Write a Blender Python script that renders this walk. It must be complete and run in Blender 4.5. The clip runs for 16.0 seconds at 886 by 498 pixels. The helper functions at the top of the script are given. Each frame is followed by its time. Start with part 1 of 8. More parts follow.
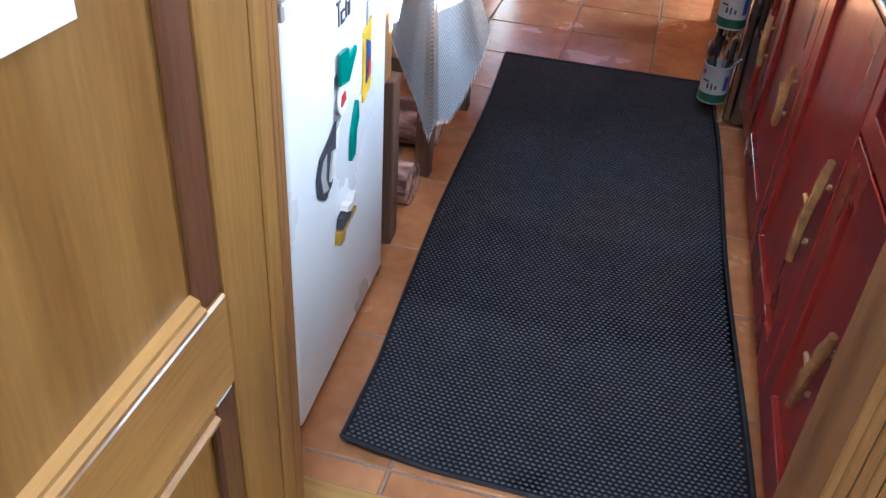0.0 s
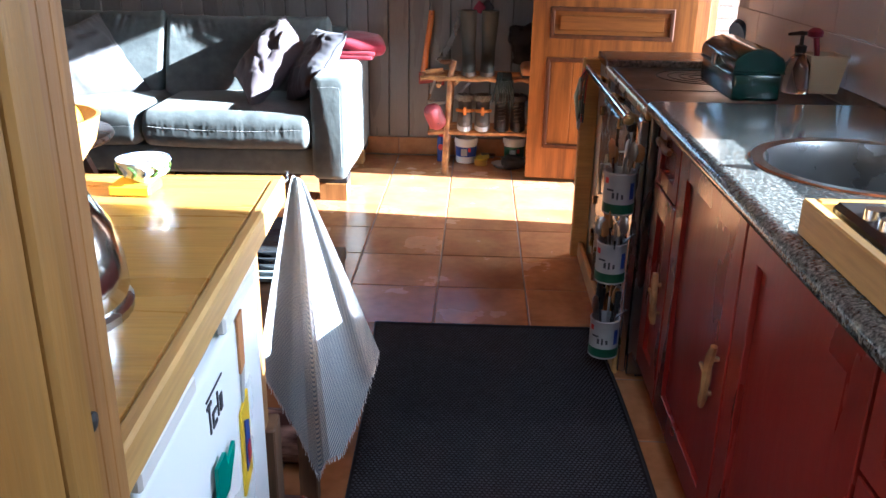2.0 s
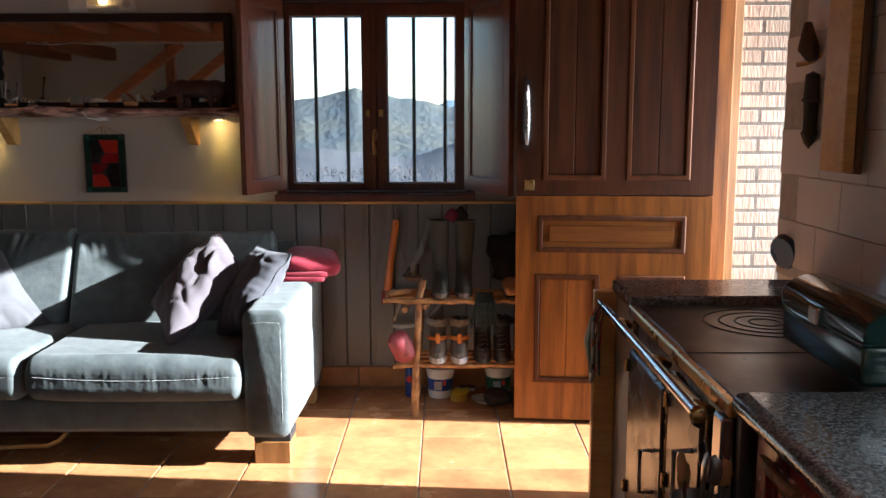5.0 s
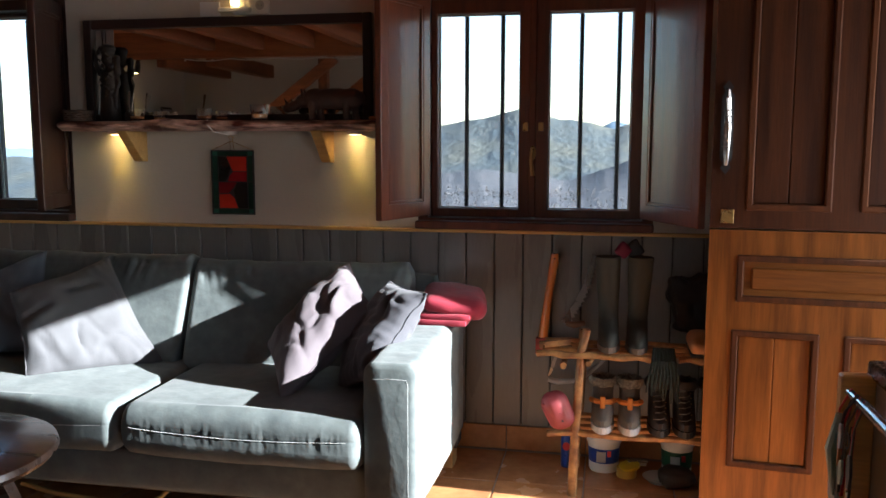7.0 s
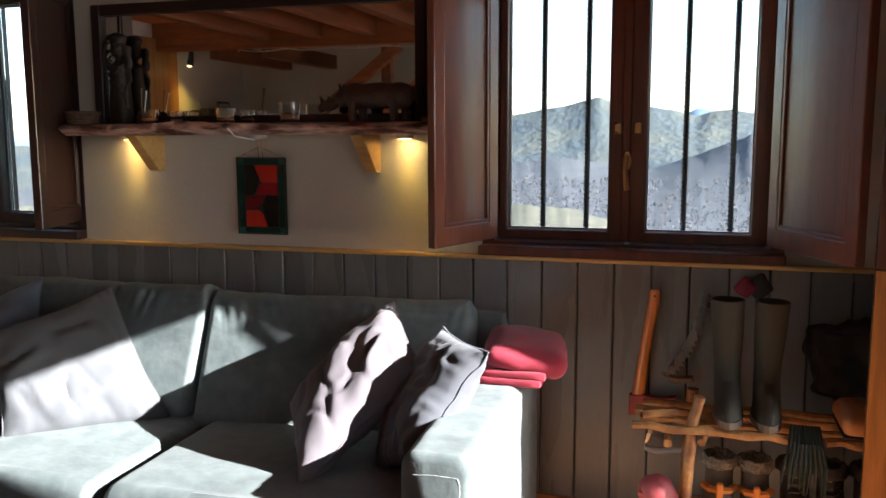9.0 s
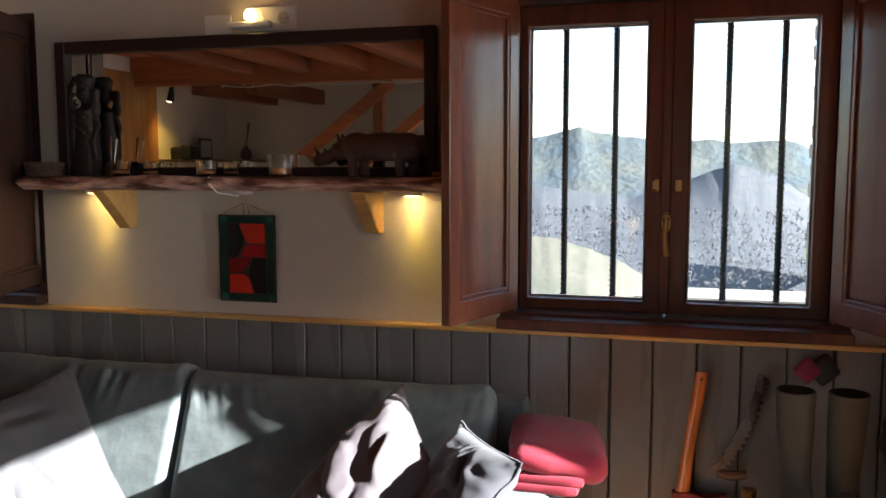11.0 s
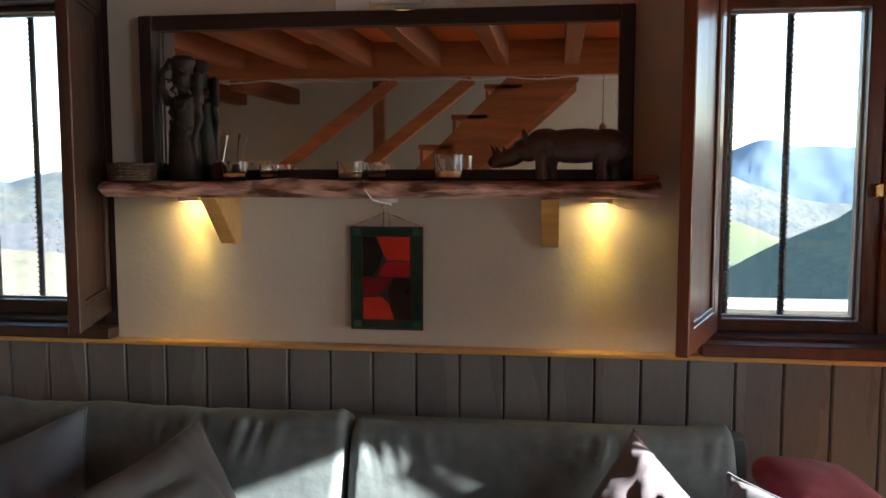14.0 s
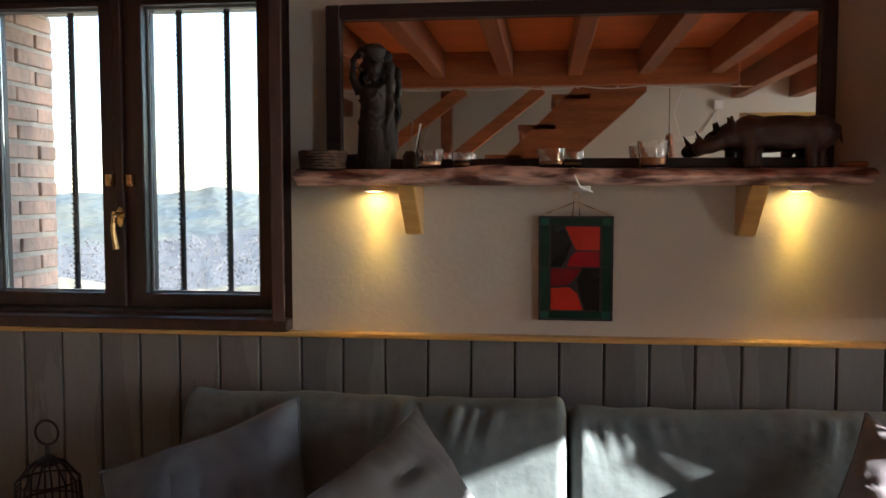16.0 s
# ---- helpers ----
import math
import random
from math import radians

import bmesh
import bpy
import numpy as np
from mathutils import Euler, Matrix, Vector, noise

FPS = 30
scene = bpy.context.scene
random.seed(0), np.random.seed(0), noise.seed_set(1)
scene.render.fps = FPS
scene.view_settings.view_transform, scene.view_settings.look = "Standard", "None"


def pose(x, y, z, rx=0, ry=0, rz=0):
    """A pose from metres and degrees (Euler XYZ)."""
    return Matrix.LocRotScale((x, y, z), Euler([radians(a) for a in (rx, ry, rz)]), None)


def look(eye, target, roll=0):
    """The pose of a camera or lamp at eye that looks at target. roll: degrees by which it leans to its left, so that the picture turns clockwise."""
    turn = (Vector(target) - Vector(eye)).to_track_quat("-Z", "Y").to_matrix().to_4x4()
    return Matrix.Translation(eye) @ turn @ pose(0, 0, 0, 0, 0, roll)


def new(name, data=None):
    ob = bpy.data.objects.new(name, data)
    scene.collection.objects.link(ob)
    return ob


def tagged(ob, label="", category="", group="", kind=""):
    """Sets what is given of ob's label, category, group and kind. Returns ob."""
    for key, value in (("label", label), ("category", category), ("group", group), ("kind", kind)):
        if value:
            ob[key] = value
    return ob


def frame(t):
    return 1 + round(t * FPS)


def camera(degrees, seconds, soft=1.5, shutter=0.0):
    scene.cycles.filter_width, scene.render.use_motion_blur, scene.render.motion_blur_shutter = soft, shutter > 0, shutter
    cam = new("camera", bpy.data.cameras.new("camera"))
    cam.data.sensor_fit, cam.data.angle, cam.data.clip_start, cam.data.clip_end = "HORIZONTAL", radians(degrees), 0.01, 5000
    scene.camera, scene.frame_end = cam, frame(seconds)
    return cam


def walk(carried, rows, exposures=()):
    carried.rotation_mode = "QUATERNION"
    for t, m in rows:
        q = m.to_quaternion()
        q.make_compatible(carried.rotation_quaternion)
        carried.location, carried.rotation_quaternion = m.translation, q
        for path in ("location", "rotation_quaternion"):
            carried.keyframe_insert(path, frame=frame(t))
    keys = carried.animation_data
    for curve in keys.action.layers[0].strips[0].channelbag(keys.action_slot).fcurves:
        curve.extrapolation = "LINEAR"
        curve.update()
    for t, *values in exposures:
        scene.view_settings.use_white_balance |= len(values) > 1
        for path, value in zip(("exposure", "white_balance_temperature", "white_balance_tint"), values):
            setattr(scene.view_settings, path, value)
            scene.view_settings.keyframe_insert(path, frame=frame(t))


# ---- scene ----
cam = camera(55.6, 16.0)
PATH = [
    (0, (0.004, -0.105, 1.258), (-0.358, 1.494, 0.113), 4.1),
    (0.5, (-0.008, -0.038, 1.28), (-0.269, 1.657, 0.251), 2.8),
    (1, (-0.058, 0.098, 1.294), (-0.292, 1.854, 0.365), 1.9),
    (1.5, (-0.084, 0.188, 1.323), (-0.277, 2.005, 0.511), 1.3),
    (2, (-0.161, 0.259, 1.354), (-0.232, 2.128, 0.646), 0.9),
    (2.5, (-0.21, 0.347, 1.353), (-0.205, 2.232, 0.685), 1.4),
    (3, (-0.177, 0.485, 1.355), (-0.205, 2.379, 0.712), 1.6),
    (3.5, (-0.138, 0.633, 1.367), (-0.209, 2.555, 0.816), 1.1),
    (4, (-0.16, 0.796, 1.384), (-0.172, 2.752, 0.963), 0.1),
    (4.2, (-0.173, 0.881, 1.389), (-0.157, 2.844, 1.007), -0.2),
    (6.3, (-0.23, 1.643, 1.375), (-0.41, 3.618, 1.113), -0.3),
    (6.5, (-0.249, 1.707, 1.372), (-0.477, 3.676, 1.105), -0.4),
    (7, (-0.234, 1.886, 1.362), (-0.615, 3.834, 1.12), 0.1),
    (7.5, (-0.22, 2.088, 1.361), (-0.719, 4.014, 1.158), 0.1),
    (8, (-0.321, 2.29, 1.367), (-0.857, 4.207, 1.176), -0.5),
    (8.5, (-0.337, 2.459, 1.412), (-0.905, 4.362, 1.178), -0.8),
    (9, (-0.347, 2.607, 1.426), (-0.907, 4.509, 1.158), -0.2),
    (9.5, (-0.367, 2.672, 1.444), (-0.911, 4.58, 1.188), 0.5),
    (10, (-0.445, 2.759, 1.502), (-0.971, 4.676, 1.284), 0.1),
    (10.2, (-0.466, 2.798, 1.515), (-1.0, 4.715, 1.31), -0.1),
    (12.3, (-0.869, 3.146, 1.5), (-1.223, 5.104, 1.3), 0.2),
    (12.5, (-0.955, 3.154, 1.496), (-1.258, 5.121, 1.304), 0.3),
    (13, (-1.169, 3.109, 1.51), (-1.417, 5.084, 1.322), 0.0),
    (13.5, (-1.325, 3.108, 1.494), (-1.576, 5.083, 1.307), -0.0),
    (14, (-1.458, 3.192, 1.504), (-1.729, 5.165, 1.317), 0.0),
    (14.5, (-1.575, 3.241, 1.49), (-1.856, 5.211, 1.296), 0.3),
    (15, (-1.719, 3.198, 1.463), (-1.939, 5.172, 1.229), -0.5),
    (15.5, (-1.883, 3.19, 1.445), (-2.048, 5.173, 1.238), -0.8),
    (16, (-2.031, 3.129, 1.408), (-2.271, 5.11, 1.276), -0.0),
]
walk(cam, [(t, look(eye, target, roll)) for t, eye, target, roll in PATH], [(0.0, 4.65, 5150, 8), (0.6, 4.3, 5050, 8), (1.5, 3.9, 5100, 8), (3.0, 3.55, 5300, 7), (4.2, 2.9, 5500, 7), (6.5, 2.8, 5650, 7), (8.0, 3.05, 5850, 7), (10.0, 3.2, 5900, 7), (12.3, 3.48, 5950, 7), (16.0, 3.62, 6000, 7)])

# ---- light ----
SUN_EL = radians(21.0)
SUN_DIR = Vector((-1.0, 0.084, -math.tan(SUN_EL) * math.hypot(1.0, 0.084))).normalized()
world = bpy.data.worlds.new("world")
scene.world = world
world.use_nodes = True
wn = world.node_tree.nodes
sky = wn.new("ShaderNodeTexSky")
sky.sky_type = "NISHITA"
sky.sun_disc = False
sky.sun_elevation = SUN_EL
sky.sun_rotation = math.atan2(-SUN_DIR.x, -SUN_DIR.y)
sky.dust_density = 0.6
wn["Background"].inputs["Strength"].default_value = 0.065
world.node_tree.links.new(sky.outputs["Color"], wn["Background"].inputs["Color"])
sun_data = bpy.data.lights.new("sun", "SUN")
sun_data.energy = 5.0
sun_data.angle = radians(0.5)
sun_data.color = (1.0, 0.95, 0.88)
sun = new("sun", sun_data)
sun.matrix_world = Matrix.Translation((6, 0, 6)) @ SUN_DIR.to_track_quat("-Z", "Y").to_matrix().to_4x4()


def window_light(name, centre, direction, w, h, power):
    d = bpy.data.lights.new(name, "AREA")
    d.shape, d.size, d.size_y, d.energy = "RECTANGLE", w, h, power
    d.color = (0.85, 0.93, 1.0)
    ob = new(name, d)
    ob.matrix_world = Matrix.Translation(centre) @ Vector(direction).to_track_quat("-Z", "Z").to_matrix().to_4x4()
    return ob


window_light("sky_doorway", (1.62, 4.58, 1.1), (-1, 0, -0.1), 0.85, 1.9, 6.0)
window_light("sky_kitchen_window", (1.36, 1.74, 1.60), (-1, 0, -0.25), 0.8, 0.80, 3.4)
# Added fill lamp in the unseen hall ceiling, to brighten mat and doorway.
window_light("hall_fill_light", (-0.05, -0.45, 2.77), (0, 0.25, -1), 0.8, 0.8, 3.2)


def spot(name, at, target, power, size, colour=(1.0, 0.62, 0.10)):
    d = bpy.data.lights.new(name, "SPOT")
    d.energy, d.spot_size, d.spot_blend, d.color, d.shadow_soft_size = power, radians(size), 0.9, colour, 0.012
    ob = new(name, d)
    ob.matrix_world = look(at, target)
    return ob


spot("shelf_spot_left", (-2.52, 5.522, 1.405), (-2.52, 5.550, 1.0), 0.34, 52)
spot("shelf_spot_right", (-1.345, 5.522, 1.405), (-1.345, 5.550, 1.0), 0.34, 52)

# ---- materials ----
def material(name, colour, rough=0.6, metal=0.0, coat=0.0, sheen=0.0, other=None, scale=8.0, fine=0.0, bump=0.0, bump_scale=60.0,
             stretch=(1, 1, 1), spread=0.25, jitter=0.0, rough_spread=0.1, detail=6.0, trans=0.0, ior=1.45, spec=0.5):
    """Two scales of variation between colour and other, bump from fine noise, and a shift for each piece."""
    m = bpy.data.materials.new(name)
    m.use_nodes = True
    n, l = m.node_tree.nodes, m.node_tree.links
    b = n["Principled BSDF"]
    c = (*colour, 1.0)
    other = other or tuple(v * (1 - spread) for v in colour)
    b.inputs["Roughness"].default_value = rough
    b.inputs["Metallic"].default_value = metal
    b.inputs["Coat Weight"].default_value = coat
    b.inputs["Coat Roughness"].default_value = 0.12
    b.inputs["Sheen Weight"].default_value = sheen
    b.inputs["Transmission Weight"].default_value = trans
    b.inputs["IOR"].default_value = ior
    b.inputs["Specular IOR Level"].default_value = spec
    tc = n.new("ShaderNodeTexCoord")
    mp = n.new("ShaderNodeMapping")
    mp.inputs["Scale"].default_value = stretch
    info = n.new("ShaderNodeObjectInfo")
    shift = n.new("ShaderNodeVectorMath")
    shift.operation = "SCALE"
    comb = n.new("ShaderNodeCombineXYZ")
    for k in "XYZ":
        l.new(info.outputs["Random"], comb.inputs[k])
    l.new(comb.outputs[0], shift.inputs[0])
    shift.inputs["Scale"].default_value = 7.0
    add = n.new("ShaderNodeVectorMath")
    l.new(tc.outputs["Object"], add.inputs[0])
    l.new(shift.outputs[0], add.inputs[1])
    l.new(add.outputs[0], mp.inputs["Vector"])
    big = n.new("ShaderNodeTexNoise")
    big.inputs["Scale"].default_value = scale
    big.inputs["Detail"].default_value = detail
    l.new(mp.outputs[0], big.inputs["Vector"])
    ramp = n.new("ShaderNodeValToRGB")
    ramp.color_ramp.elements[0].position, ramp.color_ramp.elements[1].position = 0.32, 0.68
    ramp.color_ramp.elements[0].color = (*other, 1.0)
    ramp.color_ramp.elements[1].color = c
    l.new(big.outputs["Fac"], ramp.inputs["Fac"])
    out = ramp.outputs["Color"]
    small = n.new("ShaderNodeTexNoise")
    small.inputs["Scale"].default_value = bump_scale
    small.inputs["Detail"].default_value = 4.0
    l.new(mp.outputs[0], small.inputs["Vector"])
    if fine:
        hs = n.new("ShaderNodeHueSaturation")
        mr = n.new("ShaderNodeMapRange")
        mr.inputs["From Min"].default_value, mr.inputs["From Max"].default_value = 0.3, 0.7
        mr.inputs["To Min"].default_value, mr.inputs["To Max"].default_value = 1 - fine, 1 + fine
        l.new(small.outputs["Fac"], mr.inputs["Value"])
        l.new(mr.outputs[0], hs.inputs["Value"])
        l.new(out, hs.inputs["Color"])
        out = hs.outputs[0]
    if jitter:
        hs = n.new("ShaderNodeHueSaturation")
        mr = n.new("ShaderNodeMapRange")
        mr.inputs["To Min"].default_value, mr.inputs["To Max"].default_value = 1 - jitter, 1 + jitter
        l.new(info.outputs["Random"], mr.inputs["Value"])
        l.new(mr.outputs[0], hs.inputs["Value"])
        l.new(out, hs.inputs["Color"])
        out = hs.outputs[0]
    l.new(out, b.inputs["Base Color"])
    if rough_spread:
        mr = n.new("ShaderNodeMapRange")
        mr.inputs["From Min"].default_value, mr.inputs["From Max"].default_value = 0.3, 0.7
        mr.inputs["To Min"].default_value = max(0.02, rough - rough_spread)
        mr.inputs["To Max"].default_value = min(1.0, rough + rough_spread)
        l.new(big.outputs["Fac"], mr.inputs["Value"])
        l.new(mr.outputs[0], b.inputs["Roughness"])
    if bump:
        bp = n.new("ShaderNodeBump")
        bp.inputs["Strength"].default_value = 1.0
        bp.inputs["Distance"].default_value = bump
        l.new(small.outputs["Fac"], bp.inputs["Height"])
        l.new(bp.outputs[0], b.inputs["Normal"])
    return m


def wood(name, light, dark, along="z", rough=0.45, coat=0.0, jitter=0.08, grain=1.0, bump=0.0006):
    """Grain drawn out along one axis, with rings and fine fibres."""
    st = {"x": (0.07, 1, 1), "y": (1, 0.07, 1), "z": (1, 1, 0.07)}[along]
    m = material(name, light, rough, coat=coat, other=dark, scale=22 * grain, fine=0.12, bump=bump, bump_scale=160 * grain,
                 stretch=st, jitter=jitter, rough_spread=0.06)
    n, l = m.node_tree.nodes, m.node_tree.links
    ramp = n["Color Ramp"]
    ramp.color_ramp.elements[0].position, ramp.color_ramp.elements[1].position = 0.25, 0.62
    return m


M = {}
M["terracotta"] = material("glazed_terracotta", (0.54, 0.26, 0.105), 0.22, other=(0.38, 0.16, 0.068), scale=5, fine=0.1, bump=0.0008, bump_scale=25, jitter=0.1, rough_spread=0.08)
M["grout"] = material("grout", (0.30, 0.22, 0.17), 0.9, fine=0.2, bump=0.001, bump_scale=200)
M["plaster"] = material("painted_plaster", (0.62, 0.565, 0.475), 0.85, scale=1.5, spread=0.08, bump=0.0012, bump_scale=55)
M["wainscot"] = material("grey_painted_boards", (0.195, 0.190, 0.182), 0.30, other=(0.160, 0.157, 0.152), scale=4, fine=0.05, bump=0.0004, bump_scale=120, stretch=(1, 1, 0.15), jitter=0.06)
M["window_wood"] = wood("dark_red_window_wood", (0.115, 0.032, 0.016), (0.05, 0.014, 0.008), "z", 0.35, coat=0.3)
# Copy of the window wood with the left window's shade in its colour.
M["window_dark"] = wood("shaded_window_wood", (0.055, 0.022, 0.016), (0.028, 0.012, 0.009), "z", 0.42, coat=0.2)
M["shutter_wood"] = wood("varnished_shutter_wood", (0.155, 0.046, 0.020), (0.085, 0.023, 0.010), "z", 0.38, coat=0.3)
M["door_wood"] = wood("varnished_entrance_door_wood", (0.24, 0.080, 0.013), (0.070, 0.020, 0.005), "z", 0.42, coat=0.2)
M["door_wood_x"] = wood("varnished_entrance_rail_wood", (0.22, 0.075, 0.013), (0.075, 0.023, 0.006), "x", 0.42, coat=0.2)
# Same door wood, darkened for the shade on the upper leaf.
M["door_wood_shaded"] = wood("shaded_upper_door_wood", (0.070, 0.020, 0.0045), (0.026, 0.007, 0.0025), "z", 0.6, coat=0.0)
M["door_mould"] = wood("dark_entrance_moulding", (0.085, 0.026, 0.006), (0.035, 0.010, 0.003), "z", 0.7)
M["oak"] = wood("honey_door_wood", (0.27, 0.135, 0.030), (0.19, 0.085, 0.018), "z", 0.4, coat=0.35)
M["oak_y"] = wood("honey_door_rail_wood", (0.36, 0.185, 0.050), (0.24, 0.11, 0.026), "y", 0.4, coat=0.35)
M["oak_dark"] = wood("dark_door_moulding", (0.13, 0.050, 0.02), (0.07, 0.025, 0.01), "z", 0.4, coat=0.3)
M["pine"] = wood("varnished_pine", (0.29, 0.14, 0.042), (0.17, 0.068, 0.018), "z", 0.45, coat=0.2)
M["pine_x"] = wood("varnished_pine_crosswise", (0.44, 0.255, 0.062), (0.33, 0.17, 0.038), "x", 0.3, coat=0.4)
M["pine_y"] = wood("varnished_pine_lengthwise", (0.50, 0.31, 0.11), (0.38, 0.20, 0.06), "y", 0.45)
M["beam"] = wood("orange_pine_beam", (0.27, 0.090, 0.032), (0.15, 0.048, 0.017), "y", 0.55)
M["beam_x"] = wood("orange_pine_beam_crosswise", (0.40, 0.14, 0.045), (0.22, 0.07, 0.022), "x", 0.55)
M["deck"] = wood("orange_pine_boards", (0.56, 0.17, 0.045), (0.38, 0.10, 0.025), "x", 0.5, jitter=0.12)
M["old_wood"] = wood("old_brown_wood", (0.16, 0.085, 0.045), (0.07, 0.035, 0.02), "z", 0.6)
M["old_wood_x"] = wood("old_brown_wood_crosswise", (0.16, 0.085, 0.045), (0.07, 0.035, 0.02), "x", 0.6)
M["table_wood"] = wood("dark_table_wood", (0.11, 0.05, 0.028), (0.045, 0.02, 0.012), "x", 0.3, coat=0.3)
M["bark"] = material("stripped_bark", (0.66, 0.42, 0.33), 0.55, other=(0.10, 0.036, 0.028), scale=24, fine=0.25, bump=0.004, bump_scale=50, stretch=(0.25, 1, 1))
for _k in ("door_mould", "door_wood_shaded", "door_wood", "door_wood_x"):
    M[_k].node_tree.nodes["Principled BSDF"].inputs["Specular IOR Level"].default_value = 0.25
_r = M["bark"].node_tree.nodes["Color Ramp"].color_ramp.elements
_r[0].position, _r[1].position = 0.42, 0.60
M["branch"] = material("debarked_branch", (0.40, 0.21, 0.075), 0.45, other=(0.15, 0.065, 0.028), scale=20, fine=0.15, bump=0.001, bump_scale=60)
M["mirror_frame"] = wood("very_dark_frame_wood", (0.028, 0.012, 0.010), (0.014, 0.007, 0.006), "x", 0.5)
M["red_paint"] = material("worn_red_paint", (0.235, 0.022, 0.014), 0.3, other=(0.175, 0.014, 0.010), scale=5, fine=0.06, bump=0.0006, bump_scale=40, coat=0.3, stretch=(1, 1, 0.3), jitter=0.03)
M["granite"] = material("speckled_granite", (0.165, 0.172, 0.158), 0.10, other=(0.032, 0.034, 0.032), scale=120, fine=0.45, bump_scale=240, coat=0.3, rough_spread=0.04, detail=3)
M["granite_dark"] = material("dark_granite", (0.24, 0.20, 0.18), 0.15, other=(0.05, 0.045, 0.045), scale=90, fine=0.35, bump_scale=240, rough_spread=0.04, detail=3)
M["iron"] = material("blackened_iron", (0.034, 0.023, 0.020), 0.34, metal=0.1, other=(0.020, 0.015, 0.014), scale=6, fine=0.1, bump=0.0004, bump_scale=90)
M["enamel_black"] = material("black_enamel", (0.018, 0.017, 0.017), 0.25, scale=9, spread=0.3)
M["brass"] = material("aged_brass", (0.62, 0.40, 0.16), 0.3, metal=1.0, scale=15, spread=0.3)
M["steel"] = material("brushed_steel", (0.42, 0.41, 0.40), 0.28, metal=1.0, scale=12, spread=0.15, stretch=(1, 1, 0.2))
# Sink bowl steel: the dark room's reflection is put into its colour.
M["sink_steel"] = material("sink_steel_dark_reflection", (0.16, 0.158, 0.152), 0.30, metal=0.8, scale=12, spread=0.2)
M["chrome"] = material("polished_steel", (0.72, 0.70, 0.67), 0.14, metal=1.0, scale=10, spread=0.1, rough_spread=0.05)
M["bar_iron"] = material("ribbed_iron_bar", (0.035, 0.036, 0.04), 0.6, metal=0.3, scale=30, bump=0.0015, bump_scale=90)
M["white_enamel"] = material("white_enamel", (0.78, 0.80, 0.80), 0.3, scale=3, spread=0.04, rough_spread=0.04)
M["tile_white"] = material("white_glazed_tile", (0.68, 0.67, 0.66), 0.08, scale=4, spread=0.06, bump=0.0003, bump_scale=12, jitter=0.03, rough_spread=0.03)
M["tile_grout"] = material("pale_grout", (0.42, 0.39, 0.35), 0.9, scale=20)
M["velvet"] = material("grey_velvet", (0.118, 0.137, 0.134), 0.8, sheen=0.08, other=(0.078, 0.093, 0.094), scale=11, fine=0.12, bump=0.0020, bump_scale=26, detail=3)
M["pillow_grey"] = material("mauve_grey_cotton", (0.082, 0.082, 0.087), 0.85, sheen=0.05, other=(0.064, 0.064, 0.069), scale=6, fine=0.06, bump=0.0004, bump_scale=500)
M["pillow_mauve"] = material("mauve_cotton", (0.122, 0.102, 0.112), 0.85, sheen=0.05, other=(0.094, 0.078, 0.087), scale=6, fine=0.06, bump=0.0004, bump_scale=500)
M["pillow_dark"] = material("dark_grey_cotton", (0.080, 0.080, 0.092), 0.85, sheen=0.1, other=(0.06, 0.06, 0.07), scale=6, fine=0.06, bump=0.0004, bump_scale=500)
M["pillow_blue"] = material("slate_blue_cotton", (0.09, 0.11, 0.135), 0.85, sheen=0.2, other=(0.11, 0.13, 0.17), scale=6, fine=0.06, bump=0.0004, bump_scale=500)
M["thread"] = material("pale_stitching", (0.45, 0.47, 0.46), 0.8, scale=40)
M["red_fleece"] = material("crimson_fleece", (0.27, 0.012, 0.030), 0.9, sheen=0.15, other=(0.20, 0.009, 0.022), scale=20, bump=0.001, bump_scale=250)
M["mat_rubber"] = material("dark_woven_mat", (0.088, 0.088, 0.102), 0.7, other=(0.058, 0.058, 0.070), scale=20, fine=0.3, bump=0.0015, bump_scale=130)
M["mat_edge"] = material("black_mat_edging", (0.02, 0.02, 0.024), 0.75, scale=30)
M["green_enamel"] = material("dark_green_enamel", (0.003, 0.026, 0.020), 0.2, scale=4, spread=0.3, coat=0.5, rough_spread=0.04)
M["glass"] = material("clear_glass", (1, 1, 1), 0.02, trans=1.0, spread=0.0, rough_spread=0, spec=0.5)
M["mirror"] = material("mirror_silver", (0.70, 0.69, 0.66), 0.015, metal=1.0, spread=0.0, rough_spread=0)
M["brick"] = material("rough_red_brick", (0.56, 0.37, 0.29), 0.9, other=(0.46, 0.34, 0.27), scale=16, fine=0.15, bump=0.004, bump_scale=45, stretch=(2.5, 1, 0.6), jitter=0.2)
M["brick_pale"] = material("scratched_pale_brick", (0.40, 0.28, 0.20), 0.9, other=(0.30, 0.19, 0.13), scale=30, fine=0.2, bump=0.005, bump_scale=40, stretch=(2.6, 2.6, 0.35), jitter=0.12)
M["mortar"] = material("pale_mortar", (0.60, 0.55, 0.49), 0.95, scale=20, bump=0.003, bump_scale=60)
M["mortar_brown"] = material("brown_mortar", (0.17, 0.13, 0.10), 0.95, scale=20, bump=0.003, bump_scale=60)
M["black"] = material("matt_black", (0.018, 0.017, 0.018), 0.55, scale=10)
M["rubber_boot"] = material("olive_rubber", (0.050, 0.046, 0.034), 0.75, other=(0.04, 0.037, 0.027), scale=9, bump=0.0005, bump_scale=60)
M["leather"] = material("dark_leather", (0.035, 0.022, 0.016), 0.6, scale=12, bump=0.0008, bump_scale=90)
M["suede"] = material("grey_brown_suede", (0.14, 0.11, 0.085), 0.85, scale=12, bump=0.001, bump_scale=120)
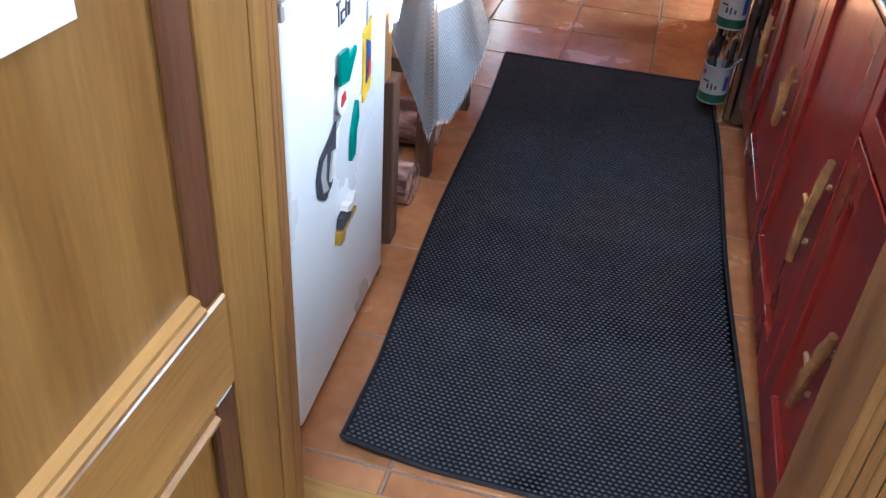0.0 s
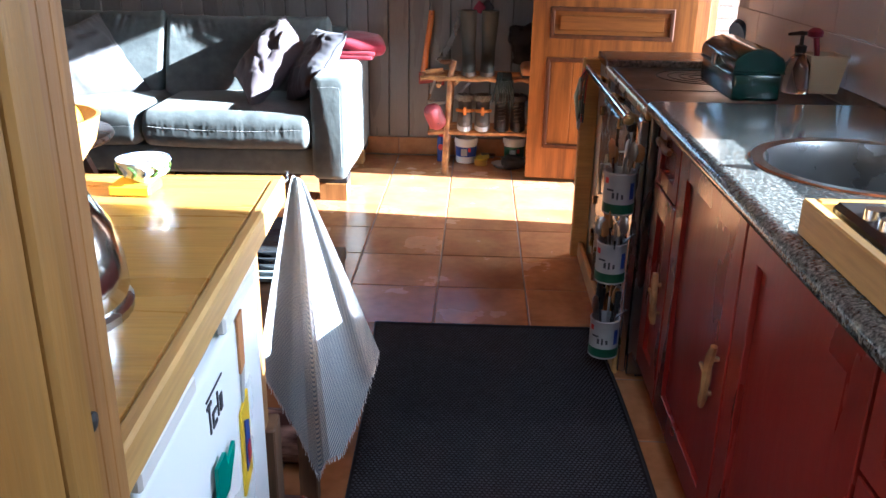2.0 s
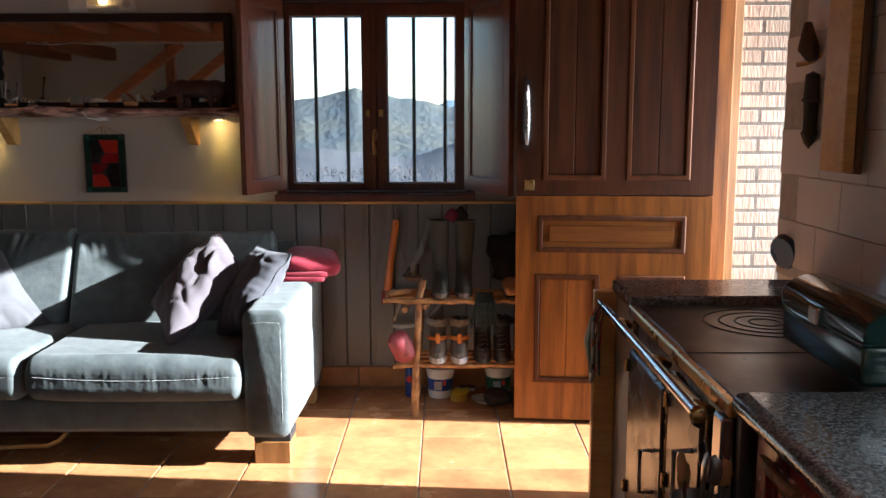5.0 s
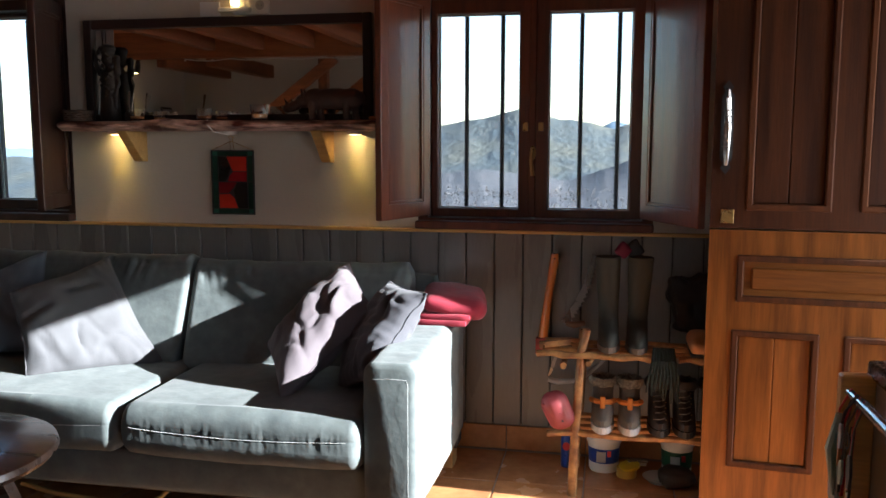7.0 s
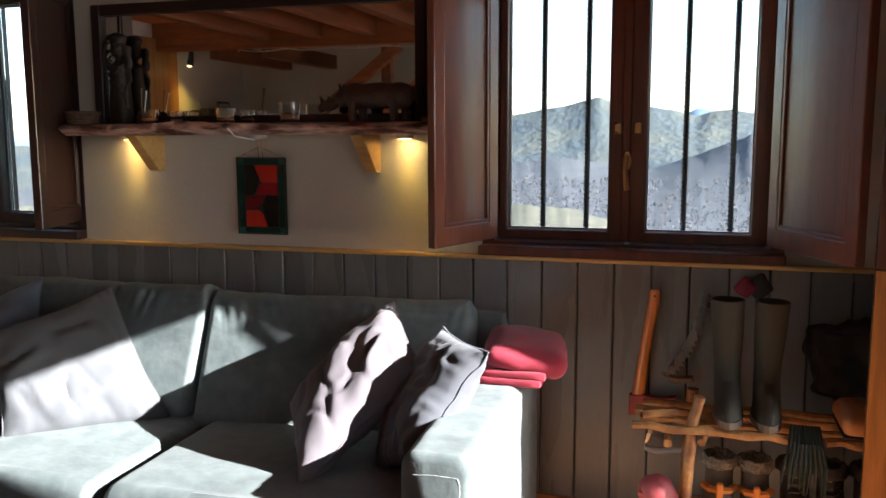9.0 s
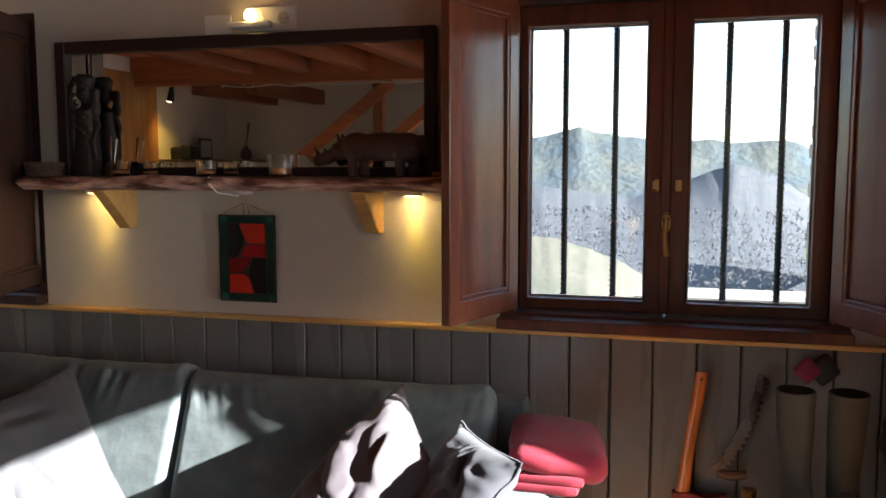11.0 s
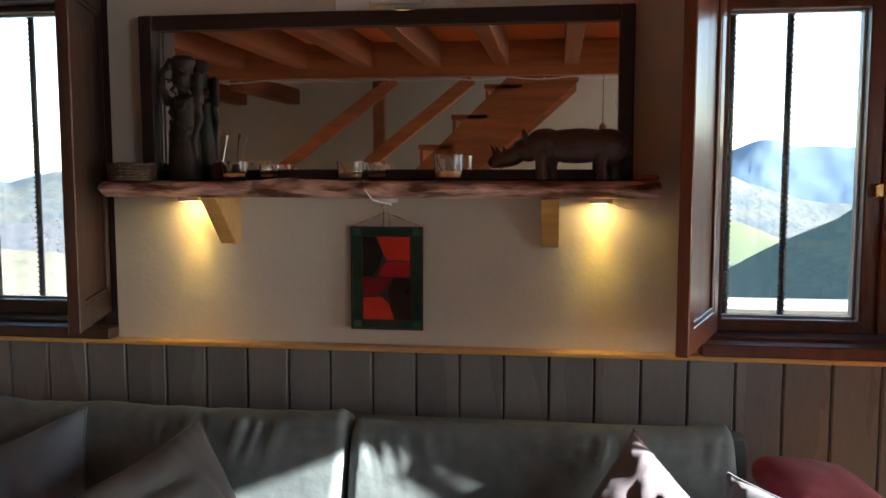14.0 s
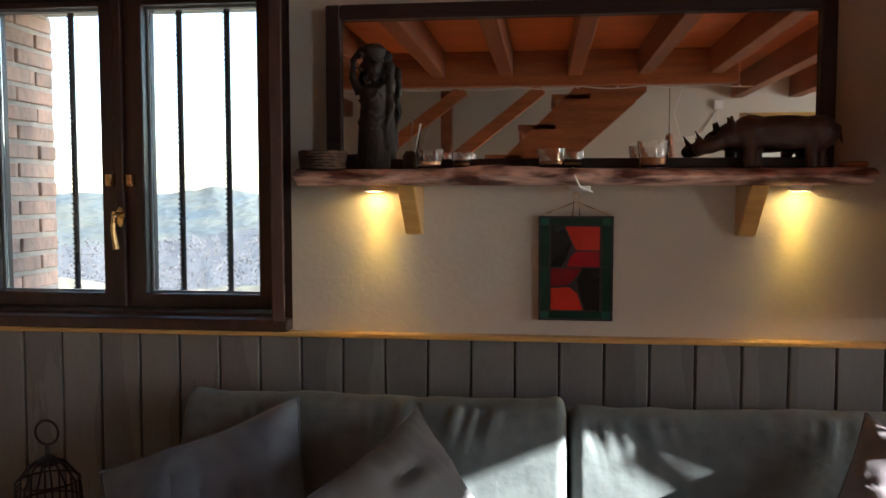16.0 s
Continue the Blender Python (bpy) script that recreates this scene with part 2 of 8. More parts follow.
M["fur"] = material("grey_fleece_lining", (0.23, 0.20, 0.16), 0.95, scale=50, fine=0.4, bump=0.006, bump_scale=90)
M["orange"] = material("orange_webbing", (0.62, 0.20, 0.03), 0.7, scale=30)
M["tan"] = material("tan_leather", (0.50, 0.22, 0.08), 0.6, scale=14)
M["pink_rubber"] = material("dusty_pink_rubber", (0.27, 0.045, 0.052), 0.6, scale=12)
M["laces"] = material("pale_laces", (0.16, 0.13, 0.10), 0.9, scale=20)
M["axe_wood"] = wood("varnished_axe_handle", (0.62, 0.20, 0.035), (0.48, 0.13, 0.02), "z", 0.3, coat=0.5)
M["axe_red"] = material("chipped_red_steel", (0.28, 0.035, 0.03), 0.45, metal=0.3, other=(0.16, 0.03, 0.025), scale=30)
M["plastic_white"] = material("white_plastic", (0.72, 0.70, 0.66), 0.4, scale=6, spread=0.08)
M["plastic_blue"] = material("blue_printed_plastic", (0.02, 0.06, 0.30), 0.35, scale=20)
M["plastic_red"] = material("red_printed_plastic", (0.55, 0.03, 0.03), 0.35, scale=20)
M["label_green"] = material("green_printed_label", (0.012, 0.09, 0.045), 0.45, scale=20)
M["label_pale"] = material("pale_printed_label", (0.42, 0.41, 0.40), 0.45, scale=20, spread=0.15)
M["label_dark"] = material("dark_print", (0.05, 0.05, 0.06), 0.5, scale=20)
M["yellow"] = material("yellow_plastic", (0.80, 0.52, 0.02), 0.35, scale=10)
M["yellow_tin"] = material("yellow_tin", (0.55, 0.33, 0.05), 0.4, scale=10)
M["teal"] = material("teal_magnet", (0.0, 0.22, 0.17), 0.4, scale=10)
M["towel"] = material("blue_and_white_striped_cotton", (0.72, 0.72, 0.70), 0.9, scale=12, spread=0.06, bump=0.0006, bump_scale=400)
_t = M["towel"].node_tree
_uv = _t.nodes.new("ShaderNodeUVMap")
_sp = _t.nodes.new("ShaderNodeSeparateXYZ")
_t.links.new(_uv.outputs[0], _sp.inputs[0])
_fr = _t.nodes.new("ShaderNodeMath")
_fr.operation = "FRACT"
_t.links.new(_sp.outputs["Y"], _fr.inputs[0])
_gt = _t.nodes.new("ShaderNodeMapRange")
_gt.inputs["From Min"].default_value, _gt.inputs["From Max"].default_value = 0.50, 0.62
_t.links.new(_fr.outputs[0], _gt.inputs["Value"])
_mx = _t.nodes.new("ShaderNodeMix")
_mx.data_type = "RGBA"
_b = _t.nodes["Principled BSDF"]
_src = _b.inputs["Base Color"].links[0].from_socket
_t.links.new(_src, _mx.inputs["A"])
_mx.inputs["B"].default_value = (0.20, 0.26, 0.34, 1)
_t.links.new(_gt.outputs[0], _mx.inputs["Factor"])
_t.links.new(_mx.outputs["Result"], _b.inputs["Base Color"])
M["bowl_wood"] = wood("turned_bowl_wood", (0.60, 0.36, 0.12), (0.48, 0.26, 0.08), "x", 0.4, coat=0.3)
M["ceramic_dark"] = material("dark_glazed_stoneware", (0.035, 0.040, 0.045), 0.15, scale=10, coat=0.4)
M["ceramic_grey"] = material("pale_blue_glazed_stoneware", (0.30, 0.36, 0.38), 0.2, scale=10)
M["ceramic_white"] = material("white_glazed_ceramic", (0.70, 0.69, 0.64), 0.15, scale=10, spread=0.05)
M["ceramic_blue"] = material("blue_painted_glaze", (0.03, 0.10, 0.36), 0.15, scale=60, other=(0.55, 0.58, 0.6))
M["leaf"] = material("leaf_green", (0.05, 0.11, 0.02), 0.5, scale=10)
M["carving"] = material("dark_carved_wood", (0.022, 0.014, 0.010), 0.6, other=(0.012, 0.008, 0.006), scale=14, bump=0.003, bump_scale=45)
M["carving_red"] = material("reddish_carved_wood", (0.075, 0.035, 0.024), 0.5, other=(0.035, 0.017, 0.013), scale=14, bump=0.003, bump_scale=60)
M["wicker"] = material("dark_wicker", (0.12, 0.07, 0.045), 0.8, other=(0.04, 0.024, 0.018), scale=60, bump=0.004, bump_scale=90)
M["red_glass"] = material("red_stained_glass", (0.60, 0.035, 0.02), 0.15, scale=6, spread=0.4, rough_spread=0.04)
M["dark_red_glass"] = material("dark_red_stained_glass", (0.24, 0.012, 0.02), 0.15, scale=6, spread=0.4, rough_spread=0.04)
M["green_glass"] = material("dark_green_stained_glass", (0.012, 0.05, 0.035), 0.15, scale=6, spread=0.4, rough_spread=0.04)
M["black_glass"] = material("black_stained_glass", (0.012, 0.012, 0.012), 0.12, scale=6, rough_spread=0.04)
M["lead"] = material("dull_lead", (0.05, 0.05, 0.05), 0.45, metal=0.6, scale=20)
M["paper"] = material("white_paper", (0.78, 0.78, 0.78), 0.8, scale=3, spread=0.04)
M["soap"] = material("cream_plastic", (0.62, 0.56, 0.42), 0.4, scale=8, spread=0.06)
M["sponge_pink"] = material("maroon_plastic", (0.22, 0.015, 0.05), 0.4, scale=8)
M["rug_cream"] = material("cream_wool", (0.42, 0.36, 0.29), 0.95, scale=60, fine=0.2, bump=0.002, bump_scale=250)
M["rug_red"] = material("rust_wool", (0.26, 0.085, 0.065), 0.95, scale=60, fine=0.2, bump=0.002, bump_scale=250)
M["rug_blue"] = material("blue_grey_wool", (0.065, 0.10, 0.13), 0.95, scale=60, fine=0.2, bump=0.002, bump_scale=250)
M["rug_dark"] = material("charcoal_wool", (0.040, 0.042, 0.05), 0.95, scale=60, fine=0.2, bump=0.002, bump_scale=250)
M["ground"] = material("dry_grass", (0.078, 0.073, 0.056), 0.95, other=(0.055, 0.058, 0.040), scale=0.2, fine=0.3, bump_scale=2.0)
M["hill_green"] = material("green_scrub_hillside", (0.078, 0.098, 0.066), 0.95, other=(0.034, 0.058, 0.040), scale=0.35, fine=0.5, bump=0.6, bump_scale=1.5)
M["hill_wood"] = material("bare_winter_woodland", (0.064, 0.064, 0.068), 0.95, other=(0.032, 0.038, 0.045), scale=0.10, fine=0.45, bump=1.2, bump_scale=0.5)
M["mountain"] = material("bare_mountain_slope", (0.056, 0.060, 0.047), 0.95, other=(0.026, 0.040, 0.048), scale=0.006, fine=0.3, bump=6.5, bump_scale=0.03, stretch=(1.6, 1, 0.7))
# Far range: distance haze is put into this paler, bluer base colour.
M["mountain_far"] = material("haze_tinted_mountain", (0.105, 0.155, 0.205), 0.95, other=(0.085, 0.135, 0.185), scale=0.002, fine=0.15, bump_scale=0.01)
M["meadow"] = material("bright_meadow", (0.055, 0.078, 0.026), 0.95, scale=0.05)


M["sun_bleached"] = wood("sun_bleached_plank", (0.20, 0.185, 0.155), (0.14, 0.125, 0.10), "x", 0.8)
M["strap_dark"] = material("dark_green_webbing", (0.012, 0.017, 0.010), 0.9, scale=20)
M["mint"] = material("pale_mint_plastic", (0.30, 0.42, 0.36), 0.4, scale=10)
M["pan_blue"] = material("dark_blue_enamel", (0.02, 0.06, 0.12), 0.3, scale=10)


def glow(name, colour, strength):
    m = bpy.data.materials.new(name)
    m.use_nodes = True
    b = m.node_tree.nodes["Principled BSDF"]
    b.inputs["Emission Color"].default_value = (*colour, 1)
    b.inputs["Emission Strength"].default_value = strength
    b.inputs["Base Color"].default_value = (*colour, 1)
    return m


M["led"] = glow("warm_led", (1.0, 0.66, 0.22), 8.0)
M["bulb"] = glow("warm_bulb", (1.0, 0.62, 0.2), 1.2)

# ---- mesh helpers ----
BASE = {}


def thing(name, at, label, category, group="", rz=0.0, kind=""):
    """An Empty at the thing's base; parts are given in the room's metres unless local."""
    ob = new(name)
    ob.empty_display_size = 0.05
    ob.matrix_basis = pose(*at, 0, 0, rz)
    BASE[ob.name] = ob.matrix_basis.copy()
    return tagged(ob, label, category, group, kind)


def link(name, bm, mat, parent=None, label="", local=False, smooth=False, category="", group="", kind=""):
    if parent is not None and not local:
        bmesh.ops.transform(bm, matrix=BASE[parent.name].inverted(), verts=bm.verts)
    me = bpy.data.meshes.new(name)
    bm.normal_update()
    if smooth:
        for f in bm.faces:
            f.smooth = True
        for e in bm.edges:
            if len(e.link_faces) == 2 and e.calc_face_angle(0) > 0.7:
                e.smooth = False
    bm.to_mesh(me)
    bm.free()
    me.materials.append(M[mat] if isinstance(mat, str) else mat)
    ob = new(name, me)
    if parent is not None:
        ob.parent = parent
        BASE[ob.name] = BASE[parent.name]
    return tagged(ob, label, category, group, kind)


def part(name, bm, mat, parent, label="", smooth=False, local=False):
    return link(name, bm, mat, parent, label, local, smooth)


def structure(name, bm, mat, label="", smooth=False, parent=None):
    return link(name, bm, mat, parent, label, smooth=smooth, kind="structure")


def single(name, bm, mat, at, label, category, group="", smooth=False, rz=0.0):
    """A one-mesh thing with its origin at its base."""
    m = pose(*at, 0, 0, rz)
    bmesh.ops.transform(bm, matrix=m.inverted(), verts=bm.verts)
    ob = link(name, bm, mat, None, label, smooth=smooth, category=category, group=group)
    ob.matrix_basis = m
    BASE[ob.name] = m
    return ob


def box(x0, x1, y0, y1, z0, z1, bevel=0.0, bm=None, seg=1):
    own = bmesh.new()
    v = [own.verts.new((x, y, z)) for x in (x0, x1) for y in (y0, y1) for z in (z0, z1)]
    for f in ((0, 1, 3, 2), (4, 6, 7, 5), (0, 4, 5, 1), (2, 3, 7, 6), (0, 2, 6, 4), (1, 5, 7, 3)):
        own.faces.new([v[i] for i in f])
    bmesh.ops.recalc_face_normals(own, faces=own.faces)
    if bevel:
        bmesh.ops.bevel(own, geom=own.edges[:], offset=bevel, segments=seg, profile=0.5, affect="EDGES")
    if bm is None:
        return own
    join(bm, own)
    return bm


def join(bm, other, m=None):
    if m is not None:
        bmesh.ops.transform(other, matrix=m, verts=other.verts)
    me = bpy.data.meshes.new("tmp")
    other.to_mesh(me)
    other.free()
    bm.from_mesh(me)
    bpy.data.meshes.remove(me)
    return bm


def lathe(profile, seg=24, at=(0, 0, 0), cap=True):
    """Turn (radius, height) pairs about the vertical."""
    bm = bmesh.new()
    rings = []
    for r, z in profile:
        if r < 1e-5:
            rings.append([bm.verts.new((at[0], at[1], at[2] + z))])
        else:
            rings.append([bm.verts.new((at[0] + r * math.cos(2 * math.pi * k / seg), at[1] + r * math.sin(2 * math.pi * k / seg), at[2] + z)) for k in range(seg)])
    for a, b in zip(rings, rings[1:]):
        for k in range(seg):
            q = [a[k % len(a)], a[(k + 1) % len(a)], b[(k + 1) % len(b)], b[k % len(b)]]
            q = list(dict.fromkeys(q))
            if len(q) > 2:
                bm.faces.new(q)
    for ring, flip in ((rings[0], True), (rings[-1], False)):
        if len(ring) > 1 and cap:
            bm.faces.new(ring[::-1] if flip else ring)
    bmesh.ops.recalc_face_normals(bm, faces=bm.faces)
    return bm


def tube(points, radius, seg=8, wobble=0.0, seed=1):
    """A round bar along points; radius may be a list."""
    bm = bmesh.new()
    pts = [Vector(p) for p in points]
    rng = random.Random(seed)
    rad = radius if isinstance(radius, (list, tuple)) else [radius] * len(pts)
    rings = []
    up = Vector((0.13, 0.31, 0.94)).normalized()
    for i, p in enumerate(pts):
        d = (pts[min(i + 1, len(pts) - 1)] - pts[max(i - 1, 0)]).normalized()
        a = d.cross(up)
        if a.length < 0.2:
            a = d.cross(Vector((1, 0, 0)))
        a.normalize()
        b = d.cross(a).normalized()
        rings.append([bm.verts.new(p + (a * math.cos(2 * math.pi * k / seg) + b * math.sin(2 * math.pi * k / seg)) * rad[i] * (1 + rng.uniform(-wobble, wobble))) for k in range(seg)])
    for r0, r1 in zip(rings, rings[1:]):
        for k in range(seg):
            bm.faces.new((r0[k], r0[(k + 1) % seg], r1[(k + 1) % seg], r1[k]))
    bm.faces.new(rings[0][::-1])
    bm.faces.new(rings[-1])
    bmesh.ops.recalc_face_normals(bm, faces=bm.faces)
    return bm


def prism(outline, axis, a, b, bevel=0.0):
    """Extrude a flat outline (pairs) along an axis from a to b."""
    bm = bmesh.new()
    put = {"x": lambda p, t: (t, p[0], p[1]), "y": lambda p, t: (p[0], t, p[1]), "z": lambda p, t: (p[0], p[1], t)}[axis]
    v0 = [bm.verts.new(put(p, a)) for p in outline]
    v1 = [bm.verts.new(put(p, b)) for p in outline]
    bm.faces.new(v0)
    bm.faces.new(v1)
    for i in range(len(outline)):
        j = (i + 1) % len(outline)
        bm.faces.new((v0[i], v0[j], v1[j], v1[i]))
    bmesh.ops.recalc_face_normals(bm, faces=bm.faces)
    if bevel:
        bmesh.ops.bevel(bm, geom=bm.edges[:], offset=bevel, segments=1, affect="EDGES")
    return bm


def rect_frame(axis, o, i, a, b, bevel=0.0):
    """A rectangular frame in one closed mesh: outer and inner rectangle, extruded along an axis."""
    bm = bmesh.new()
    put = {"x": lambda p, t: (t, p[0], p[1]), "y": lambda p, t: (p[0], t, p[1]), "z": lambda p, t: (p[0], p[1], t)}[axis]
    sets = []
    for r in (o, i):
        c = ((r[0], r[2]), (r[1], r[2]), (r[1], r[3]), (r[0], r[3]))
        for t in (a, b):
            sets.append([bm.verts.new(put(p, t)) for p in c])
    oa, ob_, ia, ib = sets
    for k in range(4):
        j = (k + 1) % 4
        for p, q in ((oa, ia), (ib, ob_), (ob_, oa), (ia, ib)):
            bm.faces.new((p[k], p[j], q[j], q[k]))
    bmesh.ops.recalc_face_normals(bm, faces=bm.faces)
    if bevel:
        sharp = [e for e in bm.edges if e.calc_face_angle(0) > 0.5]
        bmesh.ops.bevel(bm, geom=sharp, offset=bevel, segments=1, affect="EDGES")
    return bm


def ellipse(cx, cy, rx, ry, n=24):
    return [(cx + rx * math.cos(2 * math.pi * k / n), cy + ry * math.sin(2 * math.pi * k / n)) for k in range(n)]


# ---- the plan ----
XR, XL, YW, YD, ZC = 0.98, -4.72, 5.56, 0.61, 2.36
YO = 6.10
KW = (1.33, 2.15)
WIN = {"right": (-1.07, -0.04), "left": (-3.89, -2.78)}
Z_SILL, Z_HEAD = 1.0, 2.06


def walls():
    bm = bmesh.new()
    for x0, x1 in ((-5.1, -3.89), (-2.78, -1.07), (-0.04, 1.45)):
        box(x0, x1, YW, YO, -0.1, 2.9, bm=bm)
    for x0, x1 in WIN.values():
        box(x0, x1, YW, YO, -0.1, Z_SILL, bm=bm)
        box(x0, x1, YW, YO, Z_HEAD, 2.9, bm=bm)
    structure("wall_north", bm, "plaster", "cream painted plaster wall above grey boarding")
    bm = bmesh.new()
    box(XR, 1.38, -1.8, KW[0], -0.1, 2.9, bm=bm)
    box(XR, 1.38, KW[0], KW[1], -0.1, 1.12, bm=bm)
    box(XR, 1.38, KW[0], KW[1], 2.06, 2.9, bm=bm)
    box(XR, 1.38, 2.15, 4.13, -0.1, 2.9, bm=bm)
    box(XR, 1.38, 4.13, 5.10, 2.1005, 2.9, bm=bm)
    box(XR, 1.38, 5.10, YW, -0.1, 2.9, bm=bm)
    structure("wall_east", bm, "plaster", "cream plaster kitchen wall with a window and the entrance")
    structure("wall_west", box(-5.1, XL, YD - 0.3, YW, -0.1, 2.9), "plaster", "cream plaster side wall")
    bm = bmesh.new()
    box(-5.1, -0.45, YD, 0.71, -0.1, 2.9, bm=bm)
    box(0.33, XR, 0.56, 0.66, -0.1, 2.9, bm=bm)
    box(-0.45, 0.33, YD, 0.71, 2.07, 2.9, bm=bm)
    structure("wall_south", bm, "plaster", "cream plaster wall with an inner doorway")
    bm = bmesh.new()
    box(-1.0, -0.9, -1.8, YD, -0.1, 2.9, bm=bm)
    box(-1.0, XR, -1.9, -1.8, -0.1, 2.9, bm=bm)
    structure("hall_wall", bm, "plaster", "cream plaster hall wall")


def floor_and_ceiling():
    bm = box(XL - 0.3, 1.38, YD - 0.2, YW + 0.02, -0.12, -0.003)
    structure("floor", bm, "grout", "terracotta tiled floor with pale joints")
    structure("hall_floor", box(-0.95, XR, -1.85, 0.41, -0.12, 0.002), "old_wood_x", "dark hall floor")
    bm = bmesh.new()
    box(XL - 0.2, XR + 0.1, 2.16, YW + 0.1, ZC + 0.02, ZC + 0.10, bm=bm)
    n = int((YW - 2.16) / 0.135) + 1
    for k in range(n):
        y = 2.16 + 0.135 * k
        box(XL, XR, y + 0.0015, y + 0.1335, ZC, ZC + 0.022, 0.0, bm=bm)
    for k in range(11):
        y = 2.158 - 0.135 * (k + 1)
        box(-0.78, XR, max(y, 0.675) + 0.0015, y + 0.1335, ZC, ZC + 0.022, 0.0, bm=bm)
    structure("ceiling", bm, "deck", "orange varnished pine board ceiling")
    # The opening in the hall part is made up for the fill lamp.
    structure("ceiling_kitchen", rect_frame("z", (-5.1, 1.38, -1.9, 2.16), (-0.47, 0.37, -0.87, -0.03), 2.78, 2.9), "plaster", "cream plaster ceiling")
    up = box(XL, -0.82, 2.05, 2.12, ZC - 0.01, 2.78)
    box(-0.82, -0.78, 0.712, 2.12, ZC - 0.01, 2.78, bm=up)
    structure("loft_parapet", up, "plaster", "cream plaster upstand at the loft edge")
    structure("roof_cover", box(-5.1, 1.38, 2.16, YO, ZC + 0.11, 2.9), "plaster", "closed floor above the ceiling")
    bm = box(XL, -0.78, 2.12, 2.20, 2.13, ZC - 0.001, 0.004)
    structure("trimmer_beam", bm, "beam_x", "orange pine beam at the edge of the loft", smooth=False)
    k = 0
    x = -3.66
    while x < 0.9:
        y0 = 0.712 if x > -0.9 else 2.205
        structure("ceiling_beam", box(x - 0.045, x + 0.045, y0, YW - 0.001, 2.19, ZC - 0.001, 0.004), "beam", "orange pine ceiling joist")
        x += 0.455
        k += 1


def terrain():
    """The ground round the house, falling away to the valley; one sheet."""
    bm = bmesh.new()
    rings = [0.0, 4, 7, 10, 14, 20, 30, 50, 90, 160, 300, 600, 1200, 2600, 4900]
    drop = [-0.25, -0.25, -0.3, -0.7, -1.6, -3.2, -6, -11, -20, -32, -55, -95, -150, -220, -300]
    n = 64
    prev = None
    for r, z in zip(rings, drop):
        if r == 0:
            ring = [bm.verts.new((-1, 3, z))]
        else:
            ring = [bm.verts.new((-1 + r * math.sin(2 * math.pi * k / n), 3 + r * math.cos(2 * math.pi * k / n), z + 0.05 * abs(z) * noise.noise(Vector((k * 0.7, r * 0.01, 0))))) for k in range(n)]
        if prev:
            for k in range(n):
                q = list(dict.fromkeys([prev[k % len(prev)], prev[(k + 1) % len(prev)], ring[(k + 1) % n], ring[k]]))
                bm.faces.new(q)
        prev = ring
    bmesh.ops.recalc_face_normals(bm, faces=bm.faces)
    structure("ground", bm, "ground", "dry grassy mountain ground")


def hillside(name, near, far, low, ridge, mat, label, rough=0.1, cell=0.45, seed=0.0, wave=6.0):
    """A slope seen over the valley: its ridge as (bearing, elevation) in degrees from the house, from a near foot to a far ridge."""
    bm = bmesh.new()
    eye = Vector((-0.9, 3.0, 1.45))
    az0, az1 = ridge[0][0], ridge[-1][0]
    cols = int((az1 - az0) / cell) + 1
    rows = 26
    grid = []
    for i in range(cols + 1):
        az = az0 + (az1 - az0) * i / cols
        el = np.interp(az, [p[0] for p in ridge], [p[1] for p in ridge])
        broad = sum(float(np.interp(az + o, [p[0] for p in ridge], [p[1] for p in ridge])) for o in (-7, -4.5, -2, 0, 2, 4.5, 7)) / 7
        el += 0.10 * noise.noise(Vector((az * 1.1, seed, 3))) + 0.05 * noise.noise(Vector((az * 4.0, seed, 9)))
        col = []
        for j in range(rows + 1):
            t = j / rows
            d = near + (far - near) * t
            e = low + (broad - low) * (t ** 0.8) + (el - broad) * t ** 4
            gully = 0.6 * noise.fractal(Vector((az * wave * 0.08 + t * 1.2, t * 2.2, seed)), 0.9, 2.1, 5) - 1.2 * abs(noise.noise(Vector((az * 0.9 + t * 2.6 + 0.4 * noise.noise(Vector((az, t * 4, 2))), t * 1.1, seed + 5))))
            d *= 1 + rough * gully * (1 - 0.3 * t)
            a = radians(az)
            col.append(bm.verts.new((eye.x + d * math.sin(a), eye.y + d * math.cos(a), eye.z + d * math.tan(radians(e)))))
        grid.append(col)
    for a, b in zip(grid, grid[1:]):
        for j in range(rows):
            bm.faces.new((a[j], b[j], b[j + 1], a[j + 1]))
    bmesh.ops.recalc_face_normals(bm, faces=bm.faces)
    ob = structure(name, bm, mat, label, smooth=False)
    for f in ob.data.polygons:
        f.use_smooth = True


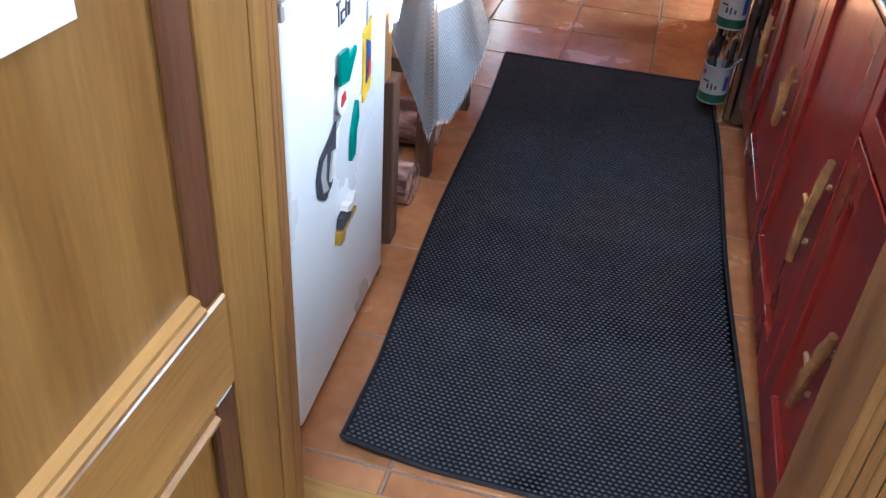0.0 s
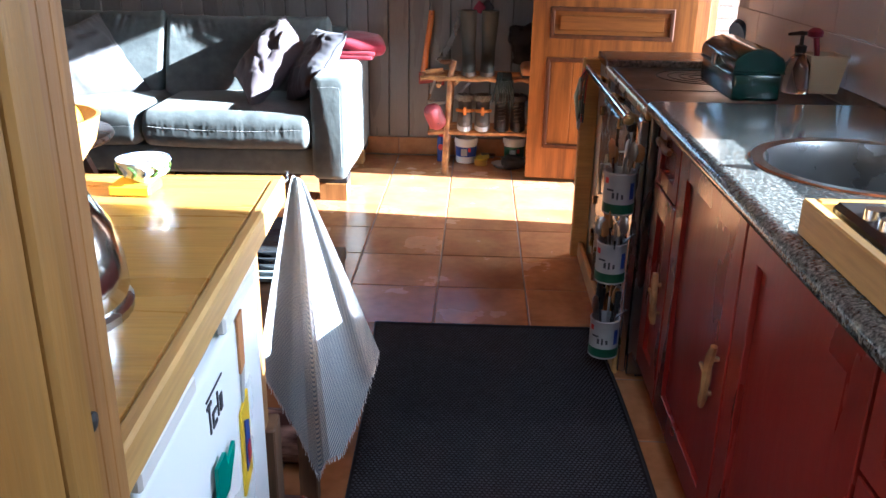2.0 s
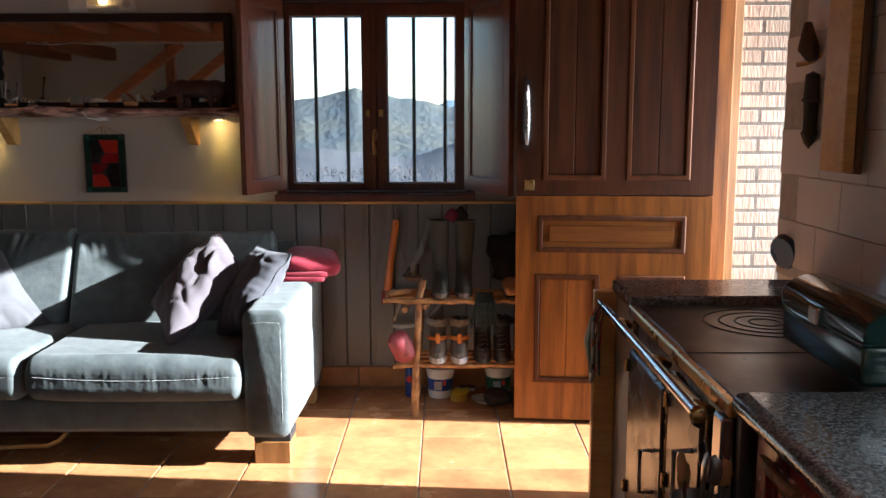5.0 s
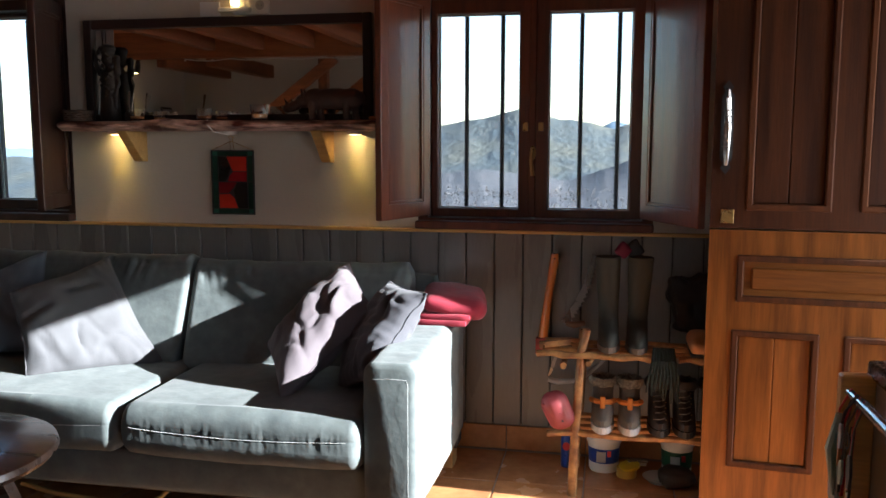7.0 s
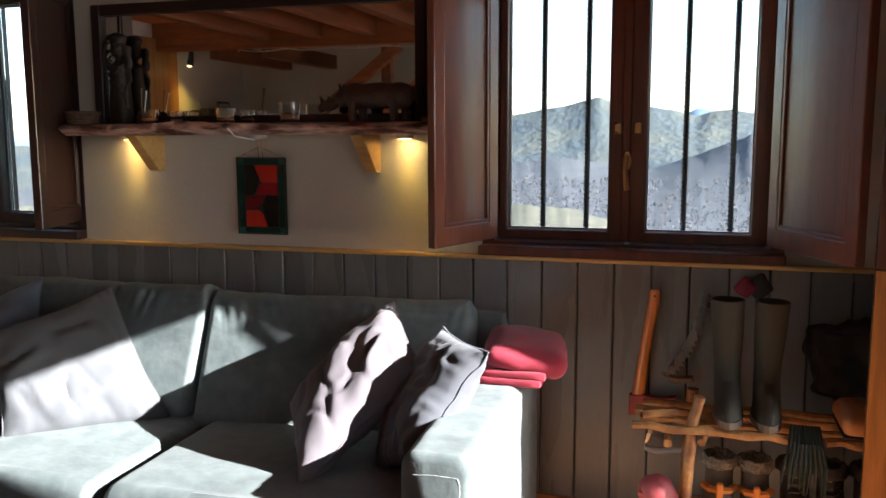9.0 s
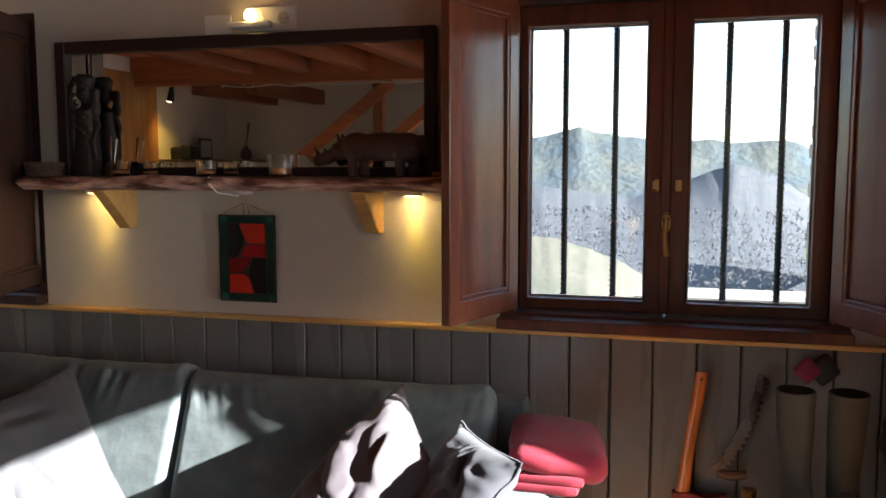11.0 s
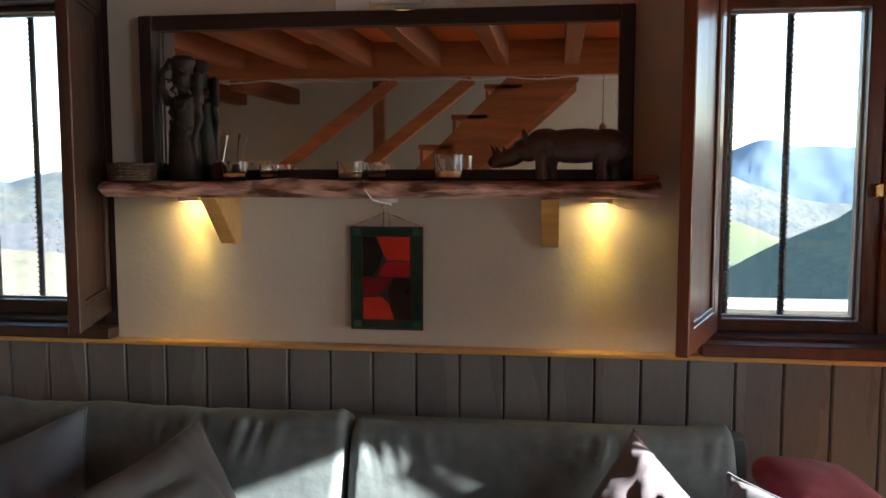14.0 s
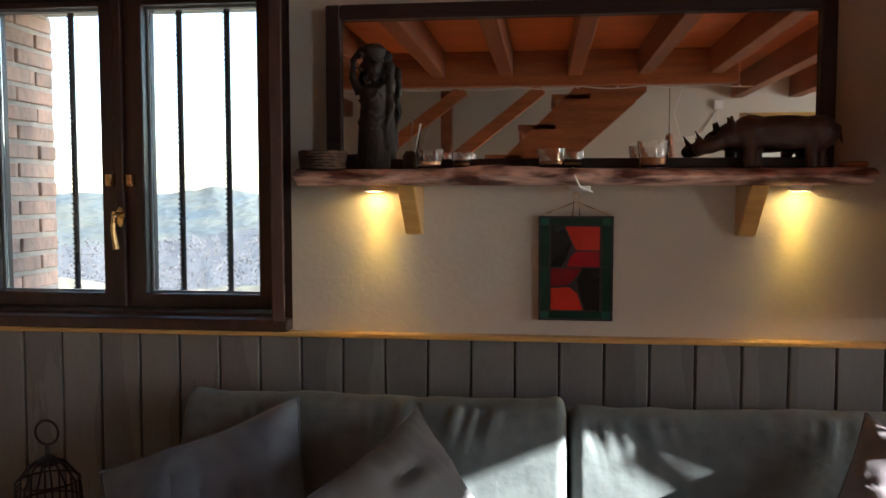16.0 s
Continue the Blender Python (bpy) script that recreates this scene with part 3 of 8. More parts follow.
def backdrop():
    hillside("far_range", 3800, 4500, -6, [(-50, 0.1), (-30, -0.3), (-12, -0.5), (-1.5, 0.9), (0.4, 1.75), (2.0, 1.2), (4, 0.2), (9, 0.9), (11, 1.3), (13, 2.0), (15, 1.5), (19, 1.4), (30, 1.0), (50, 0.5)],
             "mountain_far", "distant mountain range with haze painted into its blue colour", 0.006, 0.5, 1.0)
    hillside("mountain_ridge", 1300, 2600, -7, [(-50, -0.4), (-35, -0.7), (-32.7, -0.1), (-30, 0.1), (-28, -0.1), (-25, 0.0), (-22, 0.5), (-19, -0.1), (-15, 0.7), (-11.8, 1.3), (-9.7, 1.7), (-8.2, 1.9), (-6, 2.5), (-4.9, 2.1), (-2.7, 1.8), (-0.9, 1.5), (0.3, 1.15), (1.2, 1.5), (2.5, 1.6), (3.7, 1.3), (6, 1.5), (7.3, 1.4), (9, 0.6), (12, -0.8), (16, -2.0), (30, -2.5), (50, -2)],
             "mountain", "bare rocky mountain with gullied slopes", 0.010, 0.3, 5.0, 9.0)
    hillside("wooded_slope", 260, 800, -13, [(-50, -3.0), (-31, -3.3), (-25.8, -3.1), (-18.8, -2.2), (-12, -1.9), (-8.2, -1.5), (-5.4, -1.9), (-2.6, -2.3), (0.9, -1.1), (3.8, 0.05), (6.8, -1.0), (10, -3.3), (13, -3.9), (17, -4.2), (30, -4), (50, -3)],
             "hill_wood", "bare winter woodland on a valley slope", 0.012, 0.3, 9.0)
    hillside("meadow", 380, 520, -6, [(8.2, -4.2), (9.0, -3.1), (10.0, -2.9), (12.0, -3.5), (14.0, -4.3), (15.0, -4.8)],
             "meadow", "small bright green meadow", 0.004, 0.3, 15.0)
    hillside("scrub_hill", 70, 240, -20, [(9.2, -9.5), (10.5, -6.5), (13.8, -4.6), (17.3, -2.9), (19.3, -1.4), (24, 0.8), (34, 3), (50, 4)],
             "hill_green", "dark green scrub-covered hillside", 0.010, 0.3, 13.0)
    hillside("dry_slope", 25, 90, -30, [(-52, -4.0), (-40, -4.3), (-33, -5.0), (-26, -6.3), (-18, -6.0), (-12, -4.6), (-7, -5.0), (-3, -6.4), (2, -9.5), (5, -14)],
             "ground", "pale dry grass and rock slope", 0.010, 0.3, 17.0)


def woods():
    """Bare trees on the valley slope, too many to count."""
    rng = random.Random(4)
    verts, faces = [], []
    for k in range(6500):
        az = radians(rng.uniform(-34, 9))
        d = rng.uniform(95, 420)
        e = -2.4 - 8.5 * (1 - (d - 95) / 325) ** 0.9 - 0.6
        x, y, z = -0.9 + d * math.sin(az), 3 + d * math.cos(az), 1.45 + d * math.tan(radians(e))
        h = rng.uniform(0.8, 1.9) * (0.6 + d / 400)
        for q in range(11):
            a, u = rng.uniform(0, 6.28), rng.uniform(0.15, 1.0)
            w = h * 0.42 * rng.random() ** 0.5 * math.sin(math.pi * min(1.0, 0.25 + 0.7 * u))
            cx, cy, cz = x + w * math.cos(a), y + w * math.sin(a), z + h * u
            g = h * rng.uniform(0.06, 0.15)
            i = len(verts)
            verts += [(cx - g * math.sin(a), cy + g * math.cos(a), cz - g), (cx + g * math.sin(a), cy - g * math.cos(a), cz - 0.4 * g), (cx + g * 0.5 * math.cos(a), cy, cz + g * 1.3)]
            faces.append((i, i + 1, i + 2))
    me = bpy.data.meshes.new("bare_trees")
    me.from_pydata(verts, [], faces)
    me.materials.append(M["tree_pale"])
    tagged(new("bare_trees", me), "pale bare winter trees on the slope", "trees", "", "stuff")


M["tree_pale"] = material("pale_twigs", (0.070, 0.069, 0.072), 0.9, other=(0.048, 0.048, 0.053), scale=0.3, fine=0.3, bump_scale=2)
walls()
floor_and_ceiling()
terrain()
backdrop()
woods()


def window_unit(name, x0, x1, glass, wm="window_wood"):
    """A two-leaf casement in the wall, with outside bars and brick reveals."""
    y0, y1 = 5.66, 5.735
    root = tagged(new(name), "dark red-brown wooden casement window with iron bars outside", "window", "", "structure")
    BASE[root.name] = Matrix()
    bm = rect_frame("y", (x0, x1, Z_SILL, Z_HEAD), (x0 + 0.045, x1 - 0.045, Z_SILL + 0.045, Z_HEAD - 0.05), YW + 0.012, y1 + 0.03, 0.002)
    part("window_frame", bm, wm, root)
    for (gx0, gx1, gz0, gz1) in glass:
        left = gx0 == glass[0][0]
        a = x0 + 0.047 if left else (glass[0][1] + glass[1][0]) / 2 + 0.002
        b = (glass[0][1] + glass[1][0]) / 2 - 0.002 if left else x1 - 0.047
        s = rect_frame("y", (a, b, Z_SILL + 0.047, Z_HEAD - 0.052), (gx0, gx1, gz0, gz1), y0 - 0.02, y1, 0.004)
        sash = part("sash", s, wm, root)
        bead = rect_frame("y", (gx0 + 0.0005, gx1 - 0.0005, gz0 + 0.0005, gz1 - 0.0005), (gx0 + 0.006, gx1 - 0.006, gz0 + 0.006, gz1 - 0.006), y0 + 0.02, y0 + 0.03)
        part("seal", bead, "label_pale", sash, "pale glazing seal")
        p = part("pane", box(gx0 + 0.001, gx1 - 0.001, 5.700, 5.704, gz0 + 0.001, gz1 - 0.001), "glass", sash, "clear glass pane")
        p.visible_shadow = False
    mid = (glass[0][1] + glass[1][0]) / 2
    part("meeting_cover", box(mid - 0.02, mid + 0.012, y0 - 0.036, y0 - 0.021, Z_SILL + 0.05, Z_HEAD - 0.055, 0.004), wm, root)
    h = bmesh.new()
    join(h, prism(ellipse(mid - 0.0, 1.335, 0.014, 0.032, 16), "y", y0 - 0.042, y0 - 0.037))
    join(h, tube([(mid, y0 - 0.04, 1.345), (mid, y0 - 0.075, 1.345)], 0.007))
    join(h, tube([(mid, y0 - 0.075, 1.352), (mid - 0.004, y0 - 0.08, 1.30), (mid + 0.004, y0 - 0.078, 1.235)], [0.009, 0.008, 0.010]))
    part("handle", h, "brass", root, "brass window handle", smooth=True)
    for dx in (-0.034, 0.034):
        part("catch", box(mid + dx - 0.011, mid + dx + 0.011, y0 - 0.048, y0 - 0.0205, 1.43, 1.468, 0.003), "brass", root, "small brass catch")
    for zz in (1.18, 1.9):
        for xx in (x0 + 0.03, x1 - 0.03):
            part("hinge", tube([(xx, YW + 0.002, zz), (xx, YW + 0.002, zz + 0.06)], 0.006), "brass", root, "brass hinge")
    part("window_sill", box(x0 + 0.0, x1 - 0.0, 5.505, 5.571, Z_SILL + 0.001, Z_SILL + 0.035, 0.004), wm, root, "dark wooden sill board")
    for x in BARS[name]:
        bm = tube([(x, 6.0, Z_SILL - 0.03), (x, 6.0, Z_HEAD + 0.05)], 0.0105, 8)
        for k in range(58):
            z = Z_SILL + 0.01 + k * 0.018
            join(bm, tube([(x - 0.012, 5.995, z), (x, 5.987, z + 0.004), (x + 0.012, 5.995, z + 0.008)], 0.0028, 4))
        part("bar", bm, "bar_iron", root, "ribbed iron bar")
    return root


BARS = {"window_1": [-0.92, -0.745, -0.37, -0.195], "window_2": [-3.72, -3.55, -3.315, -3.14]}
window_unit("window_1", *WIN["right"], [(-0.994, -0.626, 1.083, 1.945), (-0.498, -0.141, 1.083, 1.945)])
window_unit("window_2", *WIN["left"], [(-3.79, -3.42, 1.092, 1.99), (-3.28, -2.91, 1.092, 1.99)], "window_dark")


def shutter(hinge, free, z0, z1, mat="shutter_wood"):
    """A folded-back panelled shutter leaf, hinged at the window frame."""
    hx, hy = hinge
    fx, fy = free
    w = math.hypot(fx - hx, fy - hy)
    ang = math.degrees(math.atan2(fy - hy, fx - hx))
    ob = thing("shutter", (hx, hy, z0), "open panelled wooden shutter of reddish varnished wood beside the window", "shutter", "window shutters", rz=ang)
    h = z1 - z0
    bm = rect_frame("y", (0, w, 0, h), (0.055, w - 0.055, 0.065, h - 0.065), -0.016, 0.016, 0.003)
    part("frame", bm, mat, ob, local=True)
    p = box(0.056, w - 0.056, -0.006, 0.006, 0.066, h - 0.066)
    part("panel", p, mat, ob, local=True)
    for s in (-1, 1):
        mo = rect_frame("y", (0.0555, w - 0.0555, 0.0655, h - 0.0655), (0.068, w - 0.068, 0.078, h - 0.078), s * 0.010 - 0.004, s * 0.010 + 0.004, 0.002)
        part("moulding", mo, mat, ob, local=True)
    return ob


shutter((-1.030, 5.590), (-1.160, 5.235), 1.055, 2.03)
shutter((-0.083, 5.590), (0.115, 5.160), 1.055, 2.03)
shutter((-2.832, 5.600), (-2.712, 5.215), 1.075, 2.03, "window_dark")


def wall_finishes():
    x = -0.972 - 0.127 * 30
    root = structure("wainscot", box(XL, XR, YW - 0.004, YW - 0.0005, 0.12, 0.985), "black", "grey-painted tongue-and-groove boarding")
    BASE[root.name] = Matrix()
    while x < XR:
        a, b = max(x + 0.0018, XL), min(x + 0.1252, XR)
        if b - a > 0.02:
            bm = prism([(a, YW - 0.005), (a, YW - 0.013), (a + 0.004, YW - 0.018), (b - 0.004, YW - 0.018), (b, YW - 0.013), (b, YW - 0.005)], "z", 0.118, 0.984)
            part("board", bm, "wainscot", root)
        x += 0.127
    # Ledge takes a brighter wood than other pine, painting in the strong lamplight.
    structure("ledge", box(XL, WIN["left"][0] - 0.001, 5.522, YW, 0.985, 0.999, 0.003), "bowl_wood", "thin pine ledge over the boarding")
    structure("ledge_middle", box(WIN["left"][0], 0.98, 5.515, YW - 0.0005, 0.985, 0.9995, 0.003), "bowl_wood", "thin pine ledge over the boarding")
    root = structure("baseboard", box(XL, XR, YW - 0.010, YW - 0.0005, 0.001, 0.1135), "grout", "terracotta tile skirting")
    BASE[root.name] = Matrix()
    x = -0.656 - 0.355 * 12
    while x < XR:
        a, b = max(x + 0.002, XL), min(x + 0.353, XR)
        if b - a > 0.03:
            part("tile", box(a, b, YW - 0.020, YW - 0.0105, 0.003, 0.112, 0.002), "terracotta", root)
        x += 0.355


wall_finishes()


def entrance():
    """The two-part door, standing open into the room."""
    fx, fy, hx, hy = 0.128, 5.010, 0.992, 4.925
    ang = math.degrees(math.atan2(hy - fy, hx - fx))
    w = math.hypot(hx - fx, hy - fy)
    door = thing("door_1", (fx, fy, 0.02), "open two-part entrance door of orange-brown varnished wood with raised panels", "door", rz=ang)
    t = 0.045

    def leaf(name, z0, z1, panels):
        xs = sorted({0.0, w, *[v for p in panels for v in p[:2]]})
        bm = bmesh.new()
        cut = sorted({z0, z1, *[v for p in panels for v in p[2:]]})
        for za, zb in zip(cut, cut[1:]):
            row = sorted([p for p in panels if p[2] <= za + 1e-6 and p[3] >= zb - 1e-6])
            x = 0.0
            for p in row:
                box(x, p[0], 0, t, za, zb, bm=bm)
                x = p[1]
            box(x, w, 0, t, za, zb, bm=bm)
        bmesh.ops.remove_doubles(bm, verts=bm.verts, dist=1e-5)
        lf = part(name, bm, "door_wood" if z0 == 0.0 else "door_wood_shaded", door, local=True)
        for p in panels:
            a, b, c, d = p
            mo = rect_frame("y", (a + 0.0004, b - 0.0004, c + 0.0004, d - 0.0004), (a + 0.024, b - 0.024, c + 0.024, d - 0.024), -0.007, 0.012, 0.005)
            part("moulding", mo, "door_mould", lf, "dark panel moulding", local=True)
            if (b - a) > (d - c):
                pb = box(a + 0.05, b - 0.05, 0.004, 0.03, c + 0.045, d - 0.045, 0.006)
                join(pb, box(a + 0.001, b - 0.001, 0.014, 0.03, c + 0.001, d - 0.001))
                part("panel", pb, "door_wood_x", lf, local=True)
            else:
                pb = box(a + 0.001, b - 0.001, 0.016, 0.03, c + 0.001, d - 0.001)
                n = 2
                for k in range(n):
                    u0 = a + 0.024 + (b - a - 0.048) * k / n
                    u1 = a + 0.024 + (b - a - 0.048) * (k + 1) / n
                    join(pb, box(u0 + 0.001, u1 - 0.001, 0.008, 0.016, c + 0.024, d - 0.024, 0.003))
                part("panel", pb, "door_wood" if z0 == 0.0 else "door_wood_shaded", lf, local=True)
        return lf

    leaf("lower_leaf", 0.0, 1.050, [(0.088, 0.382, 0.178, 0.690), (0.460, 0.762, 0.178, 0.690), (0.098, 0.758, 0.792, 0.962)])
    up = leaf("upper_leaf", 1.056, 2.06, [(0.118, 0.398, 1.120, 1.95), (0.486, 0.768, 1.120, 1.95)])
    h = tube([(0.045, -0.010, 1.28), (0.045, -0.026, 1.31), (0.045, -0.034, 1.41), (0.045, -0.026, 1.51), (0.045, -0.012, 1.54)], [0.006, 0.010, 0.013, 0.010, 0.006])
    for k in range(7):
        join(h, lathe([(0.004, 0), (0.015, 0.008), (0.004, 0.016)], 10, (0.045, -0.033 + 0.0006 * (k - 3) ** 2, 1.335 + 0.021 * k)))
    part("handle_grip", h, "steel", up, "twisted iron handle", smooth=True, local=True)
    plate = prism([(0.045, 1.245), (0.063, 1.27), (0.055, 1.285), (0.066, 1.30), (0.066, 1.52), (0.055, 1.535), (0.063, 1.55), (0.045, 1.575), (0.027, 1.55), (0.035, 1.535), (0.024, 1.52), (0.024, 1.30), (0.035, 1.285), (0.027, 1.27)], "y", -0.006, -0.001)
    part("handle_plate", plate, "black", up, "black iron handle plate", local=True)
    part("lock", prism(ellipse(0.058, 1.098, 0.020, 0.020, 18), "y", -0.008, -0.001), "brass", up, "round brass lock plate", local=True)
    part("escutcheon", box(0.036, 0.08, -0.004, -0.0005, 1.074, 1.122, 0.001), "brass", up, "square brass lock surround", local=True)
    bm = bmesh.new()
    box(0.999, 1.075, 4.975, 5.099, 0.0, 2.10, 0.003, bm=bm)
    structure("door_frame_far", bm, "door_wood", "orange varnished door post")
    bm = bmesh.new()
    box(1.0755, 1.1305, 5.035, 5.099, 0.0, 2.10, 0.002, bm=bm)
    structure("door_frame_outer", bm, "pine", "pale weathered outer door post")
    structure("door_frame_near", box(1.04, 1.13, 4.131, 4.175, 0.0, 2.10, 0.003), "door_wood", "orange varnished door post")
    structure("door_frame_head", box(1.04, 1.13, 4.175, 5.02, 2.05, 2.0995, 0.003), "door_wood", "orange varnished door head")
    structure("doorstep", box(0.98, 1.6, 4.13, 5.10, -0.1, -0.001), "granite", "stone doorstep")


entrance()


def brick_face(name, x_of, origin, rows, cols, pitch, course, size, mat, label, normal):
    """Running-bond bricks standing proud of a mortar bed; normal is the axis they face."""
    root = structure(name, x_of, "mortar_brown" if normal == "-y" else "mortar", label)
    BASE[root.name] = Matrix()
    rng = random.Random(7)
    mesh = None
    for r in range(rows):
        for c in range(-1, cols + 1):
            off = (pitch / 2 if r % 2 else 0) + c * pitch
            lo, hi = max(off, 0.0), min(off + size[0], size[2])
            if hi - lo < 0.02:
                continue
            z = origin[2] + r * course
            j = rng.uniform(-0.004, 0.004)
            if normal == "-y":
                bm = box(origin[0] + lo, origin[0] + hi, origin[1] - 0.0012 + j * 0.1, origin[1] + 0.02, z, z + size[1], 0.003)
            elif normal == "+x":
                bm = box(origin[0] - 0.02, origin[0] + 0.012 + j, origin[1] + lo, origin[1] + hi, z, z + size[1], 0.003)
            else:
                bm = box(origin[0] - 0.012 - j, origin[0] + 0.02, origin[1] + lo, origin[1] + hi, z, z + size[1], 0.003)
            part("brick", bm, mat, root)


brick_face("entrance_reveal", box(1.131, 2.3, 5.094, 5.5, -0.1, 2.9), (1.132, 5.094, 0.0), 34, 6, 0.232, 0.0665, (0.220, 0.055, 1.16), "brick_pale", "sunlit scratched-brick entrance side", "-y")
brick_face("reveal_right", box(-0.079, -0.041, 5.78, YO + 0.02, Z_SILL, Z_HEAD), (-0.079, 5.78, Z_SILL), 16, 2, 0.232, 0.0665, (0.218, 0.049, 0.33), "brick", "brick outer window side", "-x")
brick_face("reveal_left", box(-3.8895, -3.872, 5.78, YO + 0.02, Z_SILL, Z_HEAD), (-3.872, 5.78, Z_SILL), 16, 2, 0.232, 0.0665, (0.218, 0.049, 0.33), "brick", "brick outer window side", "+x")


# ---- inner door and jambs ----
def inner_door():
    d = thing("inner_door", (-0.36, 0.605, 0.0), "open honey-coloured panelled wooden inner door with dark mouldings", "door")
    x0, x1 = -0.405, -0.362
    for a, b in ((0.511, 0.605), (-0.15, -0.06)):
        part("stile", box(x0, x1, a, b, 0.01, 2.03, 0.003), "oak", d)
    for z0, z1 in ((0.01, 0.16), (0.584, 0.709), (1.88, 2.03)):
        part("rail", box(x0, x1, -0.059, 0.510, z0, z1, 0.003), "oak_y", d)
    for z0, z1 in ((0.162, 0.582), (0.711, 1.878)):
        part("panel", box(x0 + 0.012, x1 - 0.014, -0.059, 0.510, z0, z1), "oak", d)
        for a, b, c, e in ((0.466, 0.509, z0, z1), (-0.058, -0.035, z0, z1)):
            part("moulding", box(x1 - 0.016, x1 - 0.003, a, b, c, e, 0.004), "oak_dark", d, "dark panel moulding")
        for c in (z0, z1 - 0.024):
            part("moulding", prism([(x1 - 0.014, c), (x1 + 0.003, c + 0.004), (x1 + 0.003, c + 0.009), (x1 - 0.003, c + 0.013), (x1 - 0.003, c + 0.019), (x1 - 0.014, c + 0.024)], "y", -0.034, 0.465), "oak_y", d, "pale panel moulding")
    paper = single("paper_sheet", box(x1 - 0.0135, x1 - 0.0125, -0.02, 0.378, 1.042, 1.53), "paper", (-0.375, 0.15, 1.042), "white sheet of paper taped on the inner door", "paper")
    bm = bmesh.new()
    box(-0.452, -0.361, 0.609, 0.640, 0.0, 2.07, 0.003, bm=bm)
    structure("jamb_stop", bm, "oak", "honey-coloured door stop")
    bm = bmesh.new()
    for k in range(4):
        a = 0.641 + k * 0.0165
        box(-0.452, -0.3745 - 0.0015 * k, a, a + 0.0158, 0.0, 2.07, 0.002, bm=bm)
    structure("jamb_left", bm, "pine", "grooved pine door jamb")
    single("jamb_screw", lathe([(0.0, 0.0), (0.006, 0.0), (0.006, 0.003), (0.002, 0.004), (0, 0.004)], 10), "black", (0, 0, 0), "dark screw head in the pine jamb", "screw").matrix_basis = pose(-0.3762, 0.662, 1.09, 0, 90, 0)
    bm = bmesh.new()
    for k in range(5):
        a = 0.270 + k * 0.0125
        box(a, a + 0.0118, 0.545 + 0.001 * (k % 2), 0.67, 0.0, 2.07, 0.002, bm=bm)
    structure("jamb_right", bm, "pine", "grooved pale pine door jamb")
    structure("jamb_right_face", box(0.3335, 0.42, 0.542, 0.555, 0.0, 2.15, 0.002), "oak_dark", "dark brown door casing")
    structure("jamb_head", box(-0.3605, 0.269, 0.61, 0.70, 2.03, 2.07, 0.002), "pine_x", "pine door head")
    structure("threshold", box(-0.452, 0.33, 0.42, 0.84, 0.0, 0.022, 0.006), "pine_x", "worn pale wooden threshold")


inner_door()


# ---- fridge ----
def fridge():
    x1, y0, y1, top = -0.480, 0.915, 1.468, 0.885
    f = thing("fridge", (-0.76, (y0 + y1) / 2, 0.0), "small white under-counter fridge with magnets on its door", "fridge")
    part("body", box(-1.03, x1 - 0.045, y0 + 0.004, y1 - 0.004, 0.03, 0.875, 0.006), "white_enamel", f)
    door = part("door", box(x1 - 0.043, x1, y0, y1, 0.05, 0.838, 0.010, seg=3), "white_enamel", f, "smooth white door", smooth=True)
    part("kick_plate", box(x1 - 0.06, x1 - 0.045, y0 + 0.006, y1 - 0.006, 0.0, 0.048), "plastic_white", f)
    cap = bmesh.new()
    box(-1.03, x1 + 0.004, y0, y1, 0.868, top, 0.007, bm=cap, seg=2)
    part("top_cap", cap, "plastic_white", f, "white moulded top")
    part("trim", box(x1 - 0.012, x1 + 0.003, y0 + 0.004, y0 + 0.20, 0.840, 0.866, 0.004), "plastic_white", door)
    part("trim", box(x1 - 0.012, x1 + 0.003, y0 + 0.345, y1 - 0.004, 0.840, 0.866, 0.004), "plastic_white", door)
    part("grip", prism([(y0 + 0.20, 0.866), (y0 + 0.345, 0.866), (y0 + 0.335, 0.842), (y0 + 0.315, 0.838), (y0 + 0.225, 0.838), (y0 + 0.21, 0.845)], "x", x1 - 0.03, x1 - 0.014), "label_pale", door, "recessed grey grip")
    for yy in (y0 + 0.06, y1 - 0.06):
        part("foot", lathe([(0.02, 0), (0.02, 0.03)], 12, (-0.56, yy, 0)), "black", f)
    # the maker's mark as plain strokes
    mk = bmesh.new()
    for a, b, c, d in ((1.158, 1.163, 0.752, 0.79), (1.150, 1.172, 0.79, 0.795), (1.172, 1.178, 0.752, 0.775), (1.178, 1.192, 0.77, 0.775), (1.178, 1.192, 0.752, 0.757), (1.198, 1.203, 0.755, 0.79), (1.210, 1.222, 0.755, 0.779), (1.15, 1.228, 0.801, 0.8035)):
        box(x1 + 0.0002, x1 + 0.0018, a, b, c, d, bm=mk)
    part("badge", mk, "label_dark", door, "small dark badge")


fridge()


def magnet(name, y, z, parts, label):
    ob = thing(name, (-0.479, y, z), label, "fridge magnet", "fridge magnets")
    for nm, bm, mat in parts:
        k = {"shield_magnet": (1.25, 0.80), "clip_magnet": (0.95, 0.85), "map_magnet": (1.15, 0.9), "animal_magnet": (1.2, 0.9)}.get(name, (1, 1))
        bmesh.ops.scale(bm, vec=(1, *k), verts=bm.verts)
        bmesh.ops.transform(bm, matrix=Matrix.Translation((-0.4797, y, z)), verts=bm.verts)
        part(nm, bm, mat, ob)
    return ob


def flat(outline, d0=0.0, d1=0.004):
    return prism(outline, "x", d0, d1)


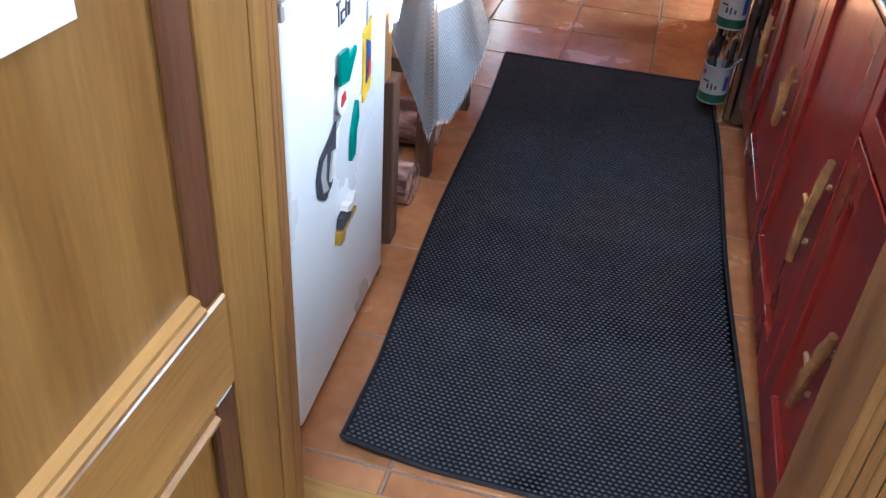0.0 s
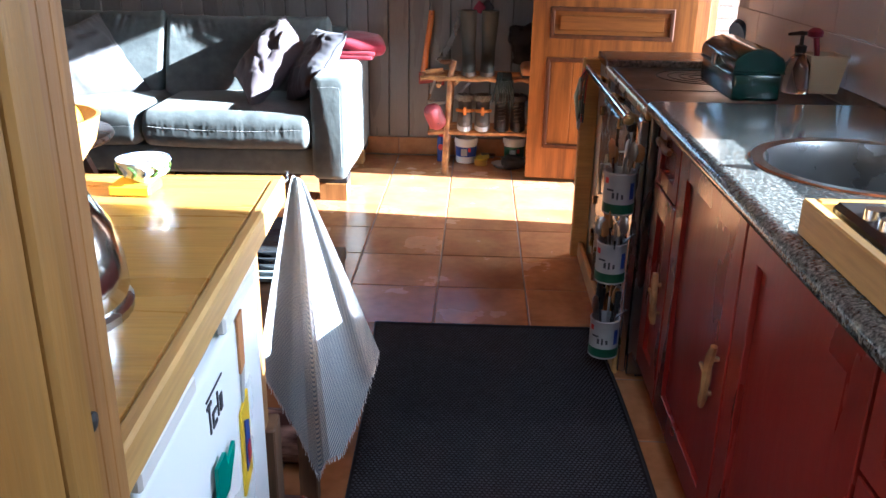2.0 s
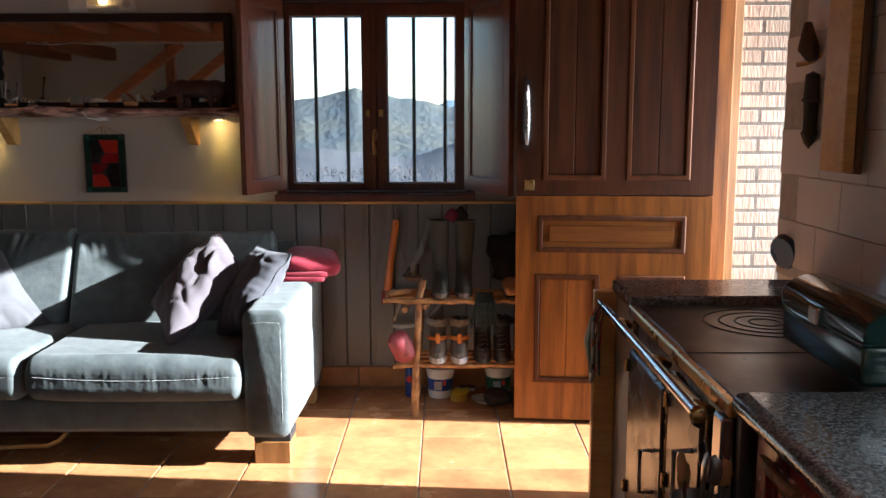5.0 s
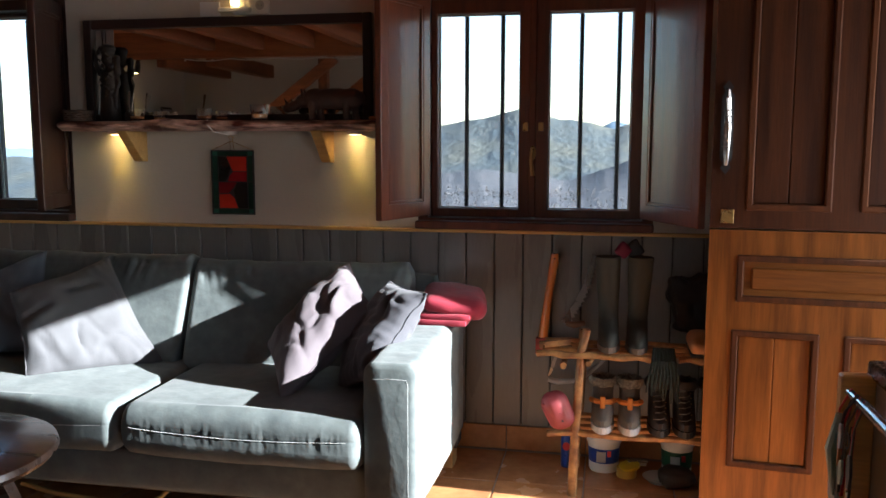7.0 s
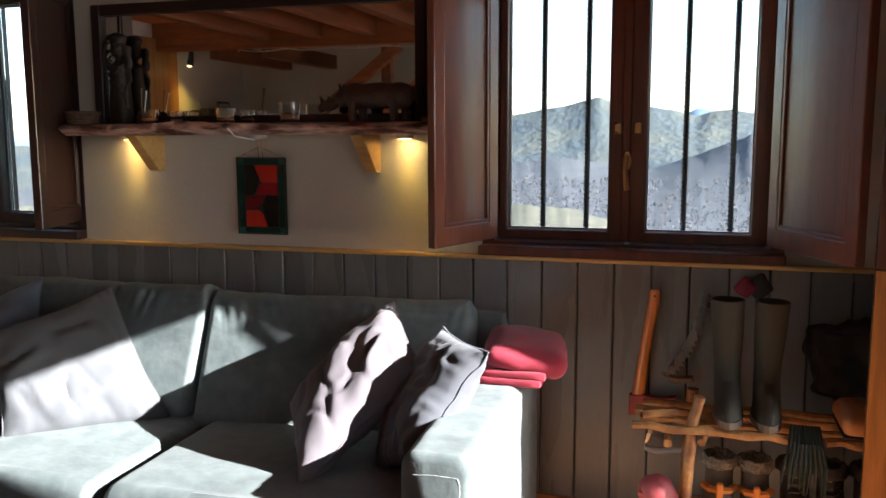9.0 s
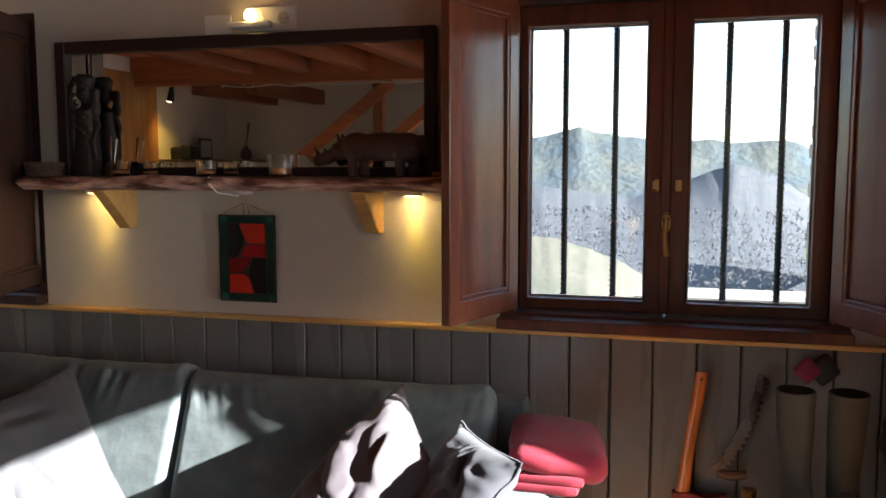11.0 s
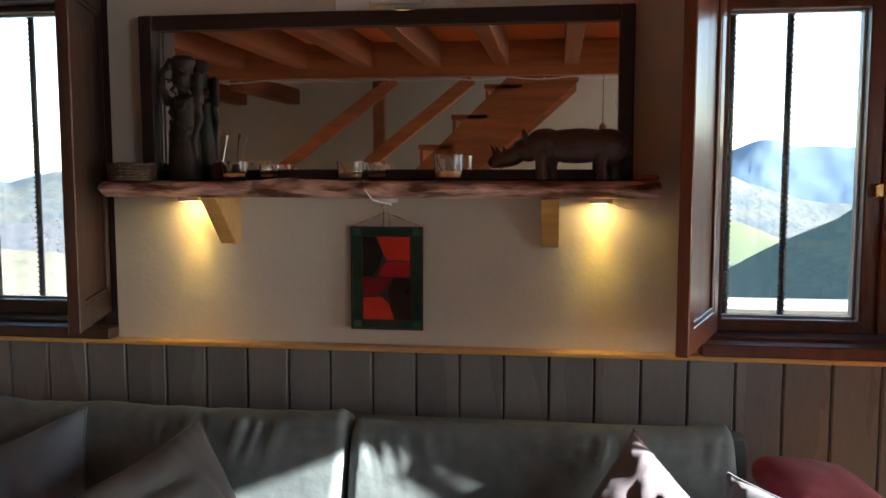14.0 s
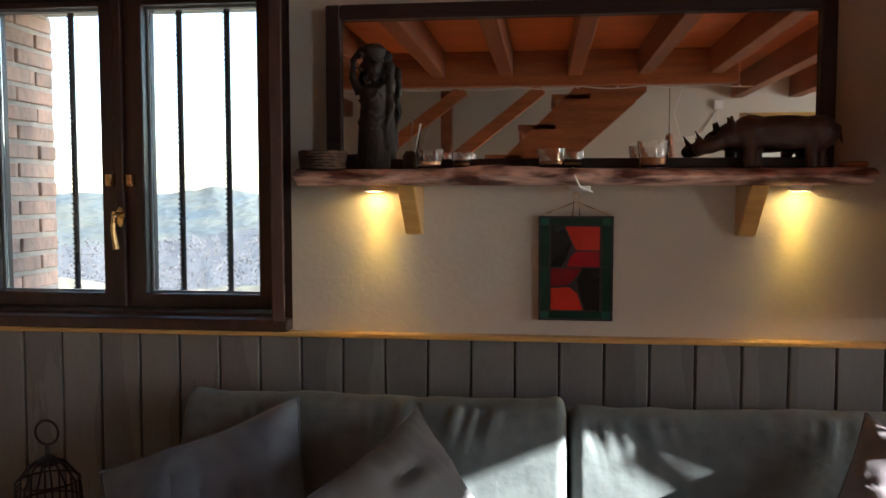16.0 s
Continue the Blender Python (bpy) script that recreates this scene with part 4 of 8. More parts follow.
def magnets():
    magnet("picture_magnet", 1.320, 0.632, [
        ("card", flat([(-0.028, -0.075), (0.024, -0.06), (0.027, 0.078), (-0.022, 0.062)], 0.0005, 0.004), "yellow"),
        ("picture", flat([(-0.014, -0.04), (0.016, -0.03), (0.012, 0.035), (-0.010, 0.045)], 0.0043, 0.006), "plastic_blue"),
        ("figure", flat([(-0.008, -0.03), (0.010, -0.022), (0.004, 0.006), (-0.006, 0.0)], 0.0063, 0.0075), "plastic_red")], "yellow rectangular picture magnet on the fridge door")
    magnet("map_magnet", 1.175, 0.655, [
        ("card", flat([(-0.045, -0.10), (0.018, -0.065), (0.03, 0.03), (-0.038, 0.02)], 0.0005, 0.001), "glass"),
        ("ring", flat(ellipse(-0.006, -0.035, 0.026, 0.036, 18), 0.002, 0.005), "plastic_white"),
        ("pin", flat([(-0.03, 0.0), (0.012, -0.01), (0.05, 0.035), (0.048, 0.046), (0.012, 0.034), (0.008, 0.06), (-0.028, 0.062)], 0.005, 0.010), "teal"),
        ("mark", flat([(-0.018, -0.05), (0.004, -0.044), (0.0, -0.025), (-0.016, -0.028)], 0.0052, 0.007), "plastic_red")], "teal and white shaped magnet holding a ticket")
    magnet("clip_magnet", 1.235, 0.530, [
        ("arm", flat([(-0.028, -0.065), (-0.006, -0.060), (0.004, -0.006), (-0.020, 0.0)], 0.0005, 0.008), "teal"),
        ("arm", flat([(-0.020, 0.0), (0.004, -0.006), (0.022, 0.02), (0.014, 0.062), (-0.004, 0.035)], 0.0005, 0.008), "teal")], "folded green plastic clip magnet")
    magnet("shield_magnet", 1.090, 0.522, [
        ("rim", flat([(-0.05, 0.01), (-0.035, 0.05), (0.0, 0.068), (0.032, 0.09), (0.028, 0.0), (0.010, -0.048), (-0.02, -0.064), (-0.045, -0.035)], 0.0005, 0.004), "label_dark"),
        ("field", flat([(-0.038, 0.01), (-0.026, 0.038), (-0.012, 0.046), (-0.018, -0.01), (-0.006, -0.046), (-0.03, -0.036)], 0.0042, 0.0055), "label_pale"),
        ("figure", flat([(-0.004, -0.03), (0.018, -0.02), (0.024, 0.03), (0.008, 0.035), (0.0, 0.0)], 0.0042, 0.008), "plastic_white")], "black and white shield-shaped magnet")
    magnet("animal_magnet", 1.168, 0.380, [
        ("base", flat([(-0.04, -0.045), (-0.018, -0.05), (-0.010, -0.028), (0.045, -0.022), (0.045, -0.012), (0.0, -0.008), (-0.035, -0.018)], 0.0005, 0.012), "yellow_tin"),
        ("body", flat([(-0.032, -0.012), (0.012, -0.008), (0.018, 0.018), (-0.028, 0.012)], 0.0005, 0.014), "label_dark"),
        ("head", flat([(0.004, 0.008), (0.022, 0.012), (0.035, 0.034), (0.026, 0.038), (0.012, 0.024), (-0.01, 0.03), (-0.014, 0.02)], 0.0005, 0.016), "plastic_white")], "small painted animal figure magnet")
    magnet("doll_magnet", 1.330, 0.795, [
        ("body", flat([(-0.012, -0.045), (0.014, -0.04), (0.018, 0.045), (-0.010, 0.04)], 0.0005, 0.004), "tan"),
        ("leg", flat([(-0.01, -0.095), (0.0, -0.095), (0.014, -0.045), (-0.008, -0.045)], 0.0005, 0.003), "label_pale")], "small tan and white cut-out magnet")


magnets()


# ---- island worktop ----
def island():
    t = thing("island_counter", (-0.95, 1.25, 0.0), "honey-coloured pine kitchen island with a thick worktop beside the fridge", "counter")
    for k in range(3):
        x1 = -0.490 - 0.36 * k
        part("board", box(x1 - 0.358, x1, 0.72, 1.668, 0.902, 0.942, 0.003), "pine_x", t)
    part("edge_strip", box(-0.4895, -0.470, 0.72, 1.668, 0.897, 0.944, 0.004), "pine_y", t, "pale pine front edge")
    part("end_strip", box(-1.57, -0.470, 1.6685, 1.69, 0.897, 0.944, 0.004), "pine_x", t, "pale pine end edge")
    part("end_panel", box(-0.62, -0.50, 1.485, 1.515, 0.0, 0.896, 0.003), "old_wood", t, "dark wooden end post")
    kp = part("side_panel", box(-0.545, -0.52, 1.516, 1.655, 0.46, 0.896, 0.003), "pine", t, "knotty pine side panel")
    for y, z in ((1.56, 0.80), (1.61, 0.74), (1.57, 0.70), (1.60, 0.58)):
        part("knot", lathe([(0.008, 0), (0.008, 0.0012), (0, 0.0012)], 10), "oak_dark", kp).matrix_basis = pose(0.95 - 0.519, y - 1.25, z, 0, 90, 0)
    part("leg", box(-0.58, -0.505, 1.625, 1.690, 0.0, 0.455, 0.003), "old_wood", t, "old dark wooden leg")
    part("shelf_board", box(-1.50, -0.55, 1.50, 1.66, 0.20, 0.235, 0.003), "old_wood_x", t)
    for x, y, z, r in ((-0.537, 1.84, 0.064, 0.062), (-0.56, 2.18, 0.074, 0.072), (-0.62, 1.80, 0.185, 0.055)):
        single("log", tube([(x - 0.45, y, z), (x - 0.2, y + 0.01, z), (x, y, z)], r, 14, 0.05), "bark", (x - 0.2, y, 0.0), "stripped reddish-brown log stored under the counter", "log", "stored logs", smooth=True)
    part("hook", tube([(-0.475, 1.694, 0.93), (-0.47, 1.712, 0.93), (-0.47, 1.714, 0.945)], 0.004), "steel", t)
    part("back_leg", box(-1.56, -1.48, 0.75, 0.83, 0.0, 0.9, 0.003), "old_wood", t)
    part("back_leg", box(-1.56, -1.48, 1.55, 1.63, 0.0, 0.9, 0.003), "old_wood", t)


island()


def towel():
    """A tea towel hung by one point at the counter's end, falling in two wide flaps."""
    low = [(0.0, -0.578, 0.545), (0.12, -0.560, 0.50), (0.30, -0.512, 0.40), (0.44, -0.470, 0.285), (0.52, -0.452, 0.325), (0.66, -0.418, 0.345), (0.78, -0.388, 0.420), (0.90, -0.352, 0.535), (1.0, -0.340, 0.585)]

    def surf(u, v):
        bx = float(np.interp(u, [p[0] for p in low], [p[1] for p in low]))
        bz = float(np.interp(u, [p[0] for p in low], [p[2] for p in low]))
        tx, tz = -0.492 + 0.016 * u, 0.936 - 0.008 * u
        e = v ** 0.92
        x = tx + (bx - tx) * e
        z = tz + (bz - tz) * v
        s = 0.25 + 0.75 * v
        saw = float(np.interp(u, [0, 0.12, 0.26, 0.38, 0.44, 0.50, 0.56, 0.72, 0.88, 1.0], [-0.01, 0.03, 0.085, 0.10, 0.06, 0.015, 0.01, 0.055, 0.092, 0.07]))
        y = 1.705 + s * (saw + 0.004 * math.sin(u * 23 + 2 * v))
        k = (y - 0.35) / 1.37
        return Vector((-0.21 + (x + 0.21) * k, y, 1.353 + (z - 1.353) * k))

    nu, nv = 56, 44
    bm = bmesh.new()
    uvl = bm.loops.layers.uv.new("UVMap")
    g = [[bm.verts.new(surf(i / nu, j / nv)) for j in range(nv + 1)] for i in range(nu + 1)]

    def uv(i, j):
        u, v = i / nu, j / nv
        return (u, (v * 0.5 + (0.30 * (0.48 - u) if u < 0.48 else 0.34 * (u - 0.48))) / 0.0085)

    for i in range(nu):
        for j in range(nv):
            idx = ((i, j), (i + 1, j), (i + 1, j + 1), (i, j + 1))
            f = bm.faces.new([g[a][b] for a, b in idx])
            for lp, (a, b) in zip(f.loops, idx):
                lp[uvl].uv = uv(a, b)
    bmesh.ops.solidify(bm, geom=bm.faces[:], thickness=0.002)
    tw = thing("tea_towel", (-0.46, 1.72, 0.945), "blue and white striped tea towel hung from the counter corner", "towel")
    part("cloth", bm, "towel", tw, smooth=True)
    rng = random.Random(3)
    fr = bmesh.new()
    for q in range(90):
        p = surf(q / 89, 1.0)
        join(fr, tube([p, p + Vector((rng.uniform(-0.003, 0.003), rng.uniform(-0.003, 0.003), -0.012))], 0.0008, 3))
    part("fringe", fr, "paper", tw, "short white fringe")


towel()


def kettle():
    k = thing("kettle", (-0.652, 1.10, 0.942), "polished steel stove kettle with a dark handle on the counter", "kettle")
    c = (-0.652, 1.10, 0.942)
    part("body", lathe([(0.085, 0), (0.098, 0.006), (0.104, 0.03), (0.102, 0.06), (0.092, 0.10), (0.072, 0.135), (0.045, 0.152), (0.0, 0.155)], 36, c), "chrome", k, "rounded polished steel body", smooth=True)
    part("base_ring", lathe([(0.09, 0.0), (0.106, 0.0), (0.107, 0.01), (0.1, 0.014)], 36, c), "steel", k, smooth=True)
    part("lid_knob", lathe([(0.012, 0.155), (0.010, 0.168), (0.018, 0.176), (0.012, 0.188), (0, 0.19)], 16, c), "black", k, "black lid knob", smooth=True)
    part("spout", tube([(c[0] - 0.07, c[1] + 0.055, c[2] + 0.08), (c[0] - 0.10, c[1] + 0.08, c[2] + 0.12), (c[0] - 0.12, c[1] + 0.095, c[2] + 0.13)], [0.022, 0.016, 0.013], 12), "chrome", k, smooth=True)
    part("handle_grip", tube([(c[0] - 0.09, c[1] + 0.05, c[2] + 0.09), (c[0] - 0.10, c[1] + 0.055, c[2] + 0.17), (c[0] - 0.05, c[1] + 0.01, c[2] + 0.205), (c[0] + 0.01, c[1] - 0.02, c[2] + 0.19)], [0.008, 0.010, 0.012, 0.009], 10), "black", k, "dark curved handle", smooth=True)


kettle()


def bowls():
    c = (-0.92, 1.60, 0.942)
    b = thing("fruit_bowl", c, "pale turned wooden bowl holding fruit on the counter", "bowl")
    part("bowl", lathe([(0.0, 0.0), (0.05, 0.0), (0.055, 0.006), (0.09, 0.03), (0.118, 0.07), (0.130, 0.115), (0.124, 0.115), (0.112, 0.072), (0.085, 0.036), (0.05, 0.014), (0, 0.012)], 36, c), "bowl_wood", b, smooth=True)
    for nm, dx, dy, r, mat, lab in (("orange", 0.02, -0.03, 0.038, "orange", "whole orange"), ("orange", -0.05, 0.03, 0.038, "orange", "whole orange"), ("lemon", 0.04, 0.04, 0.03, "yellow", "whole lemon")):
        cc = (c[0] + dx, c[1] + dy, c[2] + 0.045)
        fr = single(nm, lathe([(0, 0), (r * 0.6, r * 0.2), (r, r), (r * 0.6, r * 1.8), (0, 2 * r)], 18, cc), mat, cc, lab + " in the wooden bowl", "fruit", "fruit in the bowl", smooth=True)
    bt = (c[0] + 0.075, c[1] + 0.02, c[2] + 0.075)
    single("pear", lathe([(0, 0), (0.02, 0.004), (0.028, 0.02), (0.022, 0.045), (0.012, 0.062), (0.008, 0.072), (0, 0.075)], 14, bt), "yellow", bt, "small yellow pear in the wooden bowl", "fruit", "fruit in the bowl", smooth=True)
    c = (-0.705, 1.575, 0.962)
    p = thing("patterned_bowl", c, "small blue and green painted ceramic bowl standing on a yellow tin", "bowl")
    q = 0.60
    part("bowl", lathe([(r * q, z * q) for r, z in ((0.0, 0.0), (0.028, 0.0), (0.032, 0.006), (0.052, 0.018), (0.066, 0.04), (0.071, 0.060), (0.067, 0.060), (0.060, 0.040), (0.045, 0.022), (0, 0.012))], 32, c), "ceramic_white", p, smooth=True)
    for k in range(14):
        a = 2 * math.pi * k / 14
        bm = bmesh.new()
        pts = []
        for q in range(7):
            s = q / 6
            r = (0.054 + 0.016 * s ** 0.6) * 0.60
            z = (0.020 + 0.034 * s) * 0.60
            aa = a + 0.25 * math.sin(s * 3.1)
            pts.append((c[0] + (r + 0.0015) * math.cos(aa), c[1] + (r + 0.0015) * math.sin(aa), c[2] + z))
        join(bm, tube(pts, [0.0015, 0.003, 0.004, 0.003, 0.003, 0.002, 0.0015], 5))
        part("painted_leaf", bm, "ceramic_blue" if k % 2 else "leaf", p)
    part("rim", lathe([(0.0400, 0.0357), (0.0429, 0.0357), (0.0429, 0.0380), (0.0400, 0.0380), (0.0400, 0.0357)], 32, c, False), "ceramic_blue", p, "blue painted rim", smooth=True)
    single("yellow_box", box(-0.755, -0.685, 1.540, 1.600, 0.942, 0.9615, 0.004), "yellow", (-0.72, 1.57, 0.942), "flat bright yellow box under the painted bowl", "box")


bowls()


def shelf_unit():
    """A low wooden bench with a stack of plates, behind the island."""
    b = thing("low_bench", (-0.72, 2.30, 0.0), "old brown wooden low bench behind the island, carrying stacked plates", "bench")
    part("top", box(-1.05, -0.526, 1.98, 2.515, 0.462, 0.498, 0.004), "old_wood_x", b, "worn brown plank top")
    for x in (-0.575, -1.05):
        for y in (1.99, 2.47):
            part("leg", box(x, x + 0.045, y, y + 0.04, 0.0, 0.461, 0.003), "old_wood", b)
    part("stretcher", box(-1.0, -0.58, 2.475, 2.50, 0.10, 0.15, 0.002), "old_wood_x", b)
    c = (-0.685, 2.33)
    for k in range(5):
        z = 0.4985 + k * 0.0175
        mat = "ceramic_grey" if k < 2 else "ceramic_dark"
        lab = "pale blue stoneware plate in the stack" if k < 2 else "dark stoneware plate in the stack"
        r = 0.138
        pl = single("plate", lathe([(0.0, 0.0), (0.06, 0.0), (0.07, 0.004), (0.115, 0.010), (r, 0.030), (r - 0.004, 0.032), (0.113, 0.016), (0.07, 0.009), (0, 0.007)], 40, (*c, z)), mat, (*c, z), lab, "plate", "stack of plates", smooth=True)


shelf_unit()


def turn_group(names, pivot, degrees, shift=0.0):
    """The island side stands a few degrees off the walls."""
    m = Matrix.Translation((pivot[0] + shift, pivot[1], 0)) @ Matrix.Rotation(radians(degrees), 4, "Z") @ Matrix.Translation((-pivot[0], -pivot[1], 0))
    for ob in bpy.data.objects:
        if ob.parent is None and ob.name.split(".")[0] in names:
            ob.matrix_basis = m @ ob.matrix_basis


turn_group({"fridge", "picture_magnet", "map_magnet", "clip_magnet", "shield_magnet", "animal_magnet", "doll_magnet"}, (-0.48, 1.23), 2.8, -0.010)
turn_group({"island_counter"}, (-0.47, 1.30), 3.5, -0.005)


# ---- kitchen run on the east side ----
KX = 0.362


def branch_handle(parent, a, b, seed, r=0.010):
    """A handle cut from a stripped branch, with a small stub."""
    rng = random.Random(seed)
    a, b = Vector(a), Vector(b)
    pts = []
    for k in range(7):
        s = k / 6
        p = a.lerp(b, s) + Vector((-0.016 - 0.003 * math.sin(math.pi * min(1, max(0, s))) ** 0.5, rng.uniform(-0.004, 0.004), rng.uniform(-0.003, 0.003)))
        pts.append(p)
    bm = tube(pts, [r * v for v in (0.75, 1.1, 0.9, 1.15, 0.95, 1.1, 0.7)], 8, 0.08, seed)
    for s in (0.22, 0.78):
        p = a.lerp(b, s)
        join(bm, tube([p + Vector((-0.018, 0, 0)), p + Vector((0.001, 0.0, 0))], r * 0.6, 7))
    m = a.lerp(b, 0.42)
    join(bm, tube([m + Vector((-0.024, 0, 0)), m + Vector((-0.030, 0.018, 0.012))], [r * 0.6, r * 0.4], 7))
    return part("handle", bm, "branch", parent, "handle cut from a stripped branch", smooth=True)


def front(parent, name, y0, y1, z0, z1, x=KX, rail=0.075):
    """A framed door or drawer front with a recessed panel."""
    bm = rect_frame("x", (y0, y1, z0, z1), (y0 + rail, y1 - rail, z0 + rail, z1 - rail), x, x + 0.022, 0.002)
    f = part(name, bm, "red_paint", parent)
    part("panel", box(x + 0.0125, x + 0.02, y0 + rail + 0.001, y1 - rail - 0.001, z0 + rail + 0.001, z1 - rail - 0.001), "red_paint", f)
    return f


def base_unit(y0, y1, kind, seed, hy):
    c = thing("base_cabinet", (0.66, (y0 + y1) / 2, 0.0), {"door": "dark red painted base cabinet, panelled door, branch handle", "drawer": "dark red painted base cabinet with drawer, door and branch handles", "sink": "dark red painted sink cabinet with a branch handle"}[kind], "kitchen cabinet", "red kitchen cabinets")
    part("carcass", box(KX + 0.024, 0.955, y0 + 0.002, y1 - 0.002, 0.10, 0.868 if kind == "drawer" else 0.735), "red_paint", c)
    part("plinth", box(0.405, 0.95, y0 + 0.001, y1 - 0.001, 0.0, 0.0985), "red_paint", c)
    if kind == "drawer":
        d = front(c, "drawer", y0 + 0.004, y1 - 0.004, 0.690, 0.862, rail=0.045)
        m = (y0 + y1) / 2
        w = min(0.16, (y1 - y0) * 0.5)
        branch_handle(d, (KX, m - w / 2, 0.815), (KX, m + w / 2, 0.825), seed)
        f = front(c, "door", y0 + 0.004, y1 - 0.004, 0.104, 0.682)
    else:
        f = front(c, "door", y0 + 0.004, y1 - 0.004, 0.104, 0.862)
    branch_handle(f, (KX, hy[0], hy[1]), (KX, hy[2], hy[3]), seed + 5)
    return c


def kitchen():
    base_unit(2.365, 2.640, "drawer", 1, (2.43, 0.477, 2.40, 0.338))
    base_unit(1.800, 2.362, "sink", 2, (1.845, 0.557, 1.88, 0.39))
    base_unit(1.235, 1.797, "door", 3, (1.262, 0.611, 1.306, 0.382))
    base_unit(0.730, 1.232, "drawer", 4, (0.922, 0.51, 0.985, 0.31))
    w = thing("worktop", (0.66, 1.7, 0.87), "speckled polished granite worktop with a rounded front edge", "worktop")
    # the slab is cut round the sink
    sx, sy, sr = 0.655, 1.98, 0.225
    bm = bmesh.new()
    n = 48
    x0, x1, y0, y1 = 0.346, 0.978, 0.72, 2.655
    ring = [(sx + (sr - 0.01) * math.cos(2 * math.pi * k / n), sy + (sr - 0.01) * math.sin(2 * math.pi * k / n)) for k in range(n)]
    outer = []
    for k in range(n):
        a = 2 * math.pi * k / n
        dx, dy = math.cos(a), math.sin(a)
        s = min(((x1 - sx) / dx) if dx > 1e-6 else 9, ((x0 - sx) / dx) if dx < -1e-6 else 9, 0.32 / abs(dy) if abs(dy) > 1e-6 else 9)
        outer.append((sx + dx * s, sy + dy * s))
    vi = [bm.verts.new((*p, 0.912)) for p in ring]
    vo = [bm.verts.new((*p, 0.912)) for p in outer]
    vb = [bm.verts.new((*p, 0.870)) for p in ring]
    for k in range(n):
        j = (k + 1) % n
        bm.faces.new((vi[k], vo[k], vo[j], vi[j]))
        bm.faces.new((vi[k], vi[j], vb[j], vb[k]))
    for cx, cy in ((x0, sy - 0.32), (x1, sy - 0.32), (x0, sy + 0.32), (x1, sy + 0.32)):
        near = sorted(range(n), key=lambda k: (outer[k][0] - cx) ** 2 + (outer[k][1] - cy) ** 2)[:2]
        if all((abs(outer[k][0] - cx) > 1e-6 or abs(outer[k][1] - cy) > 1e-6) for k in near):
            bm.faces.new((vo[near[0]], vo[near[1]], bm.verts.new((cx, cy, 0.912))))
    bmesh.ops.recalc_face_normals(bm, faces=bm.faces)
    for f in bm.faces:
        if f.normal.z < -0.5:
            f.normal_flip()
    box(x0, x1, sy + 0.32, y1, 0.870, 0.912, bm=bm)
    box(x0, x1, y0, sy - 0.32, 0.870, 0.912, bm=bm)
    part("slab", bm, "granite", w)
    prof = [(0.3465, 0.869), (0.330, 0.872), (0.322, 0.880), (0.320, 0.891), (0.322, 0.902), (0.331, 0.910), (0.3465, 0.9125)]
    part("nosing", prism(prof, "y", y0, y1), "granite", w, "rounded granite front edge", smooth=True)
    part("upstand", box(0.955, 0.979, y0, 2.40, 0.9125, 0.975, 0.002), "granite", w, "low granite upstand at the wall")
    s = thing("sink", (sx, sy, 0.90), "round stainless steel sink set into the granite worktop", "sink")
    part("bowl", lathe([(0.0, -0.155), (0.03, -0.155), (0.15, -0.148), (0.185, -0.12), (0.198, -0.03), (0.203, 0.0), (0.210, 0.0145), (0.213, 0.0145), (0.207, 0.0), (0.202, -0.03), (0.189, -0.122), (0.152, -0.152), (0.03, -0.159), (0.0, -0.159)], 48, (sx, sy, 0.90)), "sink_steel", s, smooth=True)
    part("rim", lathe([(0.2105, 0.0147), (0.236, 0.0165), (0.240, 0.0128), (0.2135, 0.0125), (0.2105, 0.0147)], 48, (sx, sy, 0.90), False), "chrome", s, "bright steel rim", smooth=True)
    part("drain", lathe([(0.0, 0.003), (0.02, 0.003), (0.034, 0.005), (0.036, 0.001)], 24, (sx, sy, 0.746)), "black", s, smooth=True)
    f = thing("tap", (0.915, 1.86, 0.912), "chrome mixer tap behind the sink", "tap")
    part("column", lathe([(0.026, 0), (0.024, 0.01), (0.016, 0.016), (0.015, 0.13), (0.018, 0.135), (0.0, 0.14)], 20, (0.915, 1.86, 0.912)), "chrome", f, smooth=True)
    part("spout", tube([(0.915, 1.86, 1.02), (0.86, 1.89, 1.075), (0.79, 1.92, 1.078), (0.765, 1.93, 1.05)], [0.012, 0.012, 0.012, 0.011], 10), "chrome", f, smooth=True)
    part("lever", tube([(0.915, 1.86, 1.052), (0.93, 1.80, 1.09)], [0.008, 0.006], 8), "chrome", f, smooth=True)
    # hob board over a box
    h = thing("hob", (0.63, 1.28, 0.912), "black glass gas hob in a pine box on the worktop", "hob")
    part("box_side", box(0.352, 0.372, 1.02, 1.540, 0.913, 0.972, 0.003), "pine_y", h, "pale pine box side")
    part("box_end", box(0.3725, 0.90, 1.520, 1.540, 0.913, 0.972, 0.003), "pine_x", h, "pale pine box end")
    part("box_end", box(0.3725, 0.90, 1.02, 1.04, 0.913, 0.972, 0.003), "pine_x", h, "pale pine box end")
    part("glass_top", box(0.385, 0.89, 1.05, 1.51, 0.955, 0.978, 0.008), "enamel_black", h, "glossy black hob plate")
